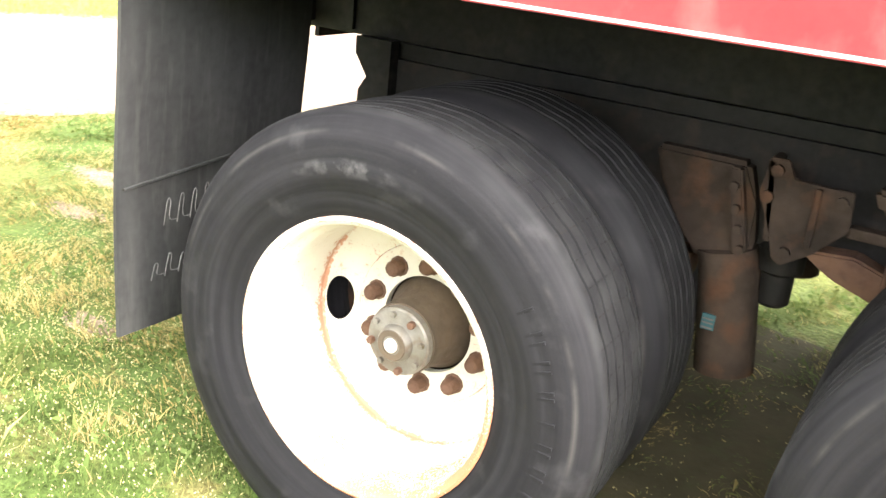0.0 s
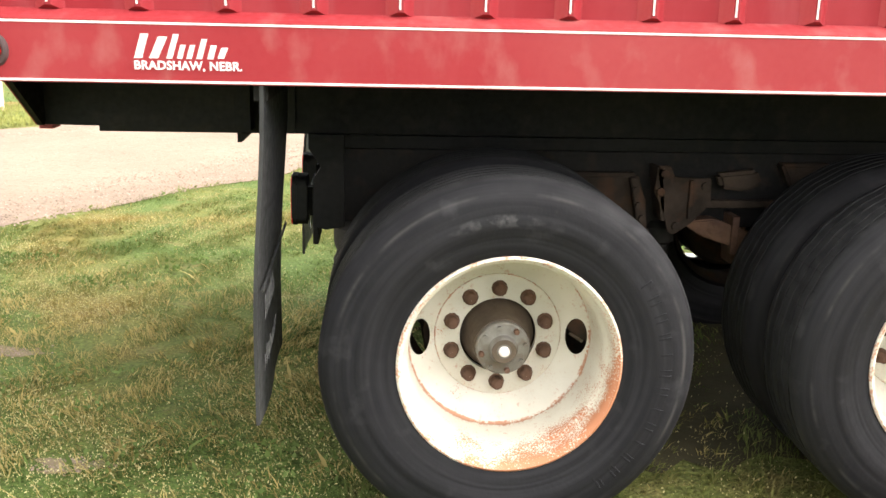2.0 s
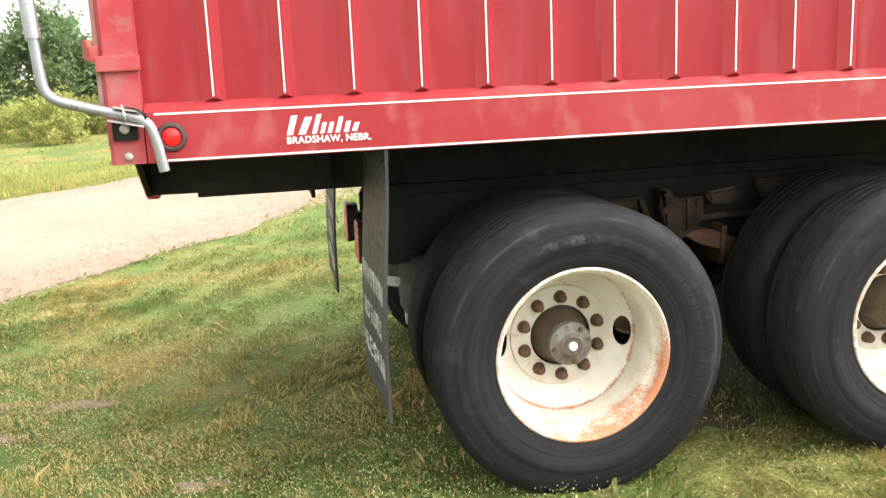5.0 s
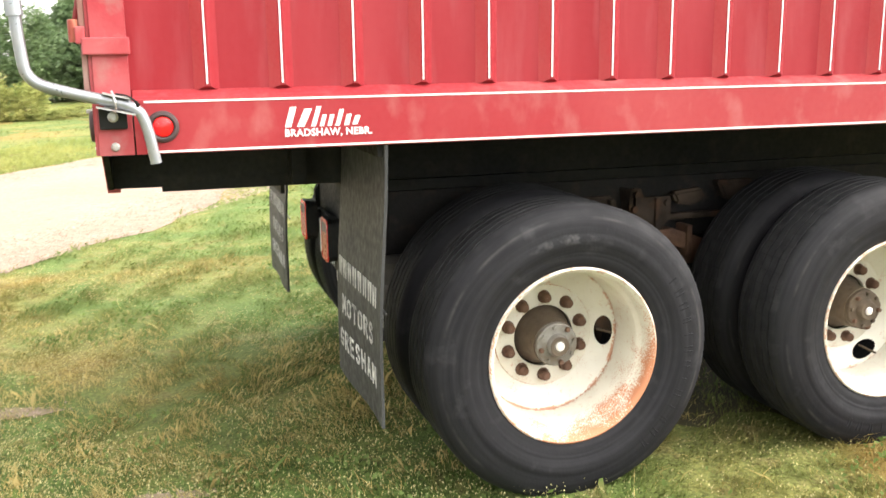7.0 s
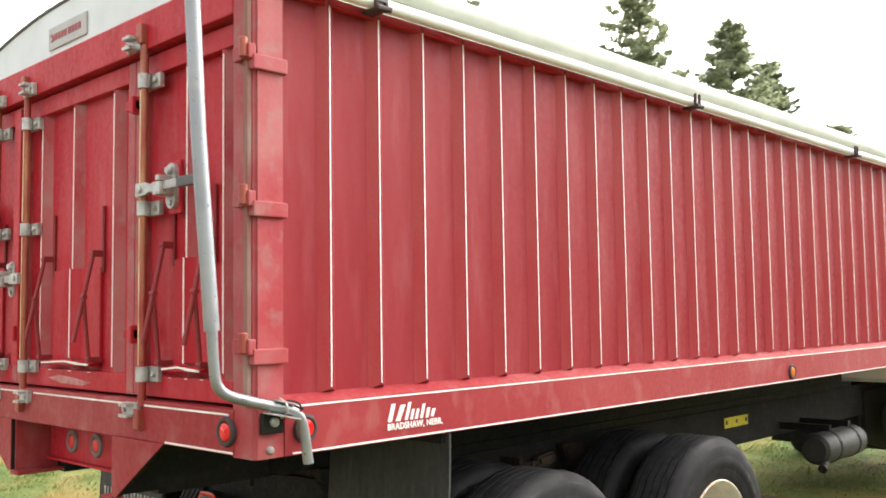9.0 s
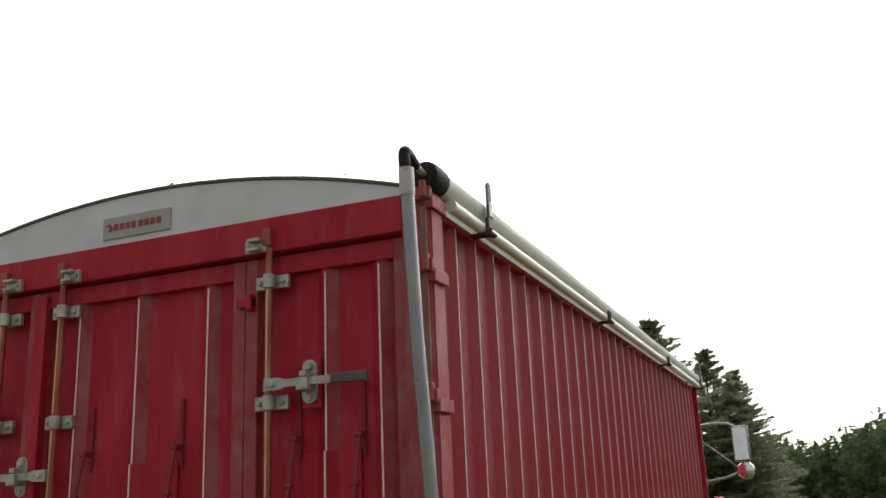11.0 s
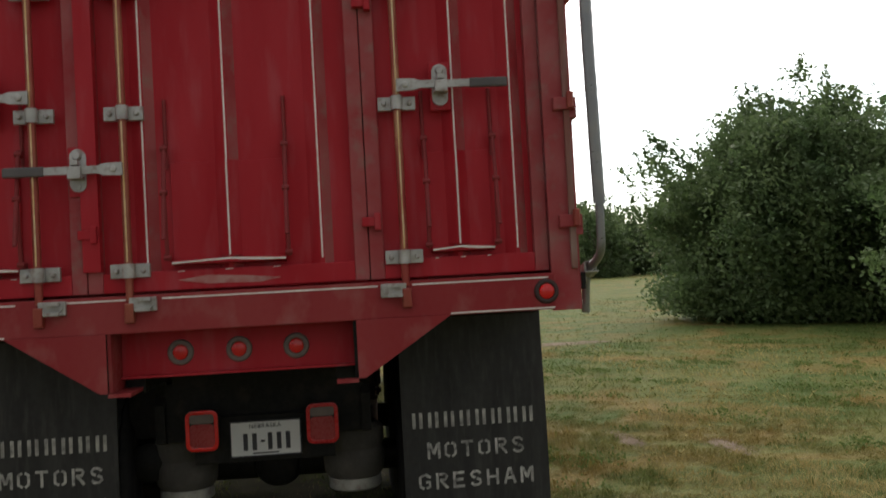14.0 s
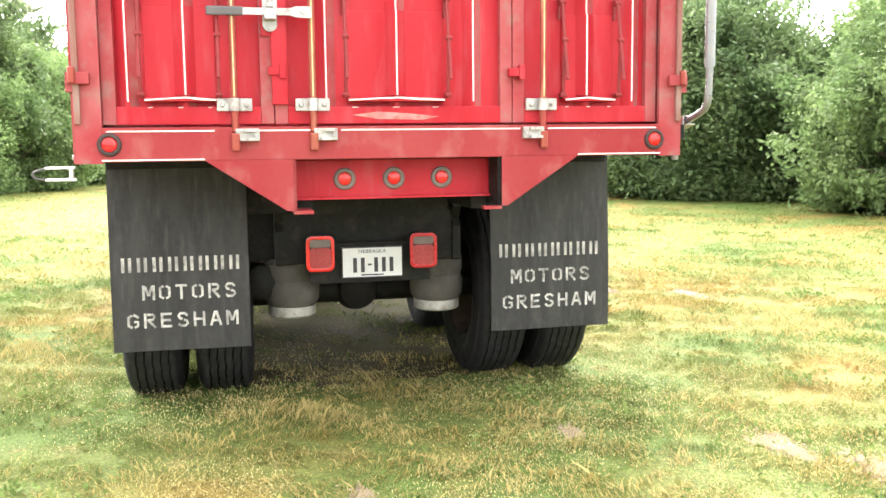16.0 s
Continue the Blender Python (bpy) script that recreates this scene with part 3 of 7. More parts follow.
# rear sill, header, gussets
bm = box(bmesh.new(), -0.004, 0.09, 0.098, W - 0.098, 1.22, 1.348, 0.004)
sill = part("rear_sill", bm, RAIL_RED, truck, "chalky red rear sill with pinstripes")
for y0, y1 in ((0.12, 0.60), (0.72, 1.45), (1.57, 1.80), (1.93, 2.32)):
    part("pinstripe", box(bmesh.new(), -0.0065, -0.003, y0, y1, 1.331, 1.3365), STRIPE, sill, "white painted pinstripe")
for y0, y1 in ((0.10, 0.47), (W - 0.47, W - 0.10)):
    part("pinstripe", box(bmesh.new(), -0.0065, -0.003, y0, y1, 1.224, 1.2295), STRIPE, sill, "white painted pinstripe")
for y in (0.129, W - 0.129):
    round_lamp(sill, Matrix.Translation((-0.004, y, 1.285)) @ TO_REAR, 0.044, 0.028, GROMMET_DARK, LAMP_RED, "tail_marker")
bm = box(bmesh.new(), -0.002, 0.08, 0.107, W - 0.107, 2.50, 2.628, 0.005)
part("header", bm, RED, truck, "red header beam over the doors")
for mirror in (0, 1):
    bm = prism(bmesh.new(), [(0.47, 1.222), (0.80, 1.222), (0.80, 1.022), (0.775, 1.022)], "x", -0.012, -0.0085)
    g = part("gusset", bm, RAIL_RED, truck, "red gusset plate below the sill")
    back = part("gusset_back", prism(bmesh.new(), [(0.48, 1.220), (0.800, 1.221), (0.800, 1.022), (0.775, 1.022)], "x", -0.0083, 0.009), BLACK, truck)
    web = part("gusset_web", prism(bmesh.new(), [(0.005, 1.222), (0.80, 1.222), (0.80, 1.012), (0.005, 1.022)], "y", 0.80, 0.812), RAIL_RED if mirror else BLACK, truck)
    foot = part("gusset_foot", box(bmesh.new(), -0.012, 0.56 if mirror else 0.03, 0.80, 0.875, 1.008, 1.0205), RAIL_RED, truck)
    if mirror:
        for ob in (g, back, web, foot):
            ob.matrix_basis = Matrix.Translation((0, W, 0)) @ Matrix.Diagonal((1, -1, 1, 1))
bm = box(bmesh.new(), 0.143, 0.16, 0.812, W - 0.812, 1.062, 1.215, 0.003)
box(bm, 0.12, 0.16, 0.812, W - 0.812, 1.055, 1.064)
lampbar = part("lamp_bar", bm, RED, truck, "red bar carrying three round marker lamps")
for y in (1.018, 1.22, 1.424):
    round_lamp(lampbar, Matrix.Translation((0.143, y, 1.137)) @ TO_REAR, 0.046, 0.027, GROMMET, LAMP_RED)

# floor of the box and the long sills under it
bm = box(bmesh.new(), 0.09, L, 0.054, W - 0.054, 1.225, 1.26)
part("box_floor", bm, BLACK, truck, "dark underside of the grain box")
for i in range(16):
    x = 0.62 + i * 0.37
    part("cross_member", box(bmesh.new(), x, x + 0.05, 0.70 if i == 0 else 0.89, W - (0.70 if i == 0 else 0.89), 1.02 if i == 0 else 1.10, 1.224), BLACK, truck)
for y in (0.815, W - 0.815 - 0.07):
    part("long_sill", box(bmesh.new(), 0.17, L, y, y + 0.07, 1.0, 1.224, 0.004), BLACK, truck)
bm = box(bmesh.new(), L - 0.02, L + 0.02, 0.0, W, 1.215, 2.60, 0.005)
part("front_wall", bm, RED, truck)
# rear doors: each a pressed sheet in a tube frame
DX = 0.012


def gate_arm(parent, pts, r=0.006):
    part("gate_link", tube(bmesh.new(), pts, r, 8), LINK, parent, "thin dark maroon linkage arm", smooth=True)


def rear_door(y0, y1, ribs, gate, gate_stripe=True):
    z0, z1 = 1.358, 2.490
    bm = box(bmesh.new(), 0.045, 0.06, y0 + 0.03, y1 - 0.03, z0 + 0.03, z1 - 0.03)
    door = part("rear_door", bm, RED, truck, "closed red sheet-steel rear door")
    for name, a in (("door_stile", (y0, y0 + 0.05, z0, z1)), ("door_stile", (y1 - 0.05, y1, z0, z1)), ("door_rail", (y0 + 0.05, y1 - 0.05, z0, z0 + 0.068)), ("door_rail", (y0 + 0.05, y1 - 0.05, z1 - 0.068, z1))):
        part(name, box(bmesh.new(), DX, 0.07, *a, 0.004), RUST_RED if name == "door_stile" else RED, door)
    for y in ribs:
        bm = bmesh.new()
        ys = ((-0.04, 0.046), (-0.008, 0.018), (0.008, 0.018), (0.042, 0.046))
        lo = [bm.verts.new((x, y + d, z0 + 0.068)) for d, x in ys]
        hi = [bm.verts.new((x, y + d, z1 - 0.068)) for d, x in ys]
        for i in range(3):
            bm.faces.new((lo[i], lo[i + 1], hi[i + 1], hi[i])).material_index = 1 if i == 0 else 0
        part("rib", bm, [RED, RUST_RED], door)
        part("pinstripe", box(bmesh.new(), 0.0155, 0.0185, y - 0.0028, y + 0.0028, 1.445 if y not in (1.22, 0.420, 2.032) else 1.80, z1 - 0.08), STRIPE, door, "white painted pinstripe")
    if gate:
        g0, g1, gc = gate
        bm = box(bmesh.new(), 0.033, 0.0445, g0, g1, 1.452, 1.80, 0.003)
        gp = part("grain_gate", bm, RED, door, "small red grain gate at the door's foot")
        bm = prism(bmesh.new(), [(0.034, gc - 0.040), (0.008, gc - 0.008), (0.008, gc + 0.008), (0.034, gc + 0.042)], "z", 1.47, 1.80)
        part("gate_rib", bm, RED, gp)
        part("gate_lip", prism(bmesh.new(), [(-0.010, 1.452), (0.034, 1.462), (0.034, 1.440), (-0.010, 1.446)], "y", g0, g1), RED, gp)
        part("pinstripe", box(bmesh.new(), 0.0055, 0.0082, gc - 0.0028, gc + 0.0028, 1.47, 1.80), STRIPE, gp, "white painted pinstripe")
        part("pinstripe", prism(bmesh.new(), [(g0, 1.447), ((g0 + gc) / 2, 1.449), (gc, 1.456), ((g1 + gc) / 2, 1.452), (g1, 1.447), (g1, 1.453), (gc, 1.462), (g0, 1.453)], "x", -0.013, -0.0095), STRIPE, gp, "white painted pinstripe")
        for a, b in ((0.06, 0.12), (0.47, 0.54), (0.90, 0.96)):
            part("pinstripe", box(bmesh.new(), 0.0095, 0.0125, g0 + a * (g1 - g0), g0 + b * (g1 - g0), 1.4212, 1.4238), STRIPE, gp, "worn white pinstripe")
        for y in (g0 - 0.012, g1 + 0.012):
            gate_arm(gp, [(0.0, y, 1.845), (-0.070, y, 1.53)], 0.0075)
            gate_arm(gp, [(0.038, y, 1.78), (0.038, y, 2.02)], 0.0065)
            gate_arm(gp, [(-0.035, y, 1.69), (-0.014, y, 1.466)], 0.0075)
            for px, pz in ((0.0, 1.845), (-0.035, 1.69), (-0.014, 1.47)):
                part("pivot_bolt", solid([(0.010, y - 0.012), (0.010, y + 0.012)], 10, "y", (px, 0, pz)), LINK, gp)
            part("pivot_lug", box(bmesh.new(), -0.006, 0.046, y - 0.005, y + 0.005, 1.835, 1.858, 0.002), LINK, gp)
            part("pivot_lug", box(bmesh.new(), -0.020, 0.034, y - 0.005, y + 0.005, 1.458, 1.478, 0.002), LINK, gp)
    door.location.x = 0.02
    return door


door_right = rear_door(0.105, 0.7405, (0.214, 0.420), (0.30, 0.52, 0.420))
door_mid = rear_door(0.7435, 1.7005, (0.905, 1.22, 1.50), (1.03, 1.415, 1.22))
door_left = rear_door(1.7035, 2.335, (2.032, 2.242), (1.92, 2.18, 2.032))
bm = box(bmesh.new(), -0.010, 0.028, 1.650, 1.710, 1.432, 2.470, 0.004)
part("cover_strip", bm, RED, door_mid, "red strip covering the gap between two doors")


part("scuff", prism(bmesh.new(), [(1.05, 1.385), (1.12, 1.372), (1.30, 1.376), (1.40, 1.392), (1.30, 1.405), (1.18, 1.398)], "x", 0.0095, 0.0125), SCUFF, door_mid, "pale scraped patch")


def lock_rod(door, y, side, handle_z, zs=(1.432, 1.97, 2.393)):
    """An upright lock rod with its guides, keepers and lever; side tells which way the keepers and the lever lie."""
    rod = part("lock_rod", tube(bmesh.new(), [(-0.022, y, 1.33), (-0.022, y, 2.53)], 0.0135, 14), ROD, door, "worn red lock rod with bare brass-coloured patches", smooth=True)
    for za, zb in ((1.462, zs[1] - 0.03), (zs[1] + 0.03, zs[2] - 0.03)):
        part("pinstripe", box(bmesh.new(), -0.0372, -0.0345, y - 0.0025, y + 0.0025, za, zb), OCHRE, rod, "yellowed white pinstripe")
    for z in zs:
        bm = box(bmesh.new(), -0.004, 0.014, y - 0.066, y + 0.066, z - 0.024, z + 0.024, 0.003)
        lathe(bm, [(0.016, z - 0.024), (0.021, z - 0.024), (0.021, z + 0.024), (0.016, z + 0.024)], 20, "z", True, 0, (-0.022, y, 0))
        for d in (-0.045, 0.045):
            solid([(0.0095, 0.0), (0.0095, -0.008), (0.006, -0.012)], 8, "x", (-0.004, y + d, z), bm)
        part("rod_guide", bm, ZINC, rod, "galvanised rod guide with two bolts")
    for z, s in ((1.317, 1), (2.522, -1)):
        x = -0.026
        yk = y + side * 0.045
        bm = box(bmesh.new(), x - 0.016, x + 0.004, yk - 0.045, yk + 0.045, z - 0.024, z + 0.024, 0.004)
        box(bm, x - 0.044, x - 0.014, yk - 0.030, yk + 0.020, z - 0.022, z - 0.012)
        box(bm, x - 0.044, x - 0.014, yk - 0.030, yk + 0.020, z + 0.012, z + 0.022)
        solid([(0.008, 0.0), (0.008, -0.010)], 8, "x", (x - 0.014, yk + side * 0.030, z), bm)
        part("keeper", bm, ZINC, rod, "galvanised keeper")
        part("cam", box(bmesh.new(), -0.046, -0.010, y - 0.016, y + 0.016, z - 0.028 * s - 0.034, z - 0.028 * s + 0.034, 0.006), ROD, rod)
    # lever and its holder
    d = -side
    ya = y + d * 0.03
    bm = prism(bmesh.new(), [(ya - d * 0.03, handle_z - 0.022), (ya + d * 0.03, handle_z - 0.020), (ya + d * 0.05, handle_z - 0.013), (ya + d * 0.235, handle_z - 0.013),
                             (ya + d * 0.235, handle_z + 0.013), (ya + d * 0.05, handle_z + 0.013), (ya + d * 0.03, handle_z + 0.020), (ya - d * 0.03, handle_z + 0.022)], "x", -0.052, -0.040)
    solid([(0.012, -0.050), (0.012, -0.058), (0.007, -0.060)], 10, "x", (0, ya, handle_z), bm)
    lever = part("lever", bm, ZINC, rod, "galvanised latch lever")
    part("grip", box(bmesh.new(), -0.056, -0.036, min(ya + d * 0.225, ya + d * 0.36), max(ya + d * 0.225, ya + d * 0.36), handle_z - 0.017, handle_z + 0.017, 0.007), GRIP, rod, "dark grey vinyl grip")
    yp = ya + d * 0.125
    bm = box(bmesh.new(), 0.0, 0.014, yp - 0.036, yp + 0.036, handle_z - 0.085, handle_z + 0.085, 0.004)
    part("latch_backing", bm, RED, rod)
    outline = [(yp + 0.028 * math.cos(a), handle_z + (0.048 if math.sin(a) > 0 else -0.042) + 0.028 * math.sin(a)) for a in (2 * math.pi * k / 20 for k in range(20))]
    bm = prism(bmesh.new(), outline, "x", -0.014, 0.0)
    box(bm, -0.050, -0.012, yp - 0.024, yp + 0.024, handle_z - 0.030, handle_z - 0.018, 0.003)
    box(bm, -0.066, -0.050, yp - 0.022, yp + 0.022, handle_z - 0.030, handle_z + 0.012, 0.004)
    box(bm, -0.062, -0.012, yp - 0.012, yp + 0.012, handle_z + 0.016, handle_z + 0.034, 0.003)
    solid([(0.015, -0.012), (0.015, -0.022), (0.011, -0.030)], 12, "x", (0, yp, handle_z + 0.052), bm)
    solid([(0.010, -0.012), (0.010, -0.020)], 10, "x", (0, yp, handle_z - 0.052), bm)
    part("latch_holder", bm, ZINC, rod, "galvanised latch holder with a round bolt")


lock_rod(door_right, 0.621, 1, 2.027)
lock_rod(door_mid, 1.556, -1, 1.777)
lock_rod(door_left, 1.853, -1, 2.027)
# Unseen black sheet added to stop light showing through the door gaps.
part("door_seal", box(bmesh.new(), 0.093, 0.102, 0.10, W - 0.10, 1.36, 2.49), BLACK, truck)
for y, z in ((0.742, 1.56), (0.742, 2.33), (1.702, 1.56)):
    bm = box(bmesh.new(), 0.004, 0.032, y - 0.045, y + 0.02, z - 0.016, z + 0.016, 0.003)
    box(bm, -0.004, 0.030, y - 0.045, y - 0.022, z - 0.030, z + 0.030, 0.005)
    part("door_catch", bm, RED, truck)

# arched tarp cap over the header, tarp, roll tube and crank
def arch(y):
    return 2.632 + 0.196 * (1 - ((y - MID) / MID) ** 2)


N = 28
bm = bmesh.new()
ycs = [W * i / N for i in range(N + 1)]
prism(bm, [(0.0, 2.615)] + [(y, arch(y)) for y in ycs] + [(W, 2.615)], "x", 0.012, 0.03)
cap = part("tarp_end_cap", bm, CAP_WHITE, truck, "white arched end cap under the tarp")
part("cap_rim", tube(bmesh.new(), [(0.012, y, arch(y)) for y in ycs], 0.008, 8), GRIP, cap, "grey edging")
bm = bmesh.new()
grid = [[bm.verts.new((x, y, arch(y) + 0.006)) for y in ycs] for x in [0.03 + (L + 0.02 - 0.03) * i / 20 for i in range(21)]]
for p, q in zip(grid, grid[1:]):
    for i in range(N):
        bm.faces.new((p[i], p[i + 1], q[i + 1], q[i]))
bmesh.ops.solidify(bm, geom=bm.faces[:], thickness=0.004)
part("tarp", bm, CANVAS, truck, "cream vinyl roll tarp", smooth=True)
bm = box(bmesh.new(), 0.004, 0.013, 1.065, 1.385, 2.655, 2.742, 0.003)
lab = part("cap_label", bm, LABEL_GREY, cap, "grey maker's label with dark red bars")
for i, y in enumerate((1.118, 1.146, 1.174, 1.202, 1.236, 1.264, 1.292, 1.320)):
    part("label_bar", box(bmesh.new(), 0.0025, 0.0045, y - 0.011, y + 0.011, 2.686, 2.712), LABEL_RED, lab)
bm = prism(bmesh.new(), [(1.335, 2.700), (1.35, 2.716), (1.375, 2.708), (1.355, 2.705), (1.348, 2.698), (1.36, 2.685), (1.34, 2.683)], "x", 0.0025, 0.0045)
part("label_swoosh", bm, LABEL_RED, lab)
# roll of tarp on the right top rail, a pipe under it and the holding clips
rnd = random.Random(4)
prof = [(0.045, 0.08)] + [(0.049 + rnd.uniform(-0.003, 0.003), 0.15 + 0.2 * i) for i in range(32)] + [(0.05, L + 0.05)]
part("tarp_roll", solid(prof, 20, "x", (0, 0.010, 2.674)), CANVAS, truck, "rolled cream tarp along the top rail", smooth=True)
part("roll_end", solid([(0.038, -0.024), (0.047, -0.018), (0.051, 0.0), (0.052, 0.04), (0.051, 0.086), (0.046, 0.09)], 24, "x", (0, 0.010, 2.676)), BLACK, truck, "black rubber end of the tarp roll", smooth=True)
part("edge_pipe", tube(bmesh.new(), [(0.13, -0.022, 2.604), (L + 0.05, -0.022, 2.604)], 0.022, 16), WHITE, truck, "white pipe below the tarp roll", smooth=True)
for i, x in enumerate((0.445, 2.48, 4.53, 6.42)):
    bm = box(bmesh.new(), x - 0.022, x + 0.022, -0.050, 0.02, 2.572, 2.584, 0.003)
    box(bm, x - 0.026, x - 0.014, -0.056, -0.044, 2.570, 2.64, 0.003)
    box(bm, x + 0.014, x + 0.026, -0.056, -0.044, 2.570, 2.64, 0.003)
    tube(bm, [(x - 0.03, -0.060, 2.578), (x + 0.03, -0.060, 2.578)], 0.010, 10)
    clip = part("tarp_clip", bm, GROMMET_DARK, truck, "black tarp clip")
    if i in (0, 3):
        bm = prism(bmesh.new(), [(x - 0.02, 2.60), (x + 0.02, 2.60), (x + 0.022, 2.76), (x + 0.017, 2.775), (x, 2.782), (x - 0.017, 2.775), (x - 0.022, 2.76)], "y", -0.058, -0.050)
        part("strap", bm, GRIP, clip, "upright rubber tongue")
        part("strap_plate", box(bmesh.new(), x - 0.019, x + 0.019, -0.062, -0.0585, 2.645, 2.70, 0.001), ZINC, clip, "bright strap plate")
# crank: bent hose joint, long pipe, elbow and the hook that parks it
hose = smooth_line([(-0.095, 0.009, 2.683), (-0.135, 0.006, 2.692), (-0.175, 0.0, 2.698), (-0.215, -0.006, 2.690), (-0.220, -0.010, 2.640), (-0.215, -0.012, 2.59)])
crank = part("crank_handle", tube(bmesh.new(), [(-0.214, -0.013, 2.585), (-0.192, -0.02, 2.1), (-0.1595, -0.0372, 1.575)], 0.021, 16), PIPE, truck, "grey steel crank pipe parked on the corner", smooth=True)
part("hose_joint", tube(bmesh.new(), hose, 0.019, 14), BLACK, crank, "bent black hose joint", smooth=True)
part("joint_sleeve", tube(bmesh.new(), [(-0.215, -0.012, 2.63), (-0.212, -0.013, 2.54)], 0.0245, 16), ZINC, crank, "pale sleeve", smooth=True)
part("drive_shaft", tube(bmesh.new(), [(0.0, 0.010, 2.676), (-0.04, 0.010, 2.678), (-0.12, 0.007, 2.689)], 0.011, 10), ZINC, crank, smooth=True)
low = smooth_line([(-0.161, -0.037, 1.60), (-0.156, -0.038, 1.50), (-0.146, -0.039, 1.412), (-0.03, -0.045, 1.378), (0.115, -0.048, 1.345), (0.135, -0.048, 1.29), (0.150, -0.046, 1.195)], 6)
part("crank_elbow", tube(bmesh.new(), low, 0.0148, 14), PIPE, crank, "bent grey pipe end", smooth=True)
bm = box(bmesh.new(), 0.015, 0.085, -0.02, -0.002, 1.285, 1.345, 0.004)
holder = part("crank_holder", bm, BLACK, post_right, "black crank bracket with a bolt")
part("bolt", solid([(0.014, -0.018), (0.014, -0.028), (0.008, -0.031)], 10, "y", (0.05, 0, 1.318)), ZINC, holder, "plated bolt head")
# two bent jaws that lie along the pipe, joined behind it
for dz, x0, x1 in ((0.0195, 0.030, 0.098), (-0.0195, 0.012, 0.108)):
    jaw = [(x, 1.3685 - 0.228 * x + dz + e) for x, e in ((x0, -0.002), (x1, -0.002), (x1, 0.002), (x0, 0.002))]
    part("clamp", prism(bmesh.new(), jaw, "y", -0.068, -0.024), ZINC, holder, "galvanised clamp jaw")
back = [(0.030, 1.3805), (0.030, 1.342), (0.098, 1.3265), (0.098, 1.365)]
part("clamp_back", prism(bmesh.new(), back, "y", -0.0275, -0.020), ZINC, holder)
part("clamp_pin", tube(bmesh.new(), smooth_line([(0.052, -0.046, 1.385), (0.058, -0.070, 1.372), (0.062, -0.070, 1.345), (0.056, -0.046, 1.330)], 3), 0.003, 6), ZINC, holder, smooth=True)
cord = smooth_line([(0.062, -0.066, 1.379), (0.092, -0.070, 1.374), (0.112, -0.068, 1.358), (0.116, -0.050, 1.330), (0.112, -0.030, 1.335), (0.108, -0.030, 1.362), (0.118, -0.066, 1.350)])
part("cord", tube(bmesh.new(), cord, 0.0026, 6), BLACK, holder)
bm = box(bmesh.new(), 0.02, 0.055, -0.105, 0.0, 1.197, 1.206, 0.002)
box(bm, 0.02, 0.055, -0.105, 0.0, 1.153, 1.162, 0.002)
box(bm, 0.02, 0.055, -0.020, -0.008, 1.162, 1.197)
part("parking_hook", bm, WHITE, post_left, "white channel hook for the crank")
part("hook_loop", tube(bmesh.new(), smooth_line([(0.04, -0.10, 1.20), (0.04, -0.15, 1.19), (0.04, -0.15, 1.165), (0.04, -0.10, 1.157)], 4), 0.004, 6), GRIP, post_left, smooth=True)


# ---- wheels ----
TYRE_R, HUB_Z = 0.508, 0.486


def tyre_mesh():
    half = [(0.288, -0.100), (0.296, -0.112), (0.300, -0.122), (0.312, -0.127), (0.338, -0.136), (0.341, -0.1358), (0.344, -0.1372), (0.352, -0.1388), (0.355, -0.1388), (0.358, -0.1402), (0.378, -0.1435), (0.381, -0.1445), (0.408, -0.1452), (0.411, -0.1442), (0.420, -0.1440), (0.441, -0.1415), (0.458, -0.1375), (0.473, -0.132), (0.486, -0.1245), (0.496, -0.116), (0.5035, -0.106), (0.5075, -0.095), (0.5085, -0.088)]
    tread = []
    for y in (-0.076, -0.038, 0.0, 0.038, 0.076):
        tread += [(0.5085, y - 0.0046), (0.497, y - 0.0034), (0.497, y + 0.0034), (0.5085, y + 0.0046)]
    prof = half + tread + [(r, -y) for r, y in reversed(half)]
    bm = lathe(bmesh.new(), prof, 120)
    # the grooves run in a small zigzag round the tread
    bm.verts.ensure_lookup_table()
    for i in range(len(half), len(half) + len(tread)):
        for k in range(120):
            bm.verts[i * 120 + k].co.y += 0.0022 * (1 if (k // 2) % 2 else -1)
    # fine cross nicks along the groove edges
    for y in (-0.076, -0.038, 0.0, 0.038, 0.076):
        for k in range(60):
            a = 2 * math.pi * (k + 0.5) / 60
            c, s = math.cos(a), math.sin(a)
            for d in (-0.0105, 0.0105):
                q = [bm.verts.new((r * c - t * s, y + d + e, r * s + t * c)) for r, t, e in ((0.5092, -0.0012, -0.006), (0.5092, 0.0012, -0.006), (0.5092, 0.0012, 0.006), (0.5092, -0.0012, 0.006))]
                bm.faces.new(q).material_index = 1
    return bm


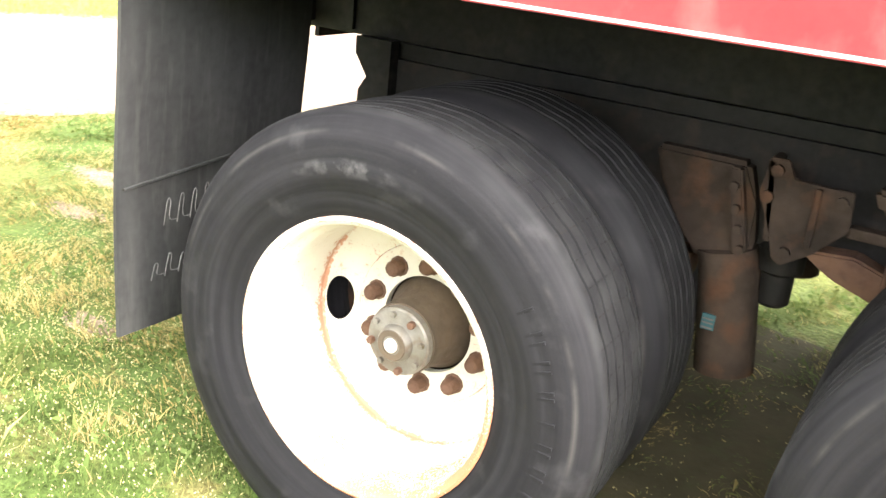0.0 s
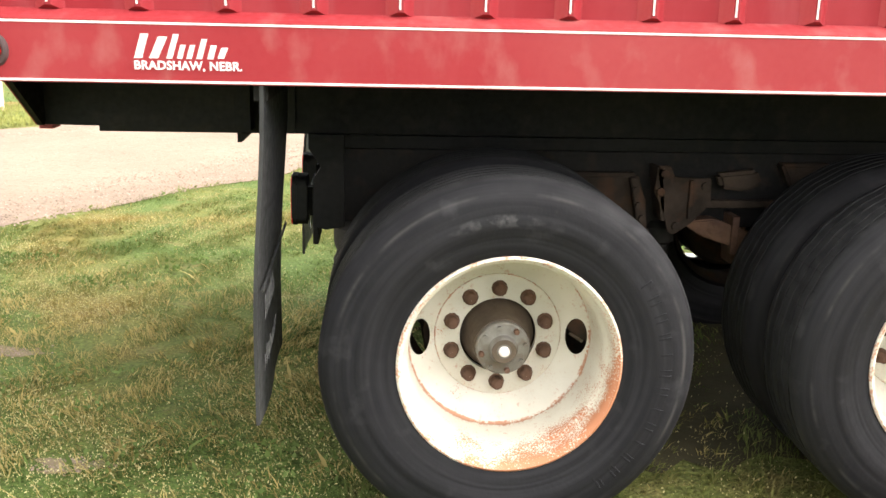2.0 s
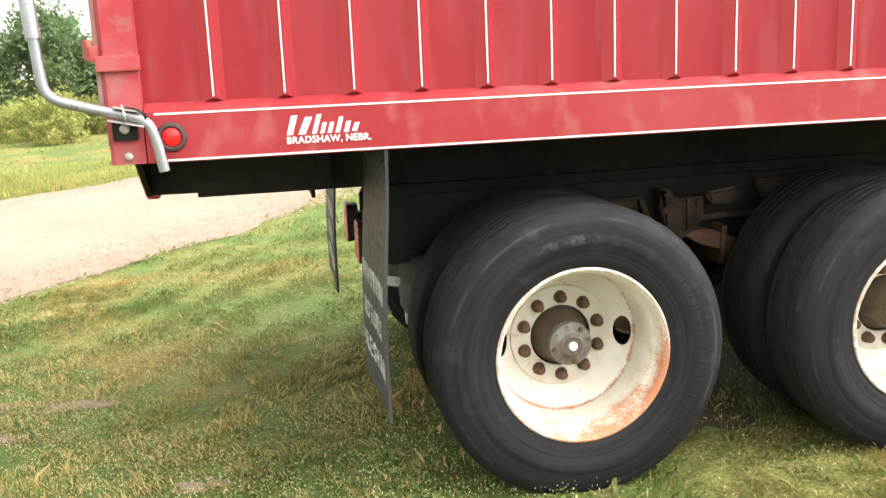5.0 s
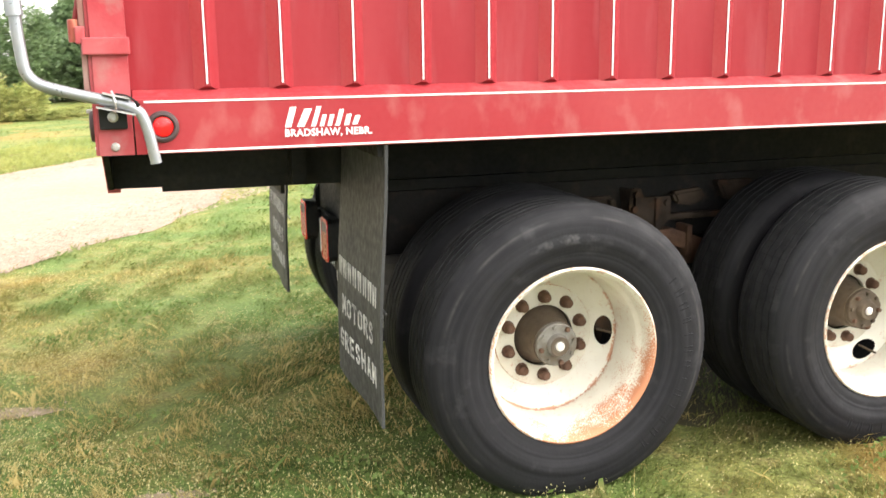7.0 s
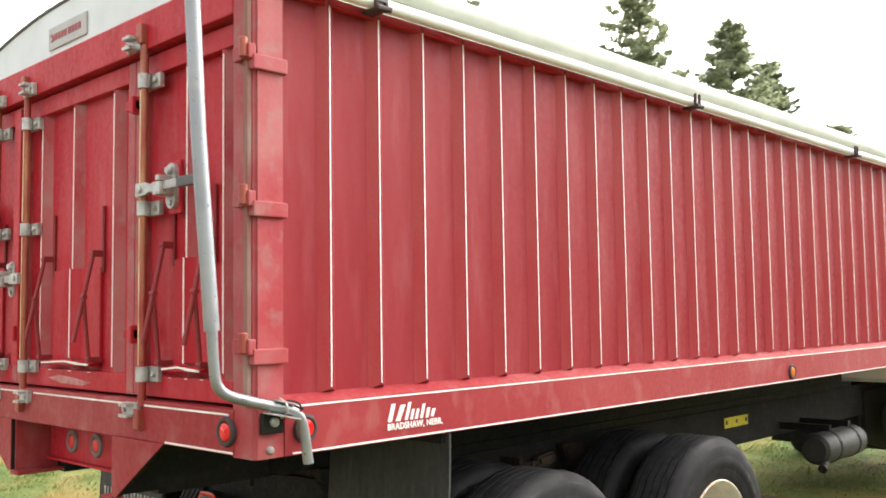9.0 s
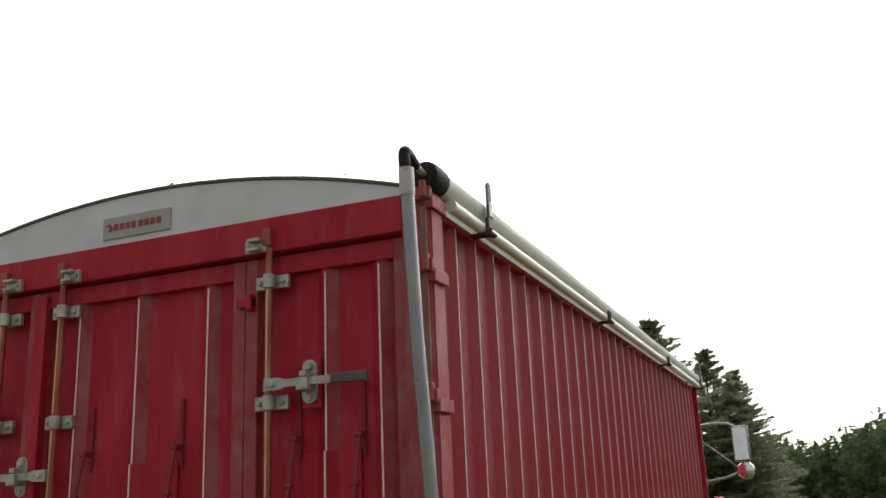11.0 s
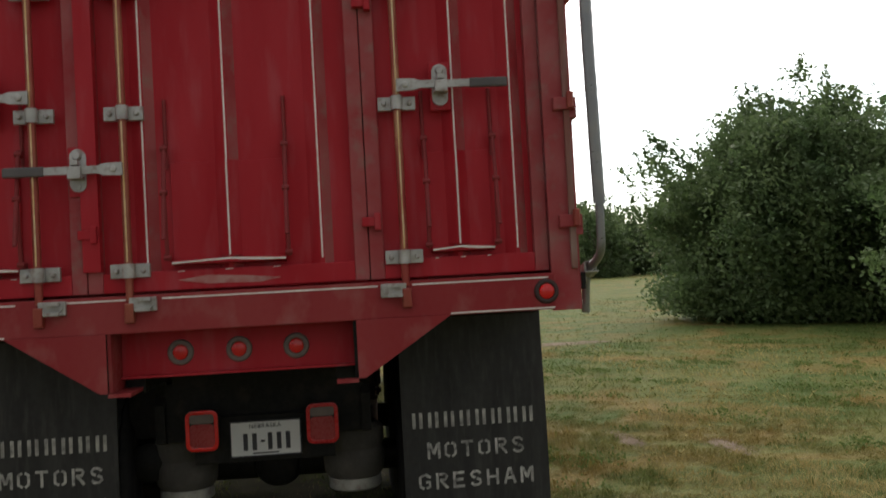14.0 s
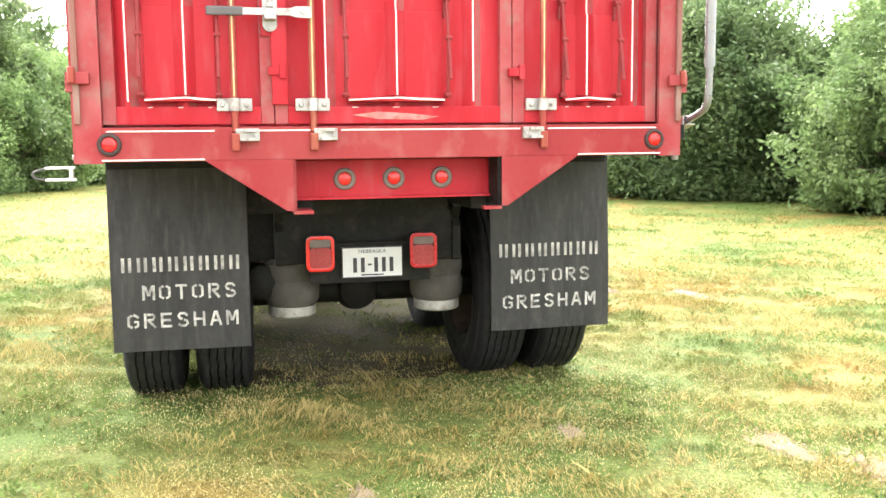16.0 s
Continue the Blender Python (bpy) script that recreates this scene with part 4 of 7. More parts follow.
def disc_mesh():
    """The dished disc with its two hand holes, as a sheet with real openings."""
    bm = bmesh.new()

    def loop(fn, k):
        vs = [bm.verts.new(fn(2 * math.pi * i / k)) for i in range(k)]
        return [bm.edges.new((vs[i], vs[(i + 1) % k])) for i in range(k)]

    es = loop(lambda t: (0.2635 * math.cos(t), 0, 0.2635 * math.sin(t)), 64)
    es += loop(lambda t: (0.186 * math.cos(t), 0, 0.186 * math.sin(t)), 64)
    for s in (-1, 1):
        es += loop(lambda t: (s * 0.2285 + 0.030 * math.cos(t), 0, 0.055 * math.sin(t)), 24)
    bmesh.ops.triangle_fill(bm, use_beauty=True, edges=es)
    for v in bm.verts:
        r = math.hypot(v.co.x, v.co.z)
        v.co.y = 0.139 - (r - 0.186) * 0.46
    # the flat bolting ring, the well and the barrel out to the lip
    lathe(bm, [(0.186, 0.139), (0.184, 0.134), (0.178, 0.132), (0.112, 0.132), (0.112, 0.150)], 64)
    lathe(bm, [(0.2635, 0.139 - 0.0775 * 0.46), (0.2665, 0.100), (0.2668, 0.092), (0.2640, 0.088), (0.2645, 0.055), (0.2665, 0.010), (0.2695, -0.045), (0.2715, -0.056), (0.2785, -0.066), (0.2815, -0.080), (0.2835, -0.112), (0.2865, -0.121), (0.291, -0.126), (0.297, -0.131), (0.303, -0.128), (0.304, -0.118), (0.292, -0.108)], 64)
    bmesh.ops.remove_doubles(bm, verts=bm.verts, dist=0.0004)
    return bm


def wheel_set():
    """One dual wheel: outer wheel as the part, with tyre, hub and nuts under it. Local -y looks outward."""
    wheel = part("dual_wheel", disc_mesh(), RIM, truck, "cream steel disc wheel with rust along the rim", smooth=True)
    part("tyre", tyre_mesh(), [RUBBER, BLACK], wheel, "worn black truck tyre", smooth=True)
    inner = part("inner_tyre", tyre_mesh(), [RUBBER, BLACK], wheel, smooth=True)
    inner.location.y = 0.345
    bm = lathe(bmesh.new(), [(0.292, 0.235), (0.285, 0.25), (0.262, 0.30), (0.255, 0.40), (0.285, 0.47)], 48)
    part("inner_rim", bm, GRIME, wheel, smooth=True)
    bm = solid([(0.215, 0.19), (0.22, 0.21), (0.22, 0.36), (0.20, 0.38)], 40)
    part("brake_drum", bm, GRIME, wheel, "rusty brake drum", smooth=True)
    bm = solid([(0.112, 0.22), (0.108, 0.15), (0.086, 0.10), (0.080, 0.050), (0.080, 0.035)], 36)
    hub = part("hub", bm, HUB_RUST, wheel, "rusty axle hub", smooth=True)
    bm = solid([(0.076, 0.040), (0.076, 0.018), (0.072, 0.014), (0.054, 0.013), (0.042, 0.010), (0.038, -0.004), (0.034, -0.008), (0.024, -0.008)], 36)
    for k in (0, 2, 3, 5, 7):
        a = 2 * math.pi * k / 8 + 0.2
        solid([(0.0065, 0.014), (0.0065, 0.004)], 8, "y", (0.063 * math.cos(a), 0, 0.063 * math.sin(a)), bm)
    part("axle_flange", bm, HUB, wheel, "dull aluminium axle flange", smooth=True)
    for k in (1, 4, 6):
        a = 2 * math.pi * k / 8 + 0.2
        part("flange_bolt", solid([(0.0085, 0.013), (0.0085, 0.001), (0.006, -0.001)], 6, "y", (0.063 * math.cos(a), 0, 0.063 * math.sin(a))), RUST, wheel)
    part("hub_ring", lathe(bmesh.new(), [(0.021, -0.0075), (0.021, -0.0100), (0.033, -0.0100), (0.0345, -0.0075)], 28), HUB_RUST, wheel, "dark ring round the hub cap", smooth=True)
    part("hub_cap", solid([(0.0155, -0.006), (0.0155, -0.013), (0.010, -0.017)], 20), STRIPE, wheel, "pale hub cap", smooth=True)
    # raised lettering on the sidewall, too worn to read: plain slabs along an arc
    mark = part("sidewall_mark", box(bmesh.new(), 0.400, 0.434, -0.1453, -0.1405, -0.0030, 0.0030, 0.001), RUBBER, wheel)
    marks = random.Random(12)
    for k in range(13):
        w = marks.choice((0.016, 0.012, 0.018, 0.0))
        for d in ((-w / 2, w / 2) if w else (0.0,)):
            m = Matrix.Rotation(-(radians(34 - 7.2 * k) + d / 0.42), 4, "Y")
            if k == 0 and mark.matrix_basis == Matrix.Identity(4):
                mark.matrix_basis = m
            else:
                share("sidewall_mark", mark.data, wheel, m)
    bm = solid([(0.024, 0.134), (0.024, 0.129), (0.0195, 0.128), (0.0190, 0.108), (0.0165, 0.100), (0.010, 0.095)], 10)
    nut = part("lug_nut", bm, RUST, wheel, "brown rusted lug nut")
    nut.location = (0.143, 0, 0)
    for k in range(10):
        a = 2 * math.pi * k / 10 + math.pi / 2
        m = Matrix.Translation((0.143 * math.cos(a), 0, 0.143 * math.sin(a)))
        if k == 0:
            nut.matrix_basis = m
        else:
            share("lug_nut", nut.data, wheel, m)
    part("valve_stem", tube(bmesh.new(), [(0.215, 0.14, 0.0), (0.226, 0.09, 0.004), (0.232, 0.06, 0.006)], 0.0045, 8), HUB_RUST, wheel, "thin valve stem", smooth=True)
    return wheel


def wheel_copy(src, m):
    done = {src: src.copy()}
    scene.collection.objects.link(done[src])
    for o in src.children:
        c = o.copy()
        scene.collection.objects.link(c)
        c.parent = done[src]
    done[src].matrix_basis = m
    return done[src]


AXLES = (1.422, 2.715)
OUT_Y = 0.160
w_first = wheel_set()
w_first.matrix_basis = Matrix.Translation((AXLES[0], OUT_Y, HUB_Z))
w_second = wheel_copy(w_first, Matrix.Translation((AXLES[1], OUT_Y, HUB_Z)) @ pose(0, 0, 0, 0, 62, 0))
# the second wheel is cleaner, and its flange has rusted
w_second.data = w_second.data.copy()
w_second.data.materials[0] = RIM_CLEAN
for o in w_second.children:
    if o.name.startswith("axle_flange"):
        o.data = o.data.copy()
        o.data.materials[0] = HUB_RUST
for i, x in enumerate(AXLES):
    wheel_copy(w_first, Matrix.Translation((x, W - OUT_Y, HUB_Z)) @ pose(0, 0, 0, 0, 20 + 50 * i, 180))

# ---- chassis ----
for y in (0.80, W - 0.80 - 0.075):
    bm = prism(bmesh.new(), [(y, 0.70), (y + 0.075, 0.70), (y + 0.075, 0.71), (y + 0.012, 0.71), (y + 0.012, 0.945), (y + 0.075, 0.945), (y + 0.075, 0.955), (y, 0.955)], "x", 0.90, 9.6)
    part("frame_rail", bm, FRAME_GREY, truck, "dusty black frame rail")
    part("sill_spacer", box(bmesh.new(), 0.90, 6.6, y + 0.01, y + 0.07, 0.957, 0.998), BLACK, truck)
bm = box(bmesh.new(), 0.88, 0.90, 0.79, W - 0.79, 0.70, 0.95)
part("rear_cross_member", bm, BLACK, truck)
part("hinge_tube", tube(bmesh.new(), [(0.93, 0.82, 0.985), (0.93, W - 0.82, 0.985)], 0.05, 16), BLACK, truck, smooth=True)
# Black plate added behind the lamp bar to darken a see-through gap.
part("rear_panel", box(bmesh.new(), 0.60, 0.615, 0.89, W - 0.89, 0.96, 1.22), BLACK, truck)
for y in (0.76, W - 0.80):
    bm = prism(bmesh.new(), [(0.845, 1.005), (0.96, 1.005), (0.96, 0.70), (0.90, 0.69), (0.86, 0.70), (0.86, 0.86), (0.885, 0.90), (0.845, 0.96)], "y", y, y + 0.04)
    part("hoist_hinge", bm, BLACK, truck)
# suspension: hangers, axle tubes, leaf beams, air bags, brake cans
for i, x in enumerate(AXLES):
    bm = tube(bmesh.new(), [(x, 0.45, HUB_Z), (x, W - 0.45, HUB_Z)], 0.075, 18)
    solid([(0.06, -0.12), (0.10, -0.10), (0.125, 0.0), (0.12, 0.14), (0.08, 0.2)], 24, "x", (x, MID, HUB_Z), bm)
    part("axle", bm, BLACK, truck, "grimy drive axle with its differential", smooth=True)
    for y in (0.845, W - 0.845):
        bm = box(bmesh.new(), x - 0.42, x + 0.42, y - 0.045, y + 0.045, HUB_Z + 0.08, HUB_Z + 0.15, 0.012)
        for d in (-0.07, 0.07):
            box(bm, x + d - 0.012, x + d + 0.012, y - 0.055, y + 0.055, HUB_Z - 0.09, HUB_Z + 0.19, 0.004)
        part("spring_beam", bm, RUST, truck, "rusty spring beam")
        bm = solid([(0.06, 0.30), (0.085, 0.31), (0.085, 0.37), (0.06, 0.40)], 20, "y", (x + 0.28, 0 if y < MID else W - 0.7, HUB_Z + 0.06))
        part("brake_can", bm, GRIME, truck, smooth=True)
for y in (0.845, W - 0.845):
    x = 1.06
    bm = solid([(0.105, 0.415), (0.118, 0.425), (0.120, 0.47)], 30, "z", (x, y, 0))
    part("air_bag_piston", bm, ZINC, truck, "pale air-bag piston", smooth=True)
    bm = solid([(0.115, 0.47), (0.135, 0.50), (0.140, 0.57), (0.128, 0.60), (0.138, 0.63), (0.138, 0.69), (0.11, 0.71)], 30, "z", (x, y, 0))
    part("air_bag", bm, BAG, truck, "dusty rubber air bag", smooth=True)
    # the cast hanger between the axles, seen from the side
    s = 1 if y < MID else -1
    y0 = y - s * 0.06
    bm = prism(bmesh.new(), [(1.72, 0.89), (1.94, 0.89), (1.97, 0.80), (1.985, 0.70), (1.97, 0.64), (1.86, 0.64), (1.80, 0.72), (1.74, 0.82)], "y", y0 - 0.03, y0 + 0.07, bevel=0.012)
    prism(bm, [(1.905, 0.88), (1.93, 0.88), (1.975, 0.70), (1.95, 0.66)], "y", y0 - 0.06, y0 - 0.02, bevel=0.004)
    for k, z in enumerate((0.70, 0.745, 0.79, 0.84)):
        solid([(0.011, -0.06), (0.011, -0.075)], 8, "y", (1.962 - 0.013 * k, y0, z), bm)
    hg = part("hanger", bm, GRIME, truck, "grimy cast suspension hanger", smooth=True)
    bm = tube(bmesh.new(), [(1.925, y0, 0.68), (1.94, y0, 0.62), (1.975, y0, 0.38)], 0.070, 22)
    bmesh.ops.bevel(bm, geom=[e for e in bm.edges if e.calc_face_angle(0) > 1.2], offset=0.012, segments=3, affect="EDGES")
    can = part("damper_can", bm, GRIME, truck, "dusty upright cylinder behind the wheel", smooth=True)
    st = part("sticker", box(bmesh.new(), 1.915, 1.946, y0 - 0.0745, y0 - 0.069, 0.495, 0.533), TEAL, can, "small teal sticker")
    for z in (0.500, 0.512, 0.522):
        part("sticker_bar", box(bmesh.new(), 1.917, 1.943, y0 - 0.0755, y0 - 0.0744, z - 0.002, z + 0.002), GROMMET, st)
    yb = y0 - 0.085 if s > 0 else y0 + 0.07
    bm = prism(bmesh.new(), [(1.99, 0.925), (2.03, 0.925), (2.045, 0.885), (2.17, 0.885), (2.175, 0.80), (2.115, 0.735), (2.055, 0.693), (2.035, 0.705), (2.015, 0.78), (1.98, 0.84)], "y", yb, yb + 0.015, bevel=0.003)
    prism(bm, [(1.985, 0.92), (2.005, 0.92), (2.025, 0.74), (2.01, 0.74)], "y", yb, yb + 0.10, bevel=0.003)
    box(bm, 2.095, 2.108, yb - 0.012, yb + 0.03, 0.75, 0.88, 0.003)
    for p, q in ((2.01, 0.90), (2.0, 0.84), (2.15, 0.86), (2.06, 0.725)):
        solid([(0.014, yb - 0.012), (0.014, yb + 0.002)], 8, "y", (p, 0, q), bm)
    part("spring_hanger", bm, GRIME, truck, "rusty pointed spring bracket")
    bm = prism(bmesh.new(), [(2.08, 0.735), (2.20, 0.745), (2.42, 0.66), (2.60, 0.63), (2.60, 0.585), (2.40, 0.605), (2.16, 0.685)], "y", yb + 0.02, yb + 0.09, bevel=0.006)
    box(bm, 2.26, 2.285, yb + 0.01, yb + 0.10, 0.625, 0.755, 0.004)
    part("leaf_spring", bm, RUST, truck, "rusty leaf spring with a clamp")
    bm = prism(bmesh.new(), [(2.20, 0.895), (2.34, 0.91), (2.36, 0.86), (2.30, 0.835), (2.22, 0.845)], "y", yb + 0.03, yb + 0.08, bevel=0.012)
    box(bm, 2.17, 2.44, yb + 0.03, yb + 0.07, 0.78, 0.805, 0.006)
    part("spring_seat", bm, GRIME, truck)
for y in (W - 0.70,):
    bm = solid([(0.05, 0.96), (0.085, 0.98), (0.09, 1.03), (0.085, 1.10), (0.07, 1.16), (0.03, 1.18)], 22, "x", (0, y, 0.60))
    part("brake_chamber", bm, BLACK, truck, "grimy black brake chamber", smooth=True)
    # Black plate added to darken the open gap inboard of the left flap.
    bm = prism(bmesh.new(), [(y - 0.085, 0.70), (y + 0.085, 0.70), (y + 0.085, 1.0), (y - 0.085, 1.0)], "x", 1.02, 1.04, bevel=0.006)
    part("spring_plate", bm, BLACK, truck)
for y in (0.82, W - 0.82):
    bm = solid([(0.03, 0.56), (0.040, 0.57), (0.040, 0.64), (0.055, 0.65), (0.055, 0.70), (0.04, 0.72)], 20, "z", (2.04, y, 0))
    part("bump_stop", bm, BLACK, truck, "black rubber bump stop", smooth=True)
# Dark block added to close the bright gap next to the left flap.
for y in (W - 0.82,):
    part("flap_arm", box(bmesh.new(), 0.83, 0.86, y, y + 0.205, 0.95, 1.215, 0.004), BLACK, truck)
bm = tube(bmesh.new(), [(2.75, MID, 0.55), (4.2, MID, 0.62), (6.6, MID, 0.72)], 0.06, 14)
part("drive_shaft_tube", bm, GRIME, truck, smooth=True)
bm = prism(bmesh.new(), [(2.42, 0.93), (2.60, 0.93), (2.62, 0.87), (2.55, 0.84), (2.46, 0.85)], "y", 0.74, 0.80, bevel=0.01)
part("shock_bracket", bm, GRIME, truck)

# mud flaps with stencilled words
STROKES = {
    "T": ["0 1 .6 1", ".3 .86 .3 0"],
    "O": [".24 1 0 .84 0 .16 .24 0", ".38 1 .6 .84 .6 .16 .38 0"],
    "M": ["0 0 0 1", ".66 0 .66 1", ".12 .92 .30 .35", ".54 .92 .36 .35"],
    "R": ["0 0 0 1", ".14 1 .5 .97 .6 .80 .5 .58 .14 .54", ".28 .44 .6 0"],
    "S": [".6 .80 .42 1 .14 1 0 .80 .10 .60 .26 .54", ".34 .48 .54 .38 .6 .18 .44 0 .14 0 0 .18"],
    "G": [".24 1 0 .84 0 .16 .24 0", ".38 1 .6 .84", ".38 0 .6 .14 .6 .46 .36 .46"],
    "E": ["0 0 0 1", ".14 1 .56 1", ".14 .5 .48 .5", ".14 0 .56 0"],
    "H": ["0 0 0 1", ".6 0 .6 1", ".14 .5 .46 .5"],
    "A": ["0 0 .26 1", ".62 0 .36 1", ".18 .32 .44 .32"],
}


def stencil_letter(ch, w, h):
    """A stencilled capital of separate flat strokes, centred, in the y-z plane."""
    bm = bmesh.new()
    t = 0.0056
    for line in STROKES[ch]:
        n = [float(s) for s in line.split()]
        pts = [Vector((0, (a - 0.3) * w / 0.6, (b - 0.5) * (h - 2 * t))) for a, b in zip(n[::2], n[1::2])]
        left, right = [], []
        for i, p in enumerate(pts):
            d = (pts[min(i + 1, len(pts) - 1)] - pts[max(i - 1, 0)]).normalized()
            s = Vector((0, -d.z, d.y)) * t
            e = d * (t if i == len(pts) - 1 and len(pts) == 2 else 0) - d * (t if i == 0 and len(pts) == 2 else 0)
            left.append(p + s + e)
            right.append(p - s + e)
        for i in range(len(pts) - 1):
            quad = [left[i], left[i + 1], right[i + 1], right[i]]
            lo = [bm.verts.new(q) for q in quad]
            hi = [bm.verts.new(q + Vector((0.0018, 0, 0))) for q in quad]
            bm.faces.new(lo)
            bm.faces.new(hi[::-1])
            for k in range(4):
                bm.faces.new((lo[k], lo[(k + 1) % 4], hi[(k + 1) % 4], hi[k]))
    return bm


def mud_flap(y0, y1, text_y, fx):
    bm = bmesh.new()
    nz, ny = 14, 6
    grid = []
    for i in range(nz + 1):
        z = 0.338 + (1.215 - 0.338) * i / nz
        row = []
        for j in range(ny + 1):
            y = y0 + (y1 - y0) * j / ny
            x = fx - 0.030 * (1.215 - z) / 0.88 + 0.006 * math.sin(z * 7.0) + 0.008 * math.sin(y * 9.0) * (1.2 - z)
            row.append(bm.verts.new((x, y, z)))
        grid.append(row)
    for p, q in zip(grid, grid[1:]):
        for j in range(ny):
            bm.faces.new((p[j], p[j + 1], q[j + 1], q[j]))
    front = [[bm.verts.new(v.co + Vector((0.010, 0, 0))) for v in row] for row in grid]
    for p, q in zip(front, front[1:]):
        for j in range(ny):
            bm.faces.new((p[j], q[j], q[j + 1], p[j + 1]))
    edge = [(i, 0) for i in range(nz)] + [(nz, j) for j in range(ny)] + [(i, ny) for i in range(nz, 0, -1)] + [(0, j) for j in range(ny, 0, -1)]
    for (a, b), (c, d) in zip(edge, edge[1:] + edge[:1]):
        bm.faces.new((grid[a][b], grid[c][d], front[c][d], front[a][b]))
    flap = part("mud_flap", bm, FLAP, truck, "black rubber mud flap with worn white stencilled words", smooth=True)
    part("flap_seam", tube(bmesh.new(), [(fx - 0.002, y0 + 0.01, 0.70), (fx, y1 - 0.01, 0.745)], 0.004, 6), FLAP, flap)

    def off(y, z):
        return fx - 0.030 * (1.215 - z) / 0.88 + 0.006 * math.sin(z * 7.0) + 0.008 * math.sin(y * 9.0) * (1.2 - z) - 0.0022
    # the first line is a family name: plain slabs the size of its letters
    for k in range(8):
        bm = bmesh.new()
        y = text_y + (3.5 - k) * 0.0685
        x = off(y, 0.74)
        for a, b, p, q in ((-0.022, -0.008, 0.706, 0.772), (0.008, 0.022, 0.706, 0.772)):
            box(bm, x, x + 0.004, y + a, y + b, p, q)
        part("stencil_bar", bm, STENCIL, flap, "worn white stencil bars")
    for text, z, dy in (("MOTORS", 0.610, -0.034 if y0 > 1 else -0.006), ("GRESHAM", 0.480, 0.0)):
        for k, ch in enumerate(text):
            yc = text_y + dy + ((len(text) - 1) / 2 - k) * 0.0735
            bm = stencil_letter(ch, 0.041, 0.069)
            for v in bm.verts:
                y, zz = yc - v.co.y, z + v.co.z
                v.co = Vector((off(y, zz) + v.co.x, y, zz))
            part("stencil_letter", bm, STENCIL, flap, "worn white stencilled letter")
    bm = box(bmesh.new(), fx - 0.012, fx + 0.022, y0 + 0.02, y1 - 0.005, 1.175, 1.214, 0.003)
    part("flap_bracket", bm, BLACK, flap)
    return flap


flap_right = mud_flap(0.005, 0.63, 0.325, 0.782)
mud_flap(1.81, 2.425, 2.115, 0.765)
# scrawled script on the forward face of the right flap
scrawl = random.Random(5)
for z, h, n, y0 in ((0.585, 0.085, 7, 0.14), (0.455, 0.06, 9, 0.10)):
    for k in range(n):
        y = y0 + 0.042 * k
        x = 0.782 - 0.030 * (1.215 - z) / 0.88 + 0.006 * math.sin(z * 7.0) + 0.008 * math.sin(y * 9.0) * (1.2 - z) + 0.0100
        hh = h * scrawl.uniform(0.45, 1.0)
        bm = tube(bmesh.new(), smooth_line([(x, y, z), (x, y + 0.012, z + hh), (x, y + 0.024, z + hh * 0.9), (x, y + 0.014, z + 0.01), (x, y + 0.04, z + 0.008)], 3), 0.0015, 5)
        part("scrawl_stroke", bm, SCRAWL, flap_right, "worn white script stroke")

def rounded(y, z, hy, hz, r):
    """Outline of an upright rectangle with round corners."""
    out = []
    for k, (sy, sz) in enumerate(((1, 1), (-1, 1), (-1, -1), (1, -1))):
        for s in range(6):
            a = math.pi / 2 * (k + s / 5)
            out.append((y + sy * (hy - r) + r * math.cos(a), z + sz * (hz - r) + r * math.sin(a)))
    return out


# number plate on its carrier, and tail lamps
bm = box(bmesh.new(), 0.845, 0.865, 0.92, 1.52, 0.60, 0.80, 0.004)
carrier = part("lamp_carrier", bm, BLACK, truck, "black carrier for the plate and tail lamps")
bm = box(bmesh.new(), 0.826, 0.829, 1.063, 1.365, 0.625, 0.777, 0.0)
plate = part("number_plate", bm, PLATE_MAT, truck, "white number plate with a raised rim")
bm = bmesh.new()
for a in ((1.063, 1.365, 0.625, 0.630), (1.063, 1.365, 0.772, 0.777), (1.063, 1.068, 0.630, 0.772), (1.360, 1.365, 0.630, 0.772)):
    box(bm, 0.8235, 0.8265, *a)
part("plate_rim", bm, PLATE_INK, plate)
for y0, y1, z0, z1 in [(y - 0.0095, y + 0.0095, 0.652, 0.724) for y in (1.300, 1.262, 1.196, 1.158, 1.120)] + [(1.218, 1.236, 0.685, 0.694), (1.16, 1.27, 0.636, 0.642)]:
    part("plate_bar", box(bmesh.new(), 0.824, 0.8262, y0, y1, z0, z1), PLATE_INK, plate)
words("lettering", "NEBRASKA", 0.026, facing(REAR, (0.8245, 1.215, 0.754)), PLATE_INK, plate, "dark state name", 1.1, 1.0, 0.0008)
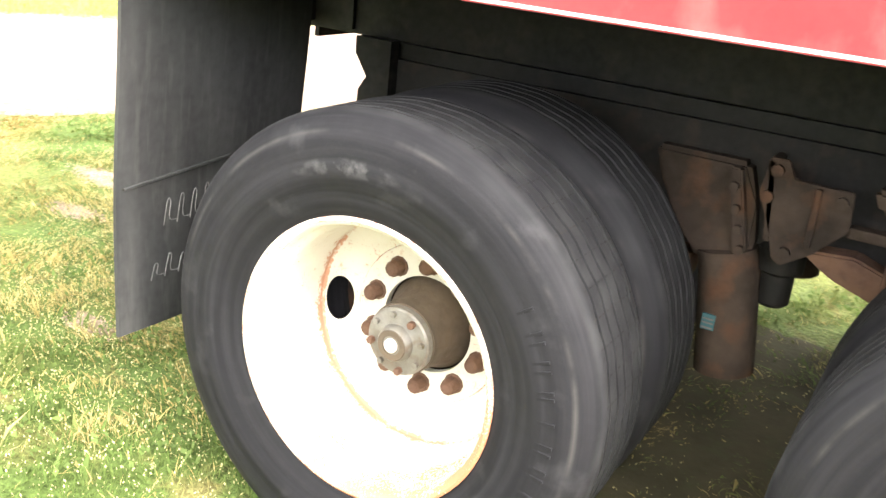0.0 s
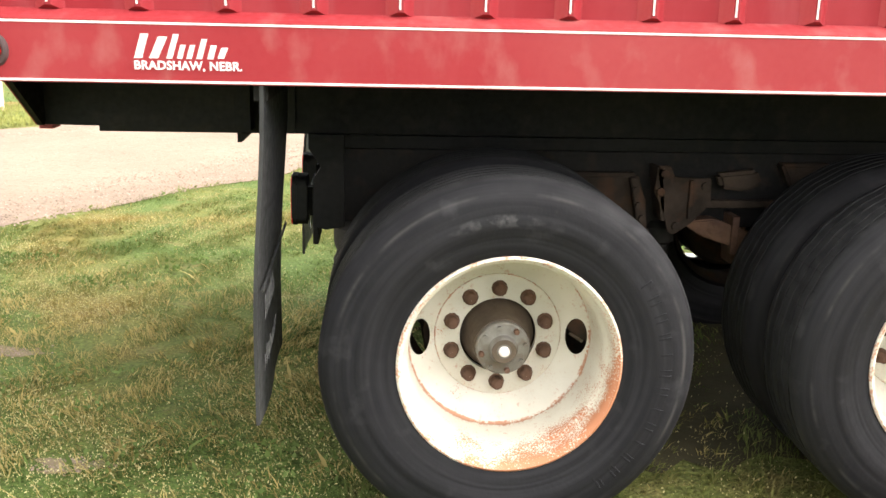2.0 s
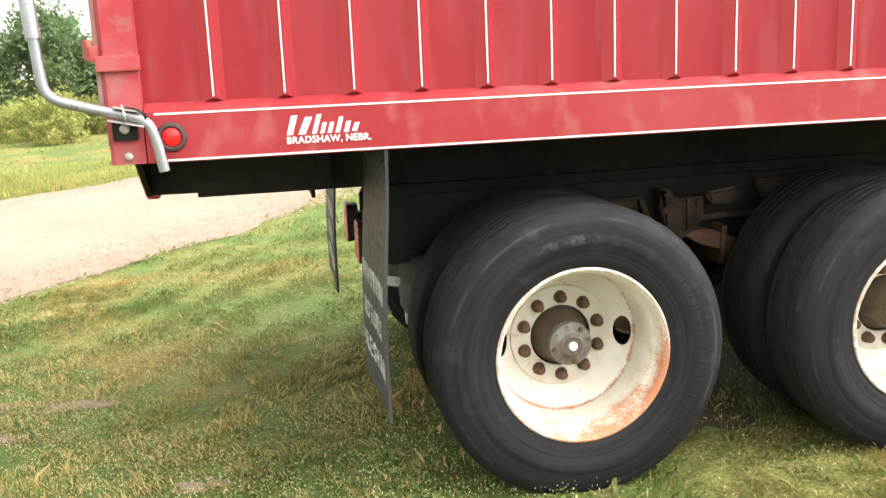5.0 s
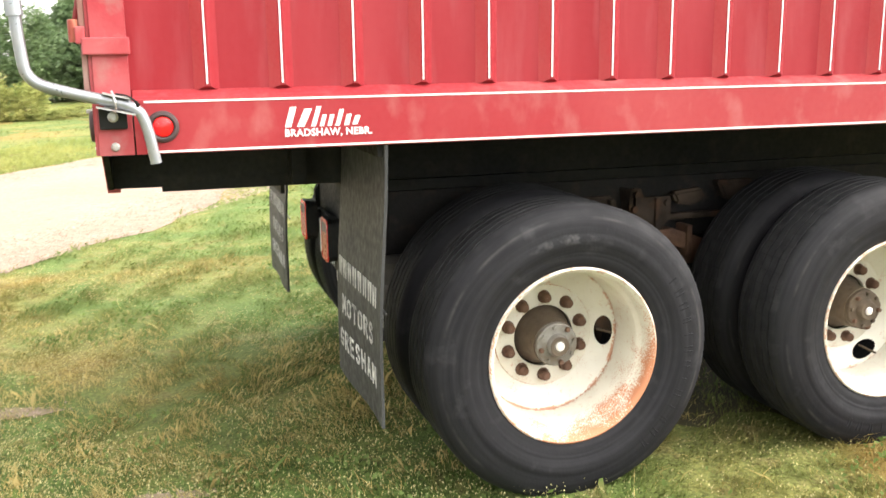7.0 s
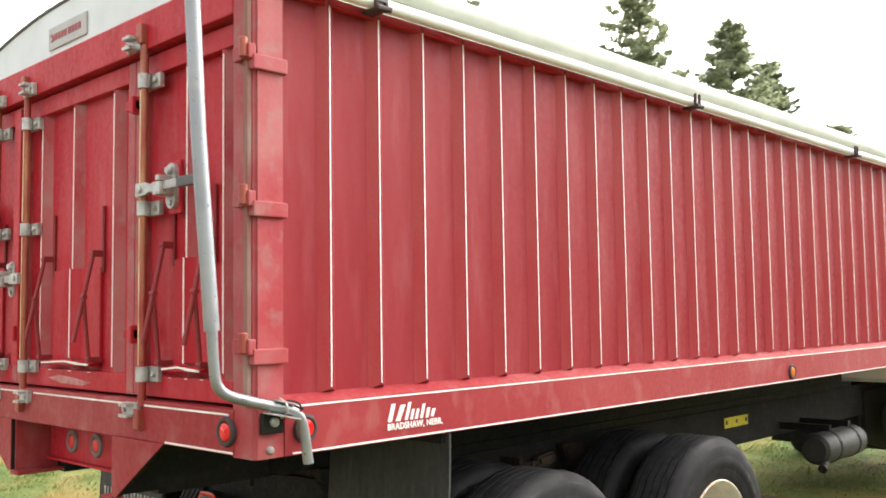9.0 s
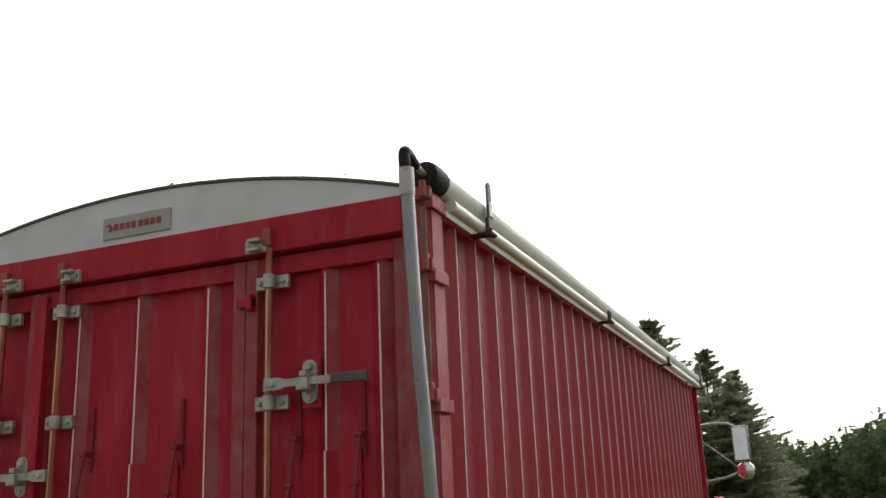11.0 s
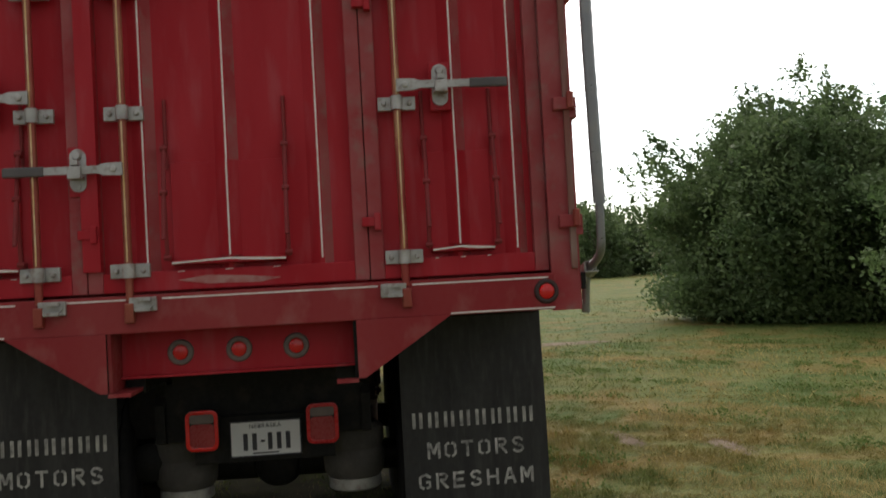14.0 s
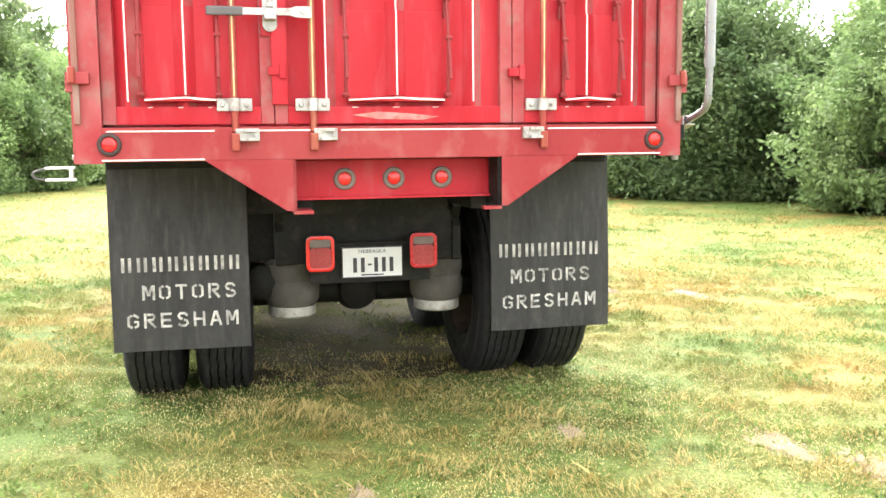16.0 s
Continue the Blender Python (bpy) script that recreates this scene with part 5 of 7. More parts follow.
for i, y in enumerate((1.472, 0.968)):
    bm = prism(bmesh.new(), rounded(y, 0.756, 0.0685, 0.0865, 0.030), "x", 0.7500, 0.768, bevel=0.004)
    lamp = part("tail_lamp", bm, BLACK, truck, "black-backed tail lamp with a rounded red lens", smooth=True)
    bm = bmesh.new()
    outer, inner = rounded(y, 0.756, 0.0675, 0.0855, 0.029), rounded(y, 0.756, 0.051, 0.069, 0.018)
    loops = [[bm.verts.new((x, a, b)) for a, b in o] for x, o in ((0.752, outer), (0.748, outer), (0.746, [((p[0] + q[0]) / 2, (p[1] + q[1]) / 2) for p, q in zip(outer, inner)]), (0.748, inner), (0.752, inner))]
    for p, q in zip(loops, loops[1:]):
        for k in range(len(p)):
            bm.faces.new((p[k], p[(k + 1) % len(p)], q[(k + 1) % len(p)], q[k]))
    part("lens_rim", bm, LAMP_RIM if i else LAMP_RED, lamp, "bright red lens rim", smooth=True)
    part("lens", prism(bmesh.new(), rounded(y, 0.736, 0.050, 0.048, 0.016), "x", 0.7475, 0.7520), LAMP_DULL, lamp, "dull dark red lens")
    part("clear_lens", prism(bmesh.new(), rounded(y, 0.8055, 0.050, 0.0185, 0.010), "x", 0.7470, 0.7520), GROMMET, lamp, "greyed clear lens")
    part("housing", prism(bmesh.new(), rounded(y, 0.756, 0.066, 0.084, 0.029), "x", 0.768, 0.802, bevel=0.004), BLACK, lamp, "black lamp housing", smooth=True)
    lamp.location.x = 0.025
    part("lamp_stalk", box(bmesh.new(), 0.798, 0.822, y - 0.03, y + 0.03, 0.70, 0.80), BLACK, lamp)

# bits further forward under the box
part("warning_label", box(bmesh.new(), 4.28, 4.62, 0.789, 0.7955, 0.826, 0.894), YELLOW, truck, "yellow label on the frame")
for x in (4.31, 4.45, 4.59):
    part("label_mark", box(bmesh.new(), x - 0.012, x + 0.012, 0.786, 0.790, 0.849, 0.874), PLATE_INK, truck)
part("hoist_stop", box(bmesh.new(), 3.55, 3.65, 0.40, 0.45, 1.14, 1.18), GROMMET, truck)
bm = solid([(0.08, 4.95), (0.105, 4.97), (0.11, 5.00), (0.11, 5.65), (0.09, 5.68)], 28, "x", (0, 0.47, 0.64))
tank = part("air_tank", bm, TANK, truck, "dull grey cylindrical air tank", smooth=True)
for x in (5.15, 5.5):
    part("tank_strap", lathe(bmesh.new(), [(0.111, x), (0.114, x), (0.114, x + 0.03), (0.111, x + 0.03)], 28, "x", False, 0, (0, 0.47, 0.64)), BLACK, tank)
    part("tank_bracket", box(bmesh.new(), x, x + 0.04, 0.44, 0.80, 0.74, 0.79), BLACK, truck)
part("outlet", tube(bmesh.new(), [(4.90, 0.40, 0.52), (5.00, 0.42, 0.55)], 0.03, 12), BLACK, tank)
bm = solid([(0.09, 4.6), (0.12, 4.63), (0.12, 5.5), (0.1, 5.53)], 24, "x", (0, W - 0.45, 0.62))
part("far_tank", bm, BLACK, truck, smooth=True)

# ---- cab ----
CX = 6.72
# Engine mass and fuel tanks, mostly unseen, added to block light under the cab.
bm = prism(bmesh.new(), [(CX + 0.05, 0.42), (CX + 0.6, 0.34), (CX + 2.4, 0.34), (CX + 2.7, 0.5), (CX + 2.7, 0.94), (CX + 0.05, 0.94)], "y", 0.78, W - 0.78, bevel=0.04)
part("engine", bm, BLACK, truck, "dark engine and gearbox mass added to shade the ground")
for y in (0.42, W - 0.42):
    bm = solid([(0.20, CX + 0.12), (0.24, CX + 0.14), (0.24, CX + 1.20), (0.20, CX + 1.22)], 28, "x", (0, y, 0.66))
    fuel = part("fuel_tank", bm, TANK, truck, "dull grey fuel tank added under the cab for shade", smooth=True)
    for x in (CX + 0.35, CX + 0.95):
        part("tank_strap", lathe(bmesh.new(), [(0.241, x), (0.245, x), (0.245, x + 0.04), (0.241, x + 0.04)], 28, "x", False, 0, (0, y, 0.66)), BLACK, fuel)
bm = bmesh.new()
prism(bm, [(CX, 1.05), (CX + 0.06, 0.98), (CX + 1.55, 0.95), (CX + 1.62, 1.62), (CX + 1.30, 2.36), (CX + 1.15, 2.46), (CX + 0.10, 2.46), (CX, 2.36)], "y", 0.25, W - 0.25, bevel=0.05)
cab = part("cab", bm, WHITE, truck, "white truck cab", smooth=True)
for y in (0.238, W - 0.238):
    bm = prism(bmesh.new(), [(CX + 0.35, 1.68), (CX + 1.40, 1.68), (CX + 1.16, 2.26), (CX + 0.35, 2.26)], "y", y - 0.006, y + 0.02)
    part("side_window", bm, GLASS_DARK, cab, "dark side window glass")
part("rear_window", box(bmesh.new(), CX - 0.006, CX + 0.02, 0.7, W - 0.7, 1.75, 2.22), GLASS_DARK, cab, "dark rear window glass")
bm = prism(bmesh.new(), [(CX + 1.55, 0.95), (CX + 3.1, 0.85), (CX + 3.15, 1.50), (CX + 2.9, 1.58), (CX + 1.60, 1.66)], "y", 0.50, W - 0.50, bevel=0.05)
part("bonnet", bm, WHITE, cab, smooth=True)
for y, s in ((0.12, 1), (W - 0.12, -1)):
    out = [(CX + 1.65, 0.80)] + [(CX + 2.35 + 0.62 * math.cos(a), 0.62 + 0.62 * math.sin(a)) for a in [math.pi * (0.93 - 0.86 * k / 14) for k in range(15)]] + [(CX + 3.1, 0.9), (CX + 3.1, 1.36), (CX + 2.9, 1.46), (CX + 1.75, 1.46), (CX + 1.62, 1.30)]
    bm = prism(bmesh.new(), out, "y", min(y, y + s * 0.40), max(y, y + s * 0.40), bevel=0.02)
    part("fender", bm, WHITE, cab, smooth=True)
    part("fender_lamp", box(bmesh.new(), CX + 1.95, CX + 2.06, y + s * 0.05 - 0.05, y + s * 0.05 + 0.05, 1.465, 1.57, 0.012), LAMP_RED, cab, "red turn lamp on the fender")
    bm = tyre_mesh()
    w = part("front_wheel", bm, [RUBBER, BLACK], truck, "black front tyre", smooth=True)
    w.location = (CX + 2.35, y + s * 0.16, HUB_Z)
    part("rim", lathe(bmesh.new(), [(0.30, -0.13), (0.29, -0.12), (0.27, -0.08), (0.20, -0.06), (0.05, -0.09), (0.0005, -0.09)], 40), RIM, w, smooth=True)
    ym = y - s * 0.36
    bm = smooth_line([(CX + 0.95, y + s * 0.12, 2.32), (CX + 0.93, ym - s * 0.02, 2.34), (CX + 0.93, ym - s * 0.04, 1.80), (CX + 0.95, y + s * 0.12, 1.72)], 4)
    mir = part("mirror_bracket", tube(bmesh.new(), bm, 0.012, 10), ZINC, cab, "pale tubular mirror bracket", smooth=True)
    part("brace", tube(bmesh.new(), [(CX + 0.95, y + s * 0.12, 2.22), (CX + 0.93, ym, 1.82)], 0.009, 8), ZINC, mir, smooth=True)
    part("mirror_head", box(bmesh.new(), CX + 0.90, CX + 0.96, ym - 0.085, ym + 0.085, 1.92, 2.29, 0.02), PIPE, mir, "grey mirror head", smooth=True)
    mg = part("mirror_glass", box(bmesh.new(), -0.0025, 0.0025, -0.070, 0.070, 1.94, 2.27), CHROME, mir, "mirror glass")
    mg.matrix_basis = Matrix.Translation((CX + 0.884, ym, 0)) @ Matrix.Rotation(radians(14 * s), 4, "Z")
    bm = solid([(0.03, 0.0), (0.085, 0.01), (0.09, 0.03), (0.06, 0.06)], 20, "x", (CX + 0.90, ym - s * 0.02, 1.83))
    part("round_mirror", bm, CHROME, mir, "round spot mirror", smooth=True)

# ---- ground ----


def lawn_material(name, gain, blades):
    """Green turf with yellow, orange-dry and dark clumps at three sizes."""
    m = bpy.data.materials.new(name)
    m.use_nodes = True
    n, l = m.node_tree.nodes, m.node_tree.links
    bs = n["Principled BSDF"]
    co = n.new("ShaderNodeTexCoord")
    flat = n.new("ShaderNodeMapping")
    flat.inputs["Scale"].default_value = (1, 1, 0)
    l.new(co.outputs["Object"], flat.inputs["Vector"])

    def ns(s, d, dist=0.6):
        t = n.new("ShaderNodeTexNoise")
        t.inputs["Scale"].default_value = s
        t.inputs["Detail"].default_value = d
        t.inputs["Distortion"].default_value = dist
        l.new(flat.outputs["Vector"], t.inputs["Vector"])
        return t.outputs["Fac"]

    def rng(sock, f0, f1, t0, t1):
        r = n.new("ShaderNodeMapRange")
        for k, v in (("From Min", f0), ("From Max", f1), ("To Min", t0), ("To Max", t1)):
            r.inputs[k].default_value = v
        l.new(sock, r.inputs["Value"])
        return r.outputs["Result"]

    def mx(fac, a, b):
        x = n.new("ShaderNodeMix")
        x.data_type = "RGBA"
        l.new(fac, x.inputs["Factor"])
        for k, v in (("A", a), ("B", b)):
            if isinstance(v, tuple):
                x.inputs[k].default_value = (*[c * gain for c in v], 1.0)
            else:
                l.new(v, x.inputs[k])
        return x.outputs["Result"]

    col = mx(rng(ns(0.75, 6.0), 0.43, 0.62, 0.0, 1.0), (0.150, 0.217, 0.060), (0.268, 0.270, 0.086))
    col = mx(rng(ns(0.55, 7.0, 1.2), 0.52, 0.64, 0.0, 0.85), col, (0.365, 0.250, 0.084))
    col = mx(rng(ns(3.6, 6.0, 1.0), 0.52, 0.68, 0.0, 0.6), col, (0.125, 0.170, 0.048))
    col = mx(rng(ns(5.5, 6.0, 0.8), 0.56, 0.70, 0.0, 0.7), col, (0.335, 0.275, 0.115))
    geo = n.new("ShaderNodeNewGeometry")
    hs = n.new("ShaderNodeHueSaturation")
    l.new(rng(geo.outputs["Random Per Island"], 0.0, 1.0, 0.74, 1.26) if blades else rng(ns(60.0, 4.0), 0.3, 0.7, 0.5, 1.3), hs.inputs["Value"])
    l.new(col, hs.inputs["Color"])
    l.new(hs.outputs["Color"], bs.inputs["Base Color"])
    bs.inputs["Roughness"].default_value = 0.75
    bs.inputs["Specular IOR Level"].default_value = 0.06
    if blades:
        tr = n.new("ShaderNodeBsdfTranslucent")
        l.new(hs.outputs["Color"], tr.inputs["Color"])
        ms = n.new("ShaderNodeMixShader")
        ms.inputs["Fac"].default_value = 0.34
        l.new(bs.outputs["BSDF"], ms.inputs[1])
        l.new(tr.outputs["BSDF"], ms.inputs[2])
        l.new(ms.outputs["Shader"], n["Material Output"].inputs["Surface"])
    else:
        bp = n.new("ShaderNodeBump")
        bp.inputs["Strength"].default_value = 1.0
        bp.inputs["Distance"].default_value = 0.02
        l.new(ns(45.0, 6.0), bp.inputs["Height"])
        l.new(bp.outputs["Normal"], bs.inputs["Normal"])
    return m


GRASS_SOIL = lawn_material("lawn_turf", 0.66, False)
GRASS = lawn_material("lawn_grass", 0.72, True)
DRY = mat("dry_grass_tips", (0.40, 0.355, 0.17), (0.47, 0.415, 0.22), 2, 0.8, bump=0.0, spec=0.1, random_tint=0.3, translucent=0.3)
DRY_BLADE = mat("dried_grass_blades", (0.40, 0.31, 0.12), (0.36, 0.295, 0.125), 2.5, 0.85, bump=0.0, c=(0.48, 0.40, 0.18), cscale=7, camount=0.6, spec=0.1, random_tint=0.4, translucent=0.3)
GRAVEL = mat("pale_gravel", (0.255, 0.190, 0.145), (0.213, 0.160, 0.122), 0.8, 0.95, bump=1.0, bscale=38, c=(0.17, 0.132, 0.10), cscale=20, camount=0.8, spec=0.1)
LEAF = mat("broad_leaves", (0.078, 0.128, 0.052), (0.145, 0.205, 0.086), 0.9, 0.55, bump=0.0, c=(0.215, 0.275, 0.125), cscale=2.4, camount=0.7, spec=0.35, random_tint=0.38, translucent=0.45)
LEAF_LIGHT = mat("light_green_leaves", (0.145, 0.232, 0.085), (0.235, 0.32, 0.13), 0.9, 0.55, bump=0.0, spec=0.35, random_tint=0.35, translucent=0.45)
NEEDLE = mat("conifer_needles", (0.23, 0.265, 0.17), (0.34, 0.365, 0.24), 0.8, 0.7, bump=0.0, spec=0.25, random_tint=0.4, translucent=0.7)
BARK = mat("grey_brown_bark", (0.10, 0.075, 0.055), (0.16, 0.125, 0.095), 5, 0.9, bump=0.8, bscale=30, stretch=(2, 2, 0.4))
WEED = mat("yellow_green_weeds", (0.19, 0.225, 0.065), (0.30, 0.29, 0.095), 0.7, 0.8, bump=0.0, spec=0.1, random_tint=0.4, translucent=0.35)

bm = bmesh.new()
R = 1500.0
ringr = [0, 4, 8, 14, 24, 45, 90, 200, 500, R]
centre = bm.verts.new((0, 0, 0))
prev = None
for r in ringr[1:]:
    ring = [bm.verts.new((r * math.cos(2 * math.pi * k / 48), r * math.sin(2 * math.pi * k / 48), 0.0 if r < 40 else 0.002 * (r - 40) ** 0.5)) for k in range(48)]
    for k in range(48):
        if prev is None:
            bm.faces.new((centre, ring[k], ring[(k + 1) % 48]))
        else:
            bm.faces.new((prev[k], ring[k], ring[(k + 1) % 48], prev[(k + 1) % 48]))
    prev = ring
tagged(link_mesh("ground", bm, GRASS_SOIL), "patchy lawn ground with dry yellow spots", "ground", kind="structure")

# gravel drive beyond the truck, running diagonally
ROAD_DIR, ROAD_N = Vector((0.552, 0.834)), Vector((0.834, -0.552))
ROAD_NEAR, ROAD_FAR = -3.35, -7.25


def edge_wobble(s, k):
    return 0.28 * math.sin(s * 0.45 + k) + 0.14 * math.sin(s * 1.3 + 2.1 * k) + 0.07 * math.sin(s * 4.1 + k)


bm = bmesh.new()
prev = None
for i in range(401):
    s = -60 + i * 0.4
    near, far = ROAD_NEAR + edge_wobble(s, 0.4), ROAD_FAR + edge_wobble(s, 2.0)
    row = []
    for j in range(5):
        d = near + (far - near) * j / 4
        p = ROAD_DIR * s + ROAD_N * d
        row.append(bm.verts.new((p.x, p.y, 0.006 + (0.018 if 0 < j < 4 else 0.0))))
    if prev:
        for a in range(4):
            bm.faces.new((prev[a], prev[a + 1], row[a + 1], row[a]))
    prev = row
tagged(link_mesh("gravel_road", bm, GRAVEL, True), "pale gravel farm drive beside the lawn", "road", kind="structure")


# loose pebbles on the drive
pr = np.random.RandomState(6)
n = 60000
s, d = pr.uniform(-9.0, 9.0, n) + 3.0, pr.uniform(ROAD_FAR, ROAD_NEAR + 0.25, n)
c = np.stack([ROAD_DIR.x * s + ROAD_N.x * d, ROAD_DIR.y * s + ROAD_N.y * d, np.full(n, 0.018)], 1)
size = pr.uniform(0.005, 0.014, n)[:, None]
corners = []
for k in range(4):
    a = 2 * np.pi * (k + pr.uniform(-0.25, 0.25, n)) / 4
    corners.append(c + np.stack([np.cos(a), np.sin(a), np.zeros(n)], 1) * size * pr.uniform(0.6, 1.2, n)[:, None])
corners.append(c + np.stack([pr.normal(0, 0.002, n), pr.normal(0, 0.002, n), size[:, 0] * 0.9], 1))
v = np.stack(corners, 1).reshape(-1, 3)
tri = np.array([[0, 1, 4], [1, 2, 4], [2, 3, 4], [3, 0, 4]])
f = (np.arange(n)[:, None, None] * 5 + tri[None]).reshape(-1, 3)
STONE = mat("loose_pebbles", (0.29, 0.222, 0.173), (0.20, 0.152, 0.116), 6, 0.9, bump=0.0, spec=0.2, random_tint=0.45)
PEBBLES = (v, f)


BARE = mat("bare_sandy_soil", (0.235, 0.19, 0.12), (0.18, 0.15, 0.082), 5, 0.95, bump=1.0, bscale=60, c=(0.12, 0.115, 0.045), cscale=10, camount=0.9, spec=0.1)
BARE_SPOTS = [(0.12, 0.45, 0.13, 0.06), (-0.50, 1.46, 0.20, 0.08), (-1.05, 1.53, 0.28, 0.11), (-0.80, 1.12, 0.18, 0.08), (3.30, -1.82, 0.34, 0.10), (3.80, -1.22, 0.36, 0.09), (-0.29, -0.34, 0.24, 0.10), (-0.62, -0.54, 0.22, 0.1), (12.6, -2.75, 0.35, 0.75)]
spot_random = random.Random(2)
for x, y, a, b in BARE_SPOTS:
    bm = bmesh.new()
    k = 40
    reach = [0.75 + 0.30 * math.sin(3 * 2 * math.pi * i / k + 7 * x) + spot_random.uniform(-0.22, 0.22) for i in range(k)]
    rim = [bm.verts.new((x + a * math.cos(2 * math.pi * i / k) * reach[i], y + b * math.sin(2 * math.pi * i / k) * reach[i], 0.003)) for i in range(k)]
    mid = bm.verts.new((x, y, 0.008))
    for i in range(k):
        bm.faces.new((rim[i], rim[(i + 1) % k], mid))
    tagged(link_mesh("bare_patch", bm, BARE), "bare pale sandy spot in the lawn", "ground", kind="structure")


# Bare brown soil with the truck's own shade put into its colour.
SHADE_SOIL = mat("shade_darkened_soil", (0.048, 0.043, 0.024), (0.075, 0.064, 0.036), 4, 0.95, bump=1.0, bscale=50, c=(0.06, 0.062, 0.03), cscale=12, camount=0.7, spec=0.1)
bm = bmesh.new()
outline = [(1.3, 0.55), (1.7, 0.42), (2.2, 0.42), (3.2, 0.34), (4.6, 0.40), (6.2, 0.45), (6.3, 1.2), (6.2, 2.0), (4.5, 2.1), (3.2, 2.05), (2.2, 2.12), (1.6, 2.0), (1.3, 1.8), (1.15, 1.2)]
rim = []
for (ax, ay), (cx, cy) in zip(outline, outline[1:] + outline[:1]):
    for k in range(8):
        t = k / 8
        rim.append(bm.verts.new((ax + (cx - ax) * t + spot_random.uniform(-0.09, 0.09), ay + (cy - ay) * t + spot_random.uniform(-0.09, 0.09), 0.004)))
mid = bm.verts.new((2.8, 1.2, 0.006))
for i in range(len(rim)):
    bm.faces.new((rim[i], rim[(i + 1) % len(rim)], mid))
tagged(link_mesh("worn_soil", bm, SHADE_SOIL), "bare brown soil under the truck, darkened for its shade", "ground", kind="structure")


def cards(centres, size, rs, up=None, aspect=2.0):
    """Many small leaf shapes: a kite of four corners at each centre, each turned its own way."""
    n = len(centres)
    a = rs.normal(size=(n, 3)) if up is None else rs.normal(size=(n, 3)) * 0.5 + up
    a /= np.linalg.norm(a, axis=1, keepdims=True)
    b = np.cross(a, rs.normal(size=(n, 3)))
    b /= np.linalg.norm(b, axis=1, keepdims=True) + 1e-9
    s = (size * rs.uniform(0.6, 1.35, size=n))[:, None]
    w = s / aspect
    v = np.stack([centres - a * s * 0.5, centres + b * w * 0.5, centres + a * s * 0.5, centres - b * w * 0.5], 1).reshape(-1, 3)
    f = np.arange(4 * n).reshape(n, 4)
    return v, f


def raw_mesh(name, v, f, material):
    me = bpy.data.meshes.new(name)
    me.vertices.add(len(v))
    me.vertices.foreach_set("co", np.ascontiguousarray(v, dtype=np.float32).ravel())
    k = f.shape[1]
    me.loops.add(f.size)
    me.loops.foreach_set("vertex_index", np.ascontiguousarray(f, dtype=np.int32).ravel())
    me.polygons.add(len(f))
    me.polygons.foreach_set("loop_start", np.arange(0, f.size, k, dtype=np.int32))
    me.update(calc_edges=True)
    me.materials.append(material)
    return me


grit, gf = [], []
for bx, by, ba, bb in BARE_SPOTS:
    m = int(2600 * ba * bb * 12)
    gc = np.stack([bx + pr.normal(0, 0.42 * ba, m), by + pr.normal(0, 0.42 * bb, m), np.full(m, 0.005)], 1)
    gs = pr.uniform(0.002, 0.007, m)[:, None]
    quad = [gc + np.stack([np.cos(a), np.sin(a), np.zeros(m)], 1) * gs for a in (pr.uniform(-0.3, 0.3, m) + k * np.pi / 2 for k in range(4))]
    quad.append(gc + np.array([0, 0, 0.8]) * gs)
    gf.append((np.arange(m)[:, None, None] * 5 + tri[None]).reshape(-1, 3) + 5 * sum(len(q) // 5 for q in grit))
    grit.append(np.stack(quad, 1).reshape(-1, 3))
tagged(new("grit", raw_mesh("grit", np.concatenate(grit), np.concatenate(gf), STONE)), "fine pale grit on bare spots of the lawn", "gravel", kind="stuff")
tagged(new("loose_pebbles", raw_mesh("loose_pebbles", *PEBBLES, STONE)), "small pale pebbles lying on the gravel drive", "gravel", kind="stuff")


def road_offset(x, y):
    return x * ROAD_N.x + y * ROAD_N.y, x * ROAD_DIR.x + y * ROAD_DIR.y


# centre, half sizes and strength of the dried patches
DRY_PATCHES = [(3.2, -4.2, 1.3, 0.35, 0.6), (6.5, -5.4, 1.6, 0.45, 0.65), (4.6, -1.9, 1.0, 0.3, 0.5), (9.5, -2.9, 1.8, 0.5, 0.6), (7.4, -3.4, 1.0, 0.3, 0.6), (1.8, -3.0, 0.6, 0.22, 0.5),
               (0.75, 1.15, 1.3, 0.85, 0.80), (-0.35, 1.25, 1.5, 1.1, 0.70), (-2.0, 2.4, 1.2, 0.6, 0.3), (2.5, -1.3, 0.8, 0.3, 0.7), (2.1, -1.9, 0.7, 0.35, 0.75), (1.1, -1.85, 0.7, 0.45, 0.75), (3.0, 3.0, 0.9, 0.4, 0.7), (11.3, 4.8, 3.2, 1.1, 0.7), (6.8, 3.4, 1.4, 0.5, 0.65),
               (-0.9, 1.2, 0.45, 0.3, 0.6), (-0.8, 0.85, 0.5, 0.2, 0.5), (5.5, -2.6, 1.5, 0.6, 0.6), (8.5, -4.6, 2.5, 0.8, 0.6), (-0.5, 2.6, 0.8, 0.25, 0.4), (0.5, 3.9, 1.0, 0.3, 0.4), (-0.3, -0.4, 0.7, 0.4, 0.5)]


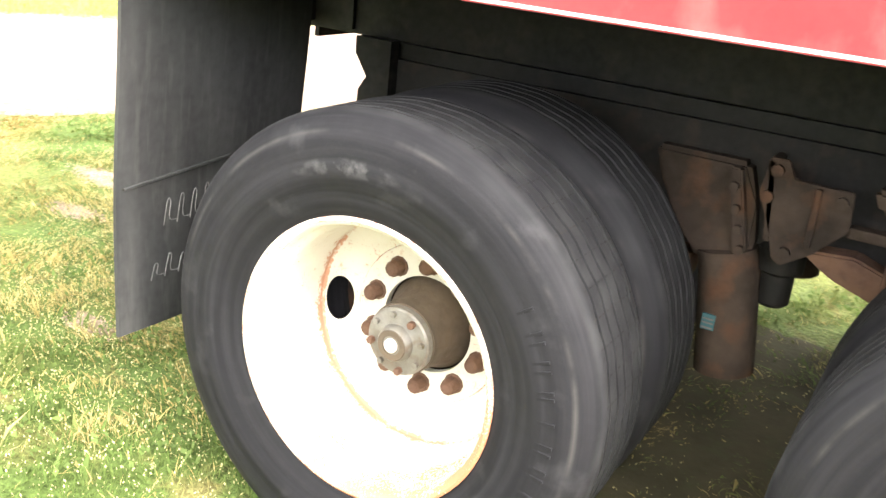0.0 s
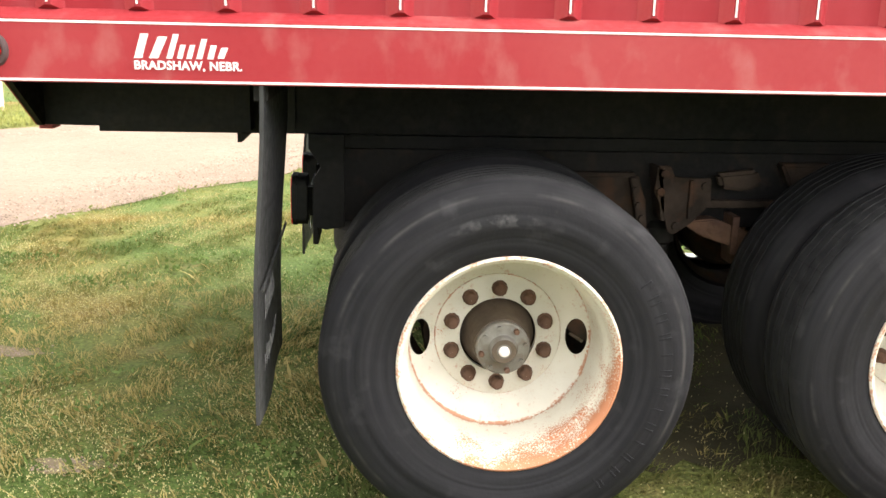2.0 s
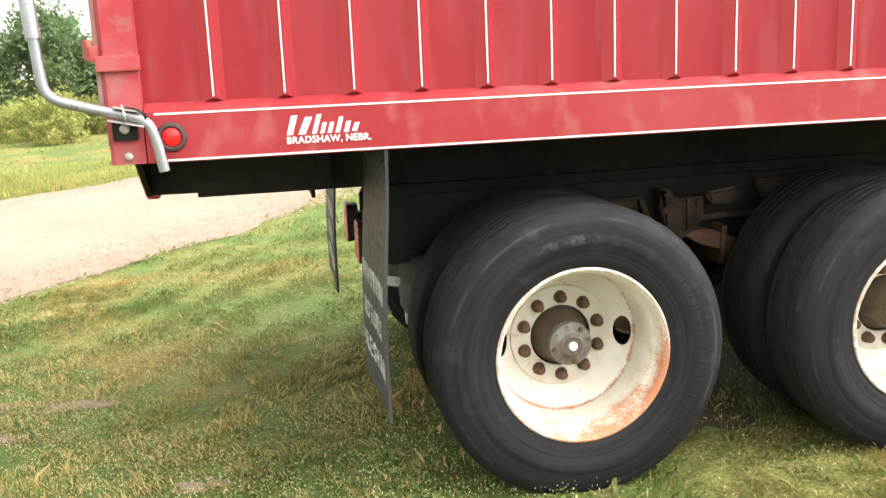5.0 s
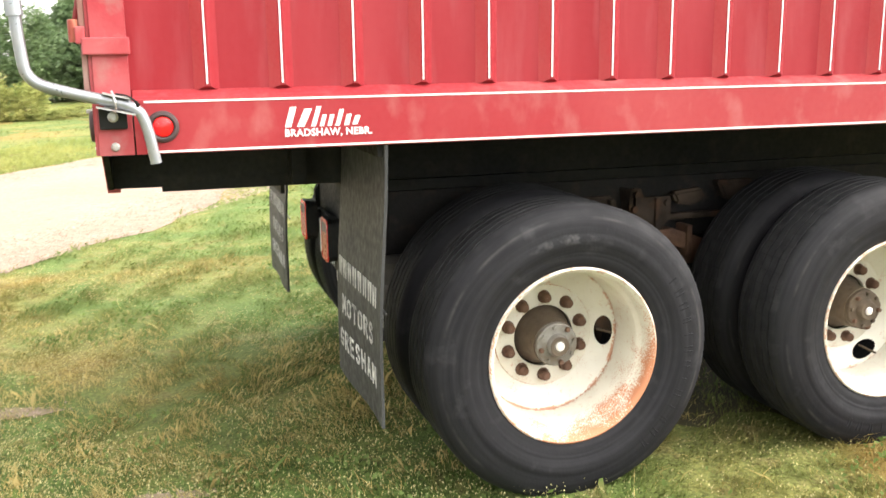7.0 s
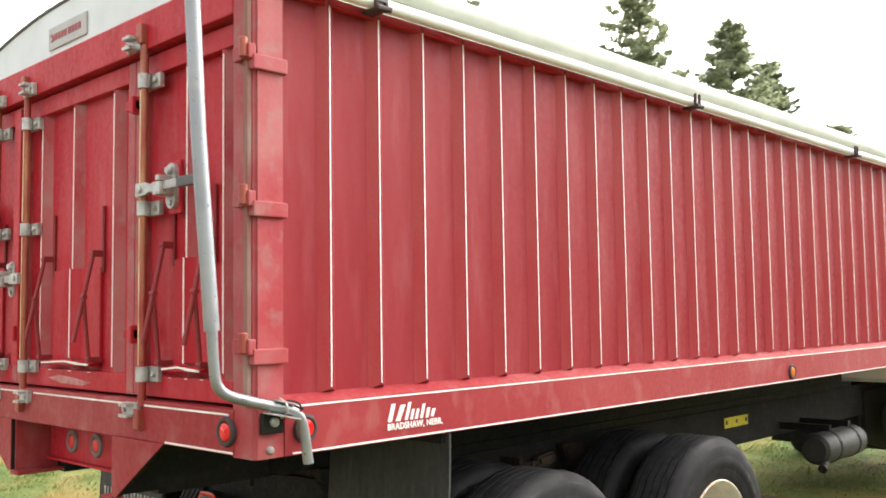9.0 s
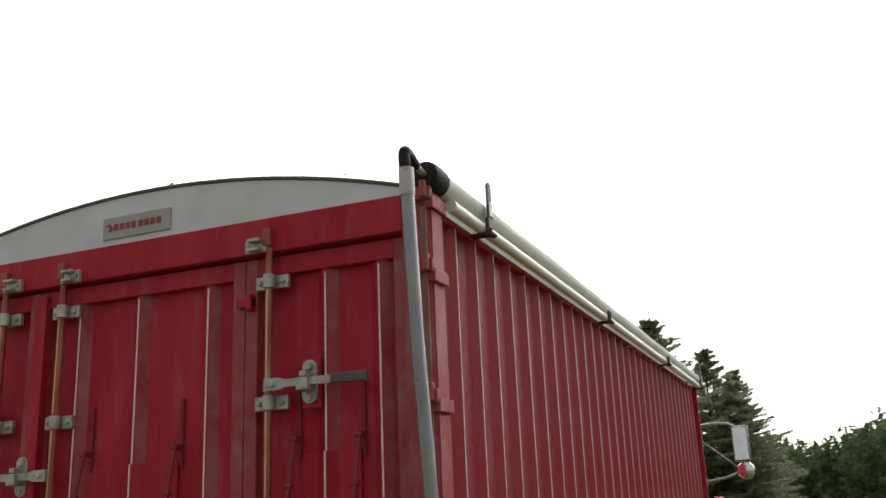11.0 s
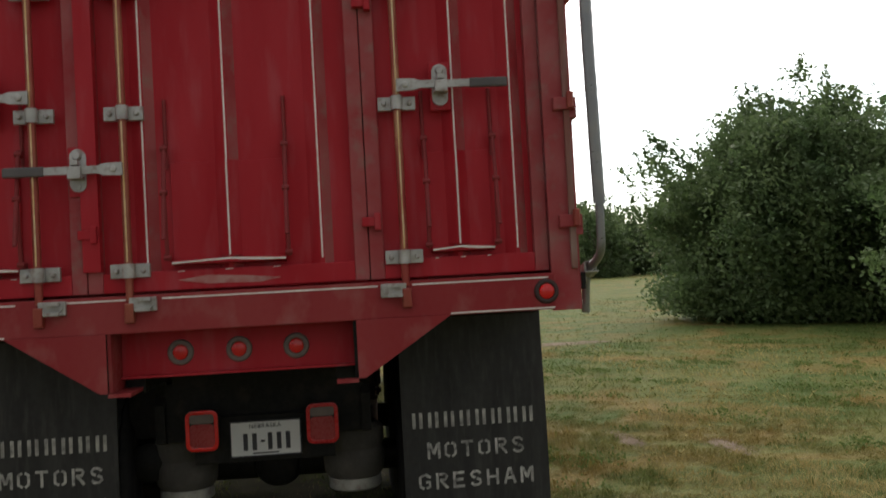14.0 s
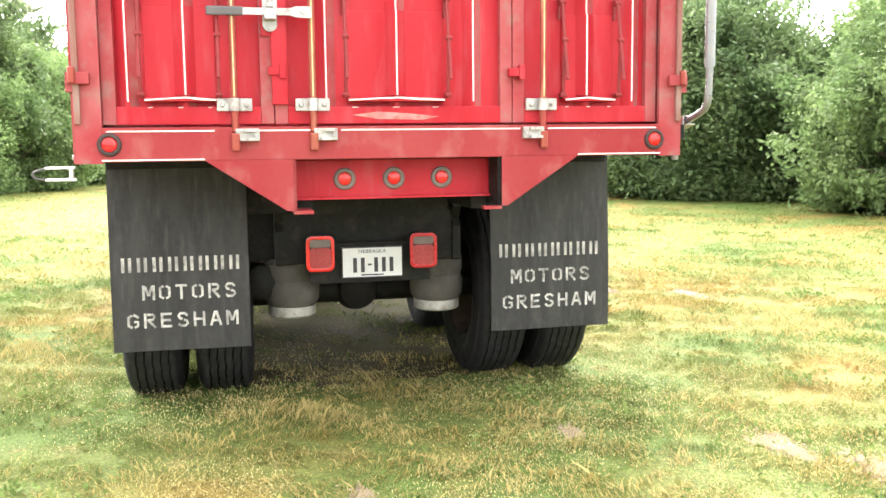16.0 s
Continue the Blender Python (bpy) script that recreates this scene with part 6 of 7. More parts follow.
def grass_blades(n, x0, x1, y0, y1, h0, h1, rs, width):
    x, y = rs.uniform(x0, x1, n), rs.uniform(y0, y1, n)
    d, s = road_offset(x, y)
    wob = 0.28 * np.sin(s * 0.45 + 0.4) + 0.14 * np.sin(s * 1.3 + 0.84) + 0.07 * np.sin(s * 4.1 + 0.4)
    wob2 = 0.28 * np.sin(s * 0.45 + 2.0) + 0.14 * np.sin(s * 1.3 + 4.2) + 0.07 * np.sin(s * 4.1 + 2.0)
    patch = np.sin(x * 1.7 + 1.3 * np.sin(y * 0.9)) * np.sin(y * 1.5 + 1.1 * np.sin(x * 1.1 + 2.0)) + 0.5 * np.sin(x * 4.3 + y * 3.1)
    keep = ((d > ROAD_NEAR + wob - 0.12 * rs.random(n)) | (d < ROAD_FAR + wob2 + 0.12 * rs.random(n))) & (patch > -1.6 + 0.5 * rs.random(n))
    # the dense turf thins out towards its borders
    keep &= np.minimum(np.minimum(x - x0, x1 - x), np.minimum(y - y0, y1 - y)) > 2.2 * rs.random(n) - 0.2
    # sparse under the truck
    keep &= ~((x > 1.2 + 0.25 * np.sin(y * 5)) & (y > 0.30 + 0.12 * np.sin(x * 4)) & (y < 2.15 + 0.12 * np.sin(x * 3)) & (rs.random(n) < 0.55))
    for bx, by, ba, bb in BARE_SPOTS:
        lobes = 1 + 0.45 * np.sin(x * 23 + by * 9) * np.sin(y * 31 + bx * 7)
        keep &= ((((x - bx) / ba) ** 2 + ((y - by) / bb) ** 2) * lobes > 1.1 * rs.random(n) ** 1.3) | (rs.random(n) < 0.36)
    x, y, patch = x[keep], y[keep], patch[keep]
    # chance that a blade has dried: worn ground under the truck and scorched patches beside it
    dry = np.full(len(x), 0.05 if width < 0.006 else 0.01)
    for px, py, pa, pb, amount in DRY_PATCHES:
        q = ((x - px) / pa) ** 2 + ((y - py) / pb) ** 2
        q = q * (1 + 0.5 * np.sin(x * 6.1 + py) * np.sin(y * 7.3 + px) + 0.25 * np.sin(x * 17 - y * 13))
        dry = np.maximum(dry, amount * np.clip(1.5 - q, 0, 1))
    dried = (rs.random(len(x)) < dry).astype(np.int32)
    n = len(x)
    tuft = np.sin(x * 21 + 2.2 * np.sin(y * 9 + x * 4)) * np.sin(y * 18 + 2.0 * np.sin(x * 11 - y * 3)) + 0.6 * np.sin(x * 9.5 - y * 7.3 + 2 * np.sin(x * 3.3))
    h = rs.uniform(h0, h1, n) * (0.80 + 0.25 * np.clip(patch, -1, 1)) * (0.78 + 0.85 * np.clip(tuft, -0.75, 1.2))
    ang, lean = 2.5 * np.sin(x * 2.1 + np.sin(y * 3.0)) + 2.0 * np.sin(y * 2.7) + rs.normal(0, 1.1, n), rs.uniform(0.4, 1.9, n) * h
    w = width * rs.uniform(0.6, 1.3, n)
    base = np.stack([x, y, np.full(n, -0.004)], 1)
    side = np.stack([-np.sin(ang), np.cos(ang), np.zeros(n)], 1) * w[:, None]
    fwd = np.stack([np.cos(ang), np.sin(ang), np.zeros(n)], 1) * lean[:, None]
    mid = base + fwd * 0.35 + np.array([0, 0, 1.0]) * (h * 0.62)[:, None]
    tip = base + fwd + np.array([0, 0, 1.0]) * h[:, None]
    v = np.stack([base - side * 0.5, mid - side * 0.4, tip, mid + side * 0.4, ], 1).reshape(-1, 3)
    return v, np.arange(4 * n).reshape(n, 4), dried


rs = np.random.RandomState(11)
zones = [(700000, -4.4, 6.0, -4.0, 5.8, 0.012, 0.044, 0.0040), (330000, -4.5, 13.0, -9.0, 13.0, 0.018, 0.050, 0.009), (80000, -10.0, 32.0, -13.0, 26.0, 0.03, 0.07, 0.022)]
vs, fs, ds, o = [], [], [], 0
for n, x0, x1, y0, y1, h0, h1, wd in zones:
    v, f, dried = grass_blades(n, x0, x1, y0, y1, h0, h1, rs, wd)
    vs.append(v)
    fs.append(f + o)
    ds.append(dried)
    o += len(v)
turf = raw_mesh("grass", np.concatenate(vs), np.concatenate(fs), GRASS)
turf.materials.append(DRY_BLADE)
turf.polygons.foreach_set("material_index", np.concatenate(ds))
tagged(new("grass", turf), "short uneven green and yellow lawn grass", "grass", kind="stuff")
# pale seed heads standing over the turf, in drifts
n = 100000
x, y = rs.normal(-0.4, 1.7, n), rs.normal(1.0, 1.7, n)
drift = np.sin(x * 2.3 + 1.7 * np.sin(y * 1.6)) * np.sin(y * 2.9 + 1.2 * np.sin(x * 1.9)) + 0.5 * np.sin(x * 6.1 + y * 4.7)
keep = (road_offset(x, y)[0] > ROAD_NEAR + 0.4) & (drift > 1.0 * rs.random(n) - 0.45) & ~((x > 1.3) & (y > 0.35) & (y < 2.1) & (rs.random(n) < 0.6))
pts = np.stack([x, y, rs.uniform(0.02, 0.065, n)], 1)[keep]
v, f = cards(pts, 0.0078, rs, np.array([0, 0, 1.0]), 1.8)
tagged(new("seed_heads", raw_mesh("seed_heads", v, f, DRY)), "tiny pale seed heads over the lawn", "grass", kind="stuff")


# low broad-leaved weeds matted into the lawn
CLOVER = mat("low_lawn_weeds", (0.135, 0.205, 0.056), (0.19, 0.255, 0.076), 1.5, 0.7, bump=0.0, spec=0.2, random_tint=0.35, translucent=0.35)
wc = np.random.RandomState(37)
m = 5200
cx, cy = wc.uniform(-4.0, 11.0, m), wc.uniform(-7.0, 8.0, m)
field = np.sin(cx * 1.9 + 1.5 * np.sin(cy * 1.2)) * np.sin(cy * 2.2 + np.sin(cx * 1.4)) + 0.6 * np.sin(cx * 5.2 - cy * 4.1)
ok = (road_offset(cx, cy)[0] > ROAD_NEAR + 0.45) & (field > 0.25 + 0.5 * wc.random_sample(m)) & ~((cx > 0.9) & (cy > 0.1) & (cy < 2.3))
cx, cy = cx[ok], cy[ok]
per = 34
rad = wc.uniform(0.03, 0.13, len(cx))
pts = np.stack([np.repeat(cx, per) + wc.normal(size=len(cx) * per) * np.repeat(rad, per), np.repeat(cy, per) + wc.normal(size=len(cx) * per) * np.repeat(rad, per) * 0.7, wc.uniform(0.008, 0.042, len(cx) * per)], 1)
v, f = cards(pts, 0.026, wc, np.array([0.0, 0.0, 0.25]), 1.8)
tagged(new("lawn_weeds", raw_mesh("lawn_weeds", v, f, CLOVER)), "low green weeds matted into the lawn", "weeds", kind="stuff")


# ---- trees and bushes ----
def leafy(name, height, radius, leaves, leaf, material, seed, base=0.12, label="", category="bush", trunk_r=0.08, lumps=26, group="", shoots=0, skirt=0, twigs=0):
    """A trunk with limbs and a crown of leaves gathered in uneven clumps along the twigs."""
    r = np.random.RandomState(seed)
    bm = bmesh.new()
    tips = []
    tube(bm, [(0, 0, -0.1), (0.04, 0.02, height * 0.25), (0.0, 0.05, height * 0.55), (0.05, 0.0, height * 0.8)], trunk_r, 8, trunk_r * 0.25)
    for k in range(lumps):
        a = 2 * math.pi * (k * 0.381966) + r.uniform(-0.4, 0.4)
        t = (k + 0.5) / lumps
        z0 = height * (0.06 + 0.5 * t * r.uniform(0.6, 1.0))
        z1 = height * (base + (0.97 - base) * t ** 0.85) * r.uniform(0.88, 1.08)
        prof = min(1.0, 0.82 + 1.3 * t) * math.sqrt(max(0.02, 1 - (max(0.0, t - 0.30) / 0.72) ** 2))
        rad = radius * prof * r.uniform(0.55, 1.05)
        p1 = Vector((rad * math.cos(a), rad * math.sin(a), z1))
        p0 = Vector((0, 0, z0))
        mid = (p0 + p1) / 2 + Vector((0, 0, 0.06 * height))
        tube(bm, [p0, mid, p1], trunk_r * 0.35, 5, trunk_r * 0.08)
        tips.append((p1, mid))
    cs = []
    per = leaves // (lumps * 12)
    for p1, mid in tips:
        for j in range(12):
            f = r.uniform(0.25, 1.08)
            c = np.array(mid + (p1 - mid) * f) + r.normal(size=3) * radius * 0.10
            spread = radius * r.uniform(0.045, 0.115)
            cs.append(c + np.clip(r.normal(size=(per, 3)), -1.9, 1.9) * spread * np.array([1, 1, 0.75]))
            # a sprig standing out of the outline
            if r.random_sample() < 0.5:
                d = np.array(p1) - np.array([0, 0, height * 0.35])
                d = d / np.linalg.norm(d) + np.array([0, 0, 0.5])
                t = r.uniform(0, 1, size=(per // 3, 1))
                cs.append(c + d * t * radius * 0.11 + r.normal(size=(per // 3, 3)) * 0.05)
    # leafy shoots that stand up out of the crown
    for p1, mid in tips:
        for j in range(shoots if p1.z > 0.30 * height else 0):
            root = np.array(mid + (p1 - mid) * r.uniform(0.75, 1.1)) + r.normal(size=3) * radius * 0.09
            out = np.array([root[0], root[1], 0.0]) / (radius + 0.01)
            d = np.array([0, 0, 1.0]) + out * r.uniform(0.1, 0.7) + r.normal(size=3) * 0.16
            ln = radius * r.uniform(0.06, 0.17)
            k = int(ln / leaf * 7) + 6
            t = np.linspace(0, 1, k)[:, None] ** 0.9
            cs.append(root + d * t * ln + r.normal(size=(k, 3)) * leaf * (0.50 - 0.36 * t))
    # low boughs that hide the ground
    for k in range(skirt):
        a = 2 * math.pi * (k + r.uniform(-0.4, 0.4)) / skirt
        rad = radius * r.uniform(0.45, 0.74)
        c = np.array([rad * math.cos(a), rad * math.sin(a), height * r.uniform(0.02, 0.16)])
        cs.append(c + np.clip(r.normal(size=(per * 7, 3)), -1.9, 1.9) * radius * np.array([0.13, 0.13, 0.06]))
    for k in range(twigs):
        p1 = tips[-1 - k % (len(tips) // 2)][0]
        d = Vector((r.uniform(-0.35, 0.35), r.uniform(-0.35, 0.35), 1.0))
        tube(bm, [p1 - d * 0.1 * height, p1 + d * height * r.uniform(0.06, 0.22)], 0.05, 4, 0.02)
    cs = np.concatenate(cs)
    cs = cs[cs[:, 2] > 0.03]
    v, f = cards(cs, leaf, r)
    thing = tagged(new(name), label, category, group)
    part("trunk", bm, BARK, thing, smooth=True)
    crown = new("crown", raw_mesh("crown", v, f, material))
    crown.parent = thing
    return thing


def spruce(name, height, radius, limbs, seed, label, gaps=0.25, lean=0.0, needles=None, group="spruces of the windbreak"):
    """A conifer: a straight stem, limbs in loose tiers, and needle clumps along the twigs of each limb."""
    r = np.random.RandomState(seed)
    bm = bmesh.new()
    tube(bm, [(0, 0, -0.1), (0, 0, height * 0.5), (0.05, 0, height)], height * 0.016, 8, 0.02)
    cs = []
    for k in range(limbs):
        t = ((k + 0.5) / limbs) ** 0.85
        z = height * (0.05 + 0.93 * t) + r.uniform(-0.15, 0.15)
        a = k * 2.399963 + r.uniform(-0.5, 0.5)
        ln = radius * (1.01 - t) ** 0.80 * r.uniform(0.4, 1.3) * (1 + lean * math.cos(a)) + 0.10
        if r.random_sample() < gaps and 0.1 < t < 0.93:
            continue
        d = np.array([math.cos(a), math.sin(a), r.uniform(-0.10, 0.18) + 0.30 * t])
        side = np.array([-math.sin(a), math.cos(a), 0.0])
        tip = d * ln + np.array([0, 0, z + 0.10 * ln])
        tube(bm, [(0, 0, z), tuple(d * ln * 0.6 + np.array([0, 0, z])), tuple(tip)], 0.035 * (1.15 - t), 4, 0.006)
        n = max(5, int(6.5 * ln))
        for j in range(n):
            u = 0.22 + 0.80 * (j + r.uniform(0.0, 1.0)) / n
            w = 0.30 * ln * math.sqrt(max(0.0, u * (1.08 - u)))
            o = w * r.uniform(-1.1, 1.1)
            c = np.array([0, 0, z]) + d * ln * u + side * o + np.array([0, 0, 0.10 * ln * u * u - 0.10 * abs(o)])
            m = int(r.uniform(36, 66))
            # each clump is a short spray that points outward and a little up
            q = r.uniform(0, 1, (m, 1))
            dirn = d * 0.8 + side * np.sign(o) * 0.5 + np.array([0, 0, 0.25])
            cs.append(c + dirn * q * (0.20 + 0.24 * (1 - t)) + r.normal(size=(m, 3)) * np.array([0.10, 0.10, 0.07]) * (1.25 - q))
    cs.append(np.array([0.05, 0, height]) + r.normal(size=(40, 3)) * np.array([0.04, 0.04, 0.28]))
    v, f = cards(np.concatenate(cs), 0.17, r, np.array([0, 0, 0.2]), 3.0)
    thing = tagged(new(name), label, "tree", group)
    part("trunk", bm, BARK, thing, smooth=True)
    crown = new("crown", raw_mesh("crown", v, f, needles or NEEDLE))
    crown.parent = thing
    return thing


def at(x, y, turn=0.0, s=1.0, sz=None):
    return Matrix.LocRotScale((x, y, 0), Euler((0, 0, radians(turn))), (s, s, sz or s))


big = leafy("bush", 4.7, 3.15, 120000, 0.112, LEAF, 3, 0.04, "large dense green broadleaf bush on the lawn", lumps=64, shoots=9, skirt=26)
big.matrix_basis = at(15.8, -8.6, 0, 1.05, 0.95)
second = leafy("bush", 3.5, 2.1, 60000, 0.100, LEAF_LIGHT, 8, 0.04, "rounded light green bush beside the lawn", lumps=44, group="light green bushes", shoots=5, skirt=16)
second.matrix_basis = at(9.9, -9.5)
for x, y, turn, s in ((12.6, -11.9, 70, 1.25), (7.6, -12.4, 120, 1.3), (22.8, 9.4, 30, 1.1), (25.8, 8.0, 160, 1.15), (29.8, 6.9, 250, 1.2), (20.6, 10.6, 300, 1.0)):
    copy_thing(second, at(x, y, turn, s))
tree = leafy("tree", 7.5, 3.2, 20000, 0.19, LEAF, 17, 0.16, "tall leafy green tree in the windbreak", "tree", 0.14, 40, group="leafy trees of the windbreak", shoots=3)
tree.matrix_basis = at(24.5, 9.5, 0, 0.86)
for x, y, turn, s in ((29.0, 10.5, 80, 0.9), (20.5, 12.0, 200, 0.7), (34.0, 9.0, 300, 0.9), (27, 16, 20, 1.0)):
    copy_thing(tree, at(x, y, turn, s))
fir = spruce("spruce_tree", 13.0, 3.6, 210, 5, "tall dark green spruce in the windbreak", 0.12)
fir.matrix_basis = at(30.6, 13.5, 0, 1.1, 0.95)
for x, y, turn, s in ((34.7, 13.9, 110, 0.95), (38.2, 12.3, 200, 0.76), (49, 7.4, 260, 0.9), (54, 5.2, 20, 0.8), (60, 4.2, 75, 0.75), (51.5, 3.6, 165, 0.62), (43.0, 8.2, 210, 0.55)):
    copy_thing(fir, at(x, y, turn, s * 1.2 if x > 40 else s, s))
open_fir = spruce("spruce_tree", 11.6, 3.4, 150, 15, "tall open spruce with wind-swept limbs", 0.34, 0.35)
open_fir.matrix_basis = at(21.9, 12.0, 130, 1.0, 0.985)
for x, y, turn, s in ((21, 18, 40, 1.05), (46.6, 16.6, 190, 0.97), (48.0, 15.3, 40, 0.87), (50.0, 14.2, 120, 0.88), (53.0, 13.4, 300, 0.87), (45.0, 18.6, 250, 0.84)):
    copy_thing(open_fir, at(x, y, turn, s * 1.5 if x > 40 else s, s))
# bushes and weeds across the drive
hedge = leafy("bush", 4.4, 3.0, 13000, 0.21, LEAF, 41, 0.04, "green bush in the row beyond the drive", lumps=40, group="bushes beyond the drive")
hedge.matrix_basis = at(-7.0, 33, 10, 0.85)
for x, y, turn, s in ((-3.8, 33.5, 100, 0.8), (-11, 32, 300, 0.95), (-15, 30, 45, 1.05), (10, 36, 60, 0.95)):
    copy_thing(hedge, at(x, y, turn, s))
cedar = spruce("cedar_tree", 3.6, 2.1, 260, 27, "dark green conical cedar beyond the drive", 0.05, 0.0, LEAF, "cedars beyond the drive")
cedar.matrix_basis = at(3.2, 32.2, 0, 1.0, 0.98)
for x, y, turn, s in ((0.3, 33.2, 120, 0.98), (6.2, 34.0, 280, 0.9), (-2.0, 35.5, 330, 1.0)):
    copy_thing(cedar, at(x, y, turn, s * 1.05, s))
weed = leafy("weed_clump", 1.25, 0.95, 4200, 0.085, WEED, 23, 0.02, "tall yellow-green weeds with upright plumes beyond the drive", "weeds", 0.02, 20, group="weed clumps beyond the drive", shoots=3, skirt=8)
weed.matrix_basis = at(-4.2, 19.5, 0, 0.9)
wr = random.Random(9)
for i in range(26):
    wx = -14 + i * 0.75 + wr.uniform(-0.4, 0.4)
    # the tall stand ends short of the cedars; past it only low tufts
    ws = wr.uniform(0.75, 1.15)
    copy_thing(weed, at(wx, 19.5 + 0.18 * i + wr.uniform(-1, 1.5), wr.uniform(0, 360), ws, ws if wx < -2.4 else 0.22 * ws))
# tall grass along the far edge of the drive
tg = np.random.RandomState(19)
n = 34000
s, d = tg.uniform(-3.0, 16.0, n), ROAD_FAR - 0.05 - 2.6 * tg.random_sample(n) ** 1.4
d = d + 0.28 * np.sin(s * 0.45 + 2.0) + 0.14 * np.sin(s * 1.3 + 4.2)
x, y = ROAD_DIR.x * s + ROAD_N.x * d, ROAD_DIR.y * s + ROAD_N.y * d
h = tg.uniform(0.04, 0.17, n) * (0.5 + 0.5 * np.clip((ROAD_FAR - d) / 0.9, 0, 1)) * (0.8 + 0.4 * np.sin(s * 2.3) * np.sin(d * 3.1))
a, w = tg.uniform(0, 2 * np.pi, n), tg.uniform(0.006, 0.016, n)
base = np.stack([x, y, np.full(n, -0.01)], 1)
side = np.stack([-np.sin(a), np.cos(a), np.zeros(n)], 1) * w[:, None]
fwd = np.stack([np.cos(a), np.sin(a), np.zeros(n)], 1) * (h * tg.uniform(0.1, 0.7, n))[:, None]
up = np.array([0, 0, 1.0])
v = np.stack([base - side * 0.5, base + fwd * 0.35 + up * (h * 0.62)[:, None] - side * 0.4, base + fwd + up * h[:, None], base + fwd * 0.35 + up * (h * 0.62)[:, None] + side * 0.4], 1).reshape(-1, 3)
tagged(new("tall_grass", raw_mesh("tall_grass", v, np.arange(4 * n).reshape(n, 4), WEED)), "tall yellow-green grass along the far edge of the drive", "grass", kind="stuff")

# small white shed standing back from the drive
SIDING = mat("white_siding_paint", (0.78, 0.77, 0.73), (0.70, 0.69, 0.66), 2, 0.6, bump=0.1, c=(0.60, 0.58, 0.52), cscale=6, camount=0.3)
TRIM = mat("faded_pink_trim", (0.62, 0.42, 0.38), (0.56, 0.36, 0.32), 5, 0.7, bump=0.1)
ROOF = mat("grey_roof_sheet", (0.20, 0.20, 0.20), (0.26, 0.25, 0.24), 3, 0.6, bump=0.1)
shed = tagged(new("shed"), "small white shed with horizontal siding beyond the drive", "shed")
SL, SD, SH = 3.0, 2.6, 2.42
front = part("front_wall", box(bmesh.new(), 0.05, SL - 0.05, 0.03, 0.09, 0.0, SH), SIDING, shed)
end = part("end_wall", box(bmesh.new(), 0.03, 0.09, 0.09, SD, 0.0, SH), SIDING, shed)
part("back_wall", box(bmesh.new(), 0.09, SL - 0.09, SD - 0.06, SD, 0.0, SH), SIDING, shed)
part("far_wall", box(bmesh.new(), SL - 0.09, SL - 0.03, 0.09, SD, 0.0, SH), SIDING, shed)
fb = prism(bmesh.new(), [(0.030, 0.0), (0.006, 0.004), (0.018, 0.215), (0.030, 0.217)], "x", 0.06, SL - 0.06)
board = part("siding_board", fb, SIDING, front)
eb = prism(bmesh.new(), [(0.030, 0.0), (0.006, 0.004), (0.018, 0.215), (0.030, 0.217)], "y", 0.06, SD - 0.03)
side_board = part("siding_board", eb, SIDING, end)
for k in range(1, 11):
    share("siding_board", board.data, front, Matrix.Translation((0, 0, 0.22 * k)))
    share("siding_board", side_board.data, end, Matrix.Translation((0, 0, 0.22 * k)))
for px in (0.0, SL - 0.06):
    part("corner_trim", box(bmesh.new(), px, px + 0.06, 0.0, 0.06, 0.0, SH, 0.004), TRIM, shed, "faded pink corner trim")
part("roof", prism(bmesh.new(), [(-0.25, SH - 0.06), (SD / 2, SH + 0.75), (SD + 0.25, SH - 0.06), (SD + 0.25, SH), (SD / 2, SH + 0.82), (-0.25, SH)], "x", -0.2, SL + 0.2), ROOF, shed, "grey sheet roof")
shed.matrix_basis = Matrix(((ROAD_DIR.x, -ROAD_N.x, 0, -5.75), (ROAD_DIR.y, -ROAD_N.y, 0, 8.58), (0, 0, 1, 0), (0, 0, 0, 1)))
for x, y, turn, s in ((-13.2, 9.4, 20, 0.75), (-11.4, 12.6, 140, 0.8), (-15.0, 6.6, 230, 0.8)):
    copy_thing(second, at(x, y, turn, s))
shrub = leafy("shrub", 1.25, 0.42, 1900, 0.085, LEAF_LIGHT, 52, 0.02, "small light green shrub at the corner of a shed", "bush", 0.03, 18, shoots=3, skirt=4)
shrub.matrix_basis = at(-5.85, 8.28, 0, 1.2)

# dark car parked beside the shed, side on to the drive
CAR_PAINT = mat("dark_grey_car_paint", (0.028, 0.029, 0.032), (0.020, 0.021, 0.024), 3, 0.3, bump=0.02, c=(0.06, 0.055, 0.05), cscale=4, camount=0.3, spec=0.5)
car = tagged(new("parked_car"), "dark grey car parked on the grass beside a shed", "car")
outline = [(0.02, 0.19), (0.0, 0.62), (0.10, 0.92), (0.75, 1.00), (1.20, 1.40), (1.75, 1.47), (2.55, 1.44), (3.20, 1.02), (4.10, 0.86), (4.24, 0.62), (4.20, 0.19)]
part("body", prism(bmesh.new(), outline, "y", 0.0, 1.72, bevel=0.05), CAR_PAINT, car, smooth=True)
for y0, y1 in ((-0.006, 0.004), (1.716, 1.726)):
    part("side_window", prism(bmesh.new(), [(0.98, 1.02), (1.30, 1.36), (1.78, 1.41), (2.48, 1.38), (2.98, 1.02)], "y", y0, y1), GLASS_DARK, car, "dark side glass")
for x in (-0.06, 4.18):
    part("bumper", box(bmesh.new(), x, x + 0.14, 0.03, 1.69, 0.24, 0.50, 0.03), BLACK, car, "black plastic bumper")
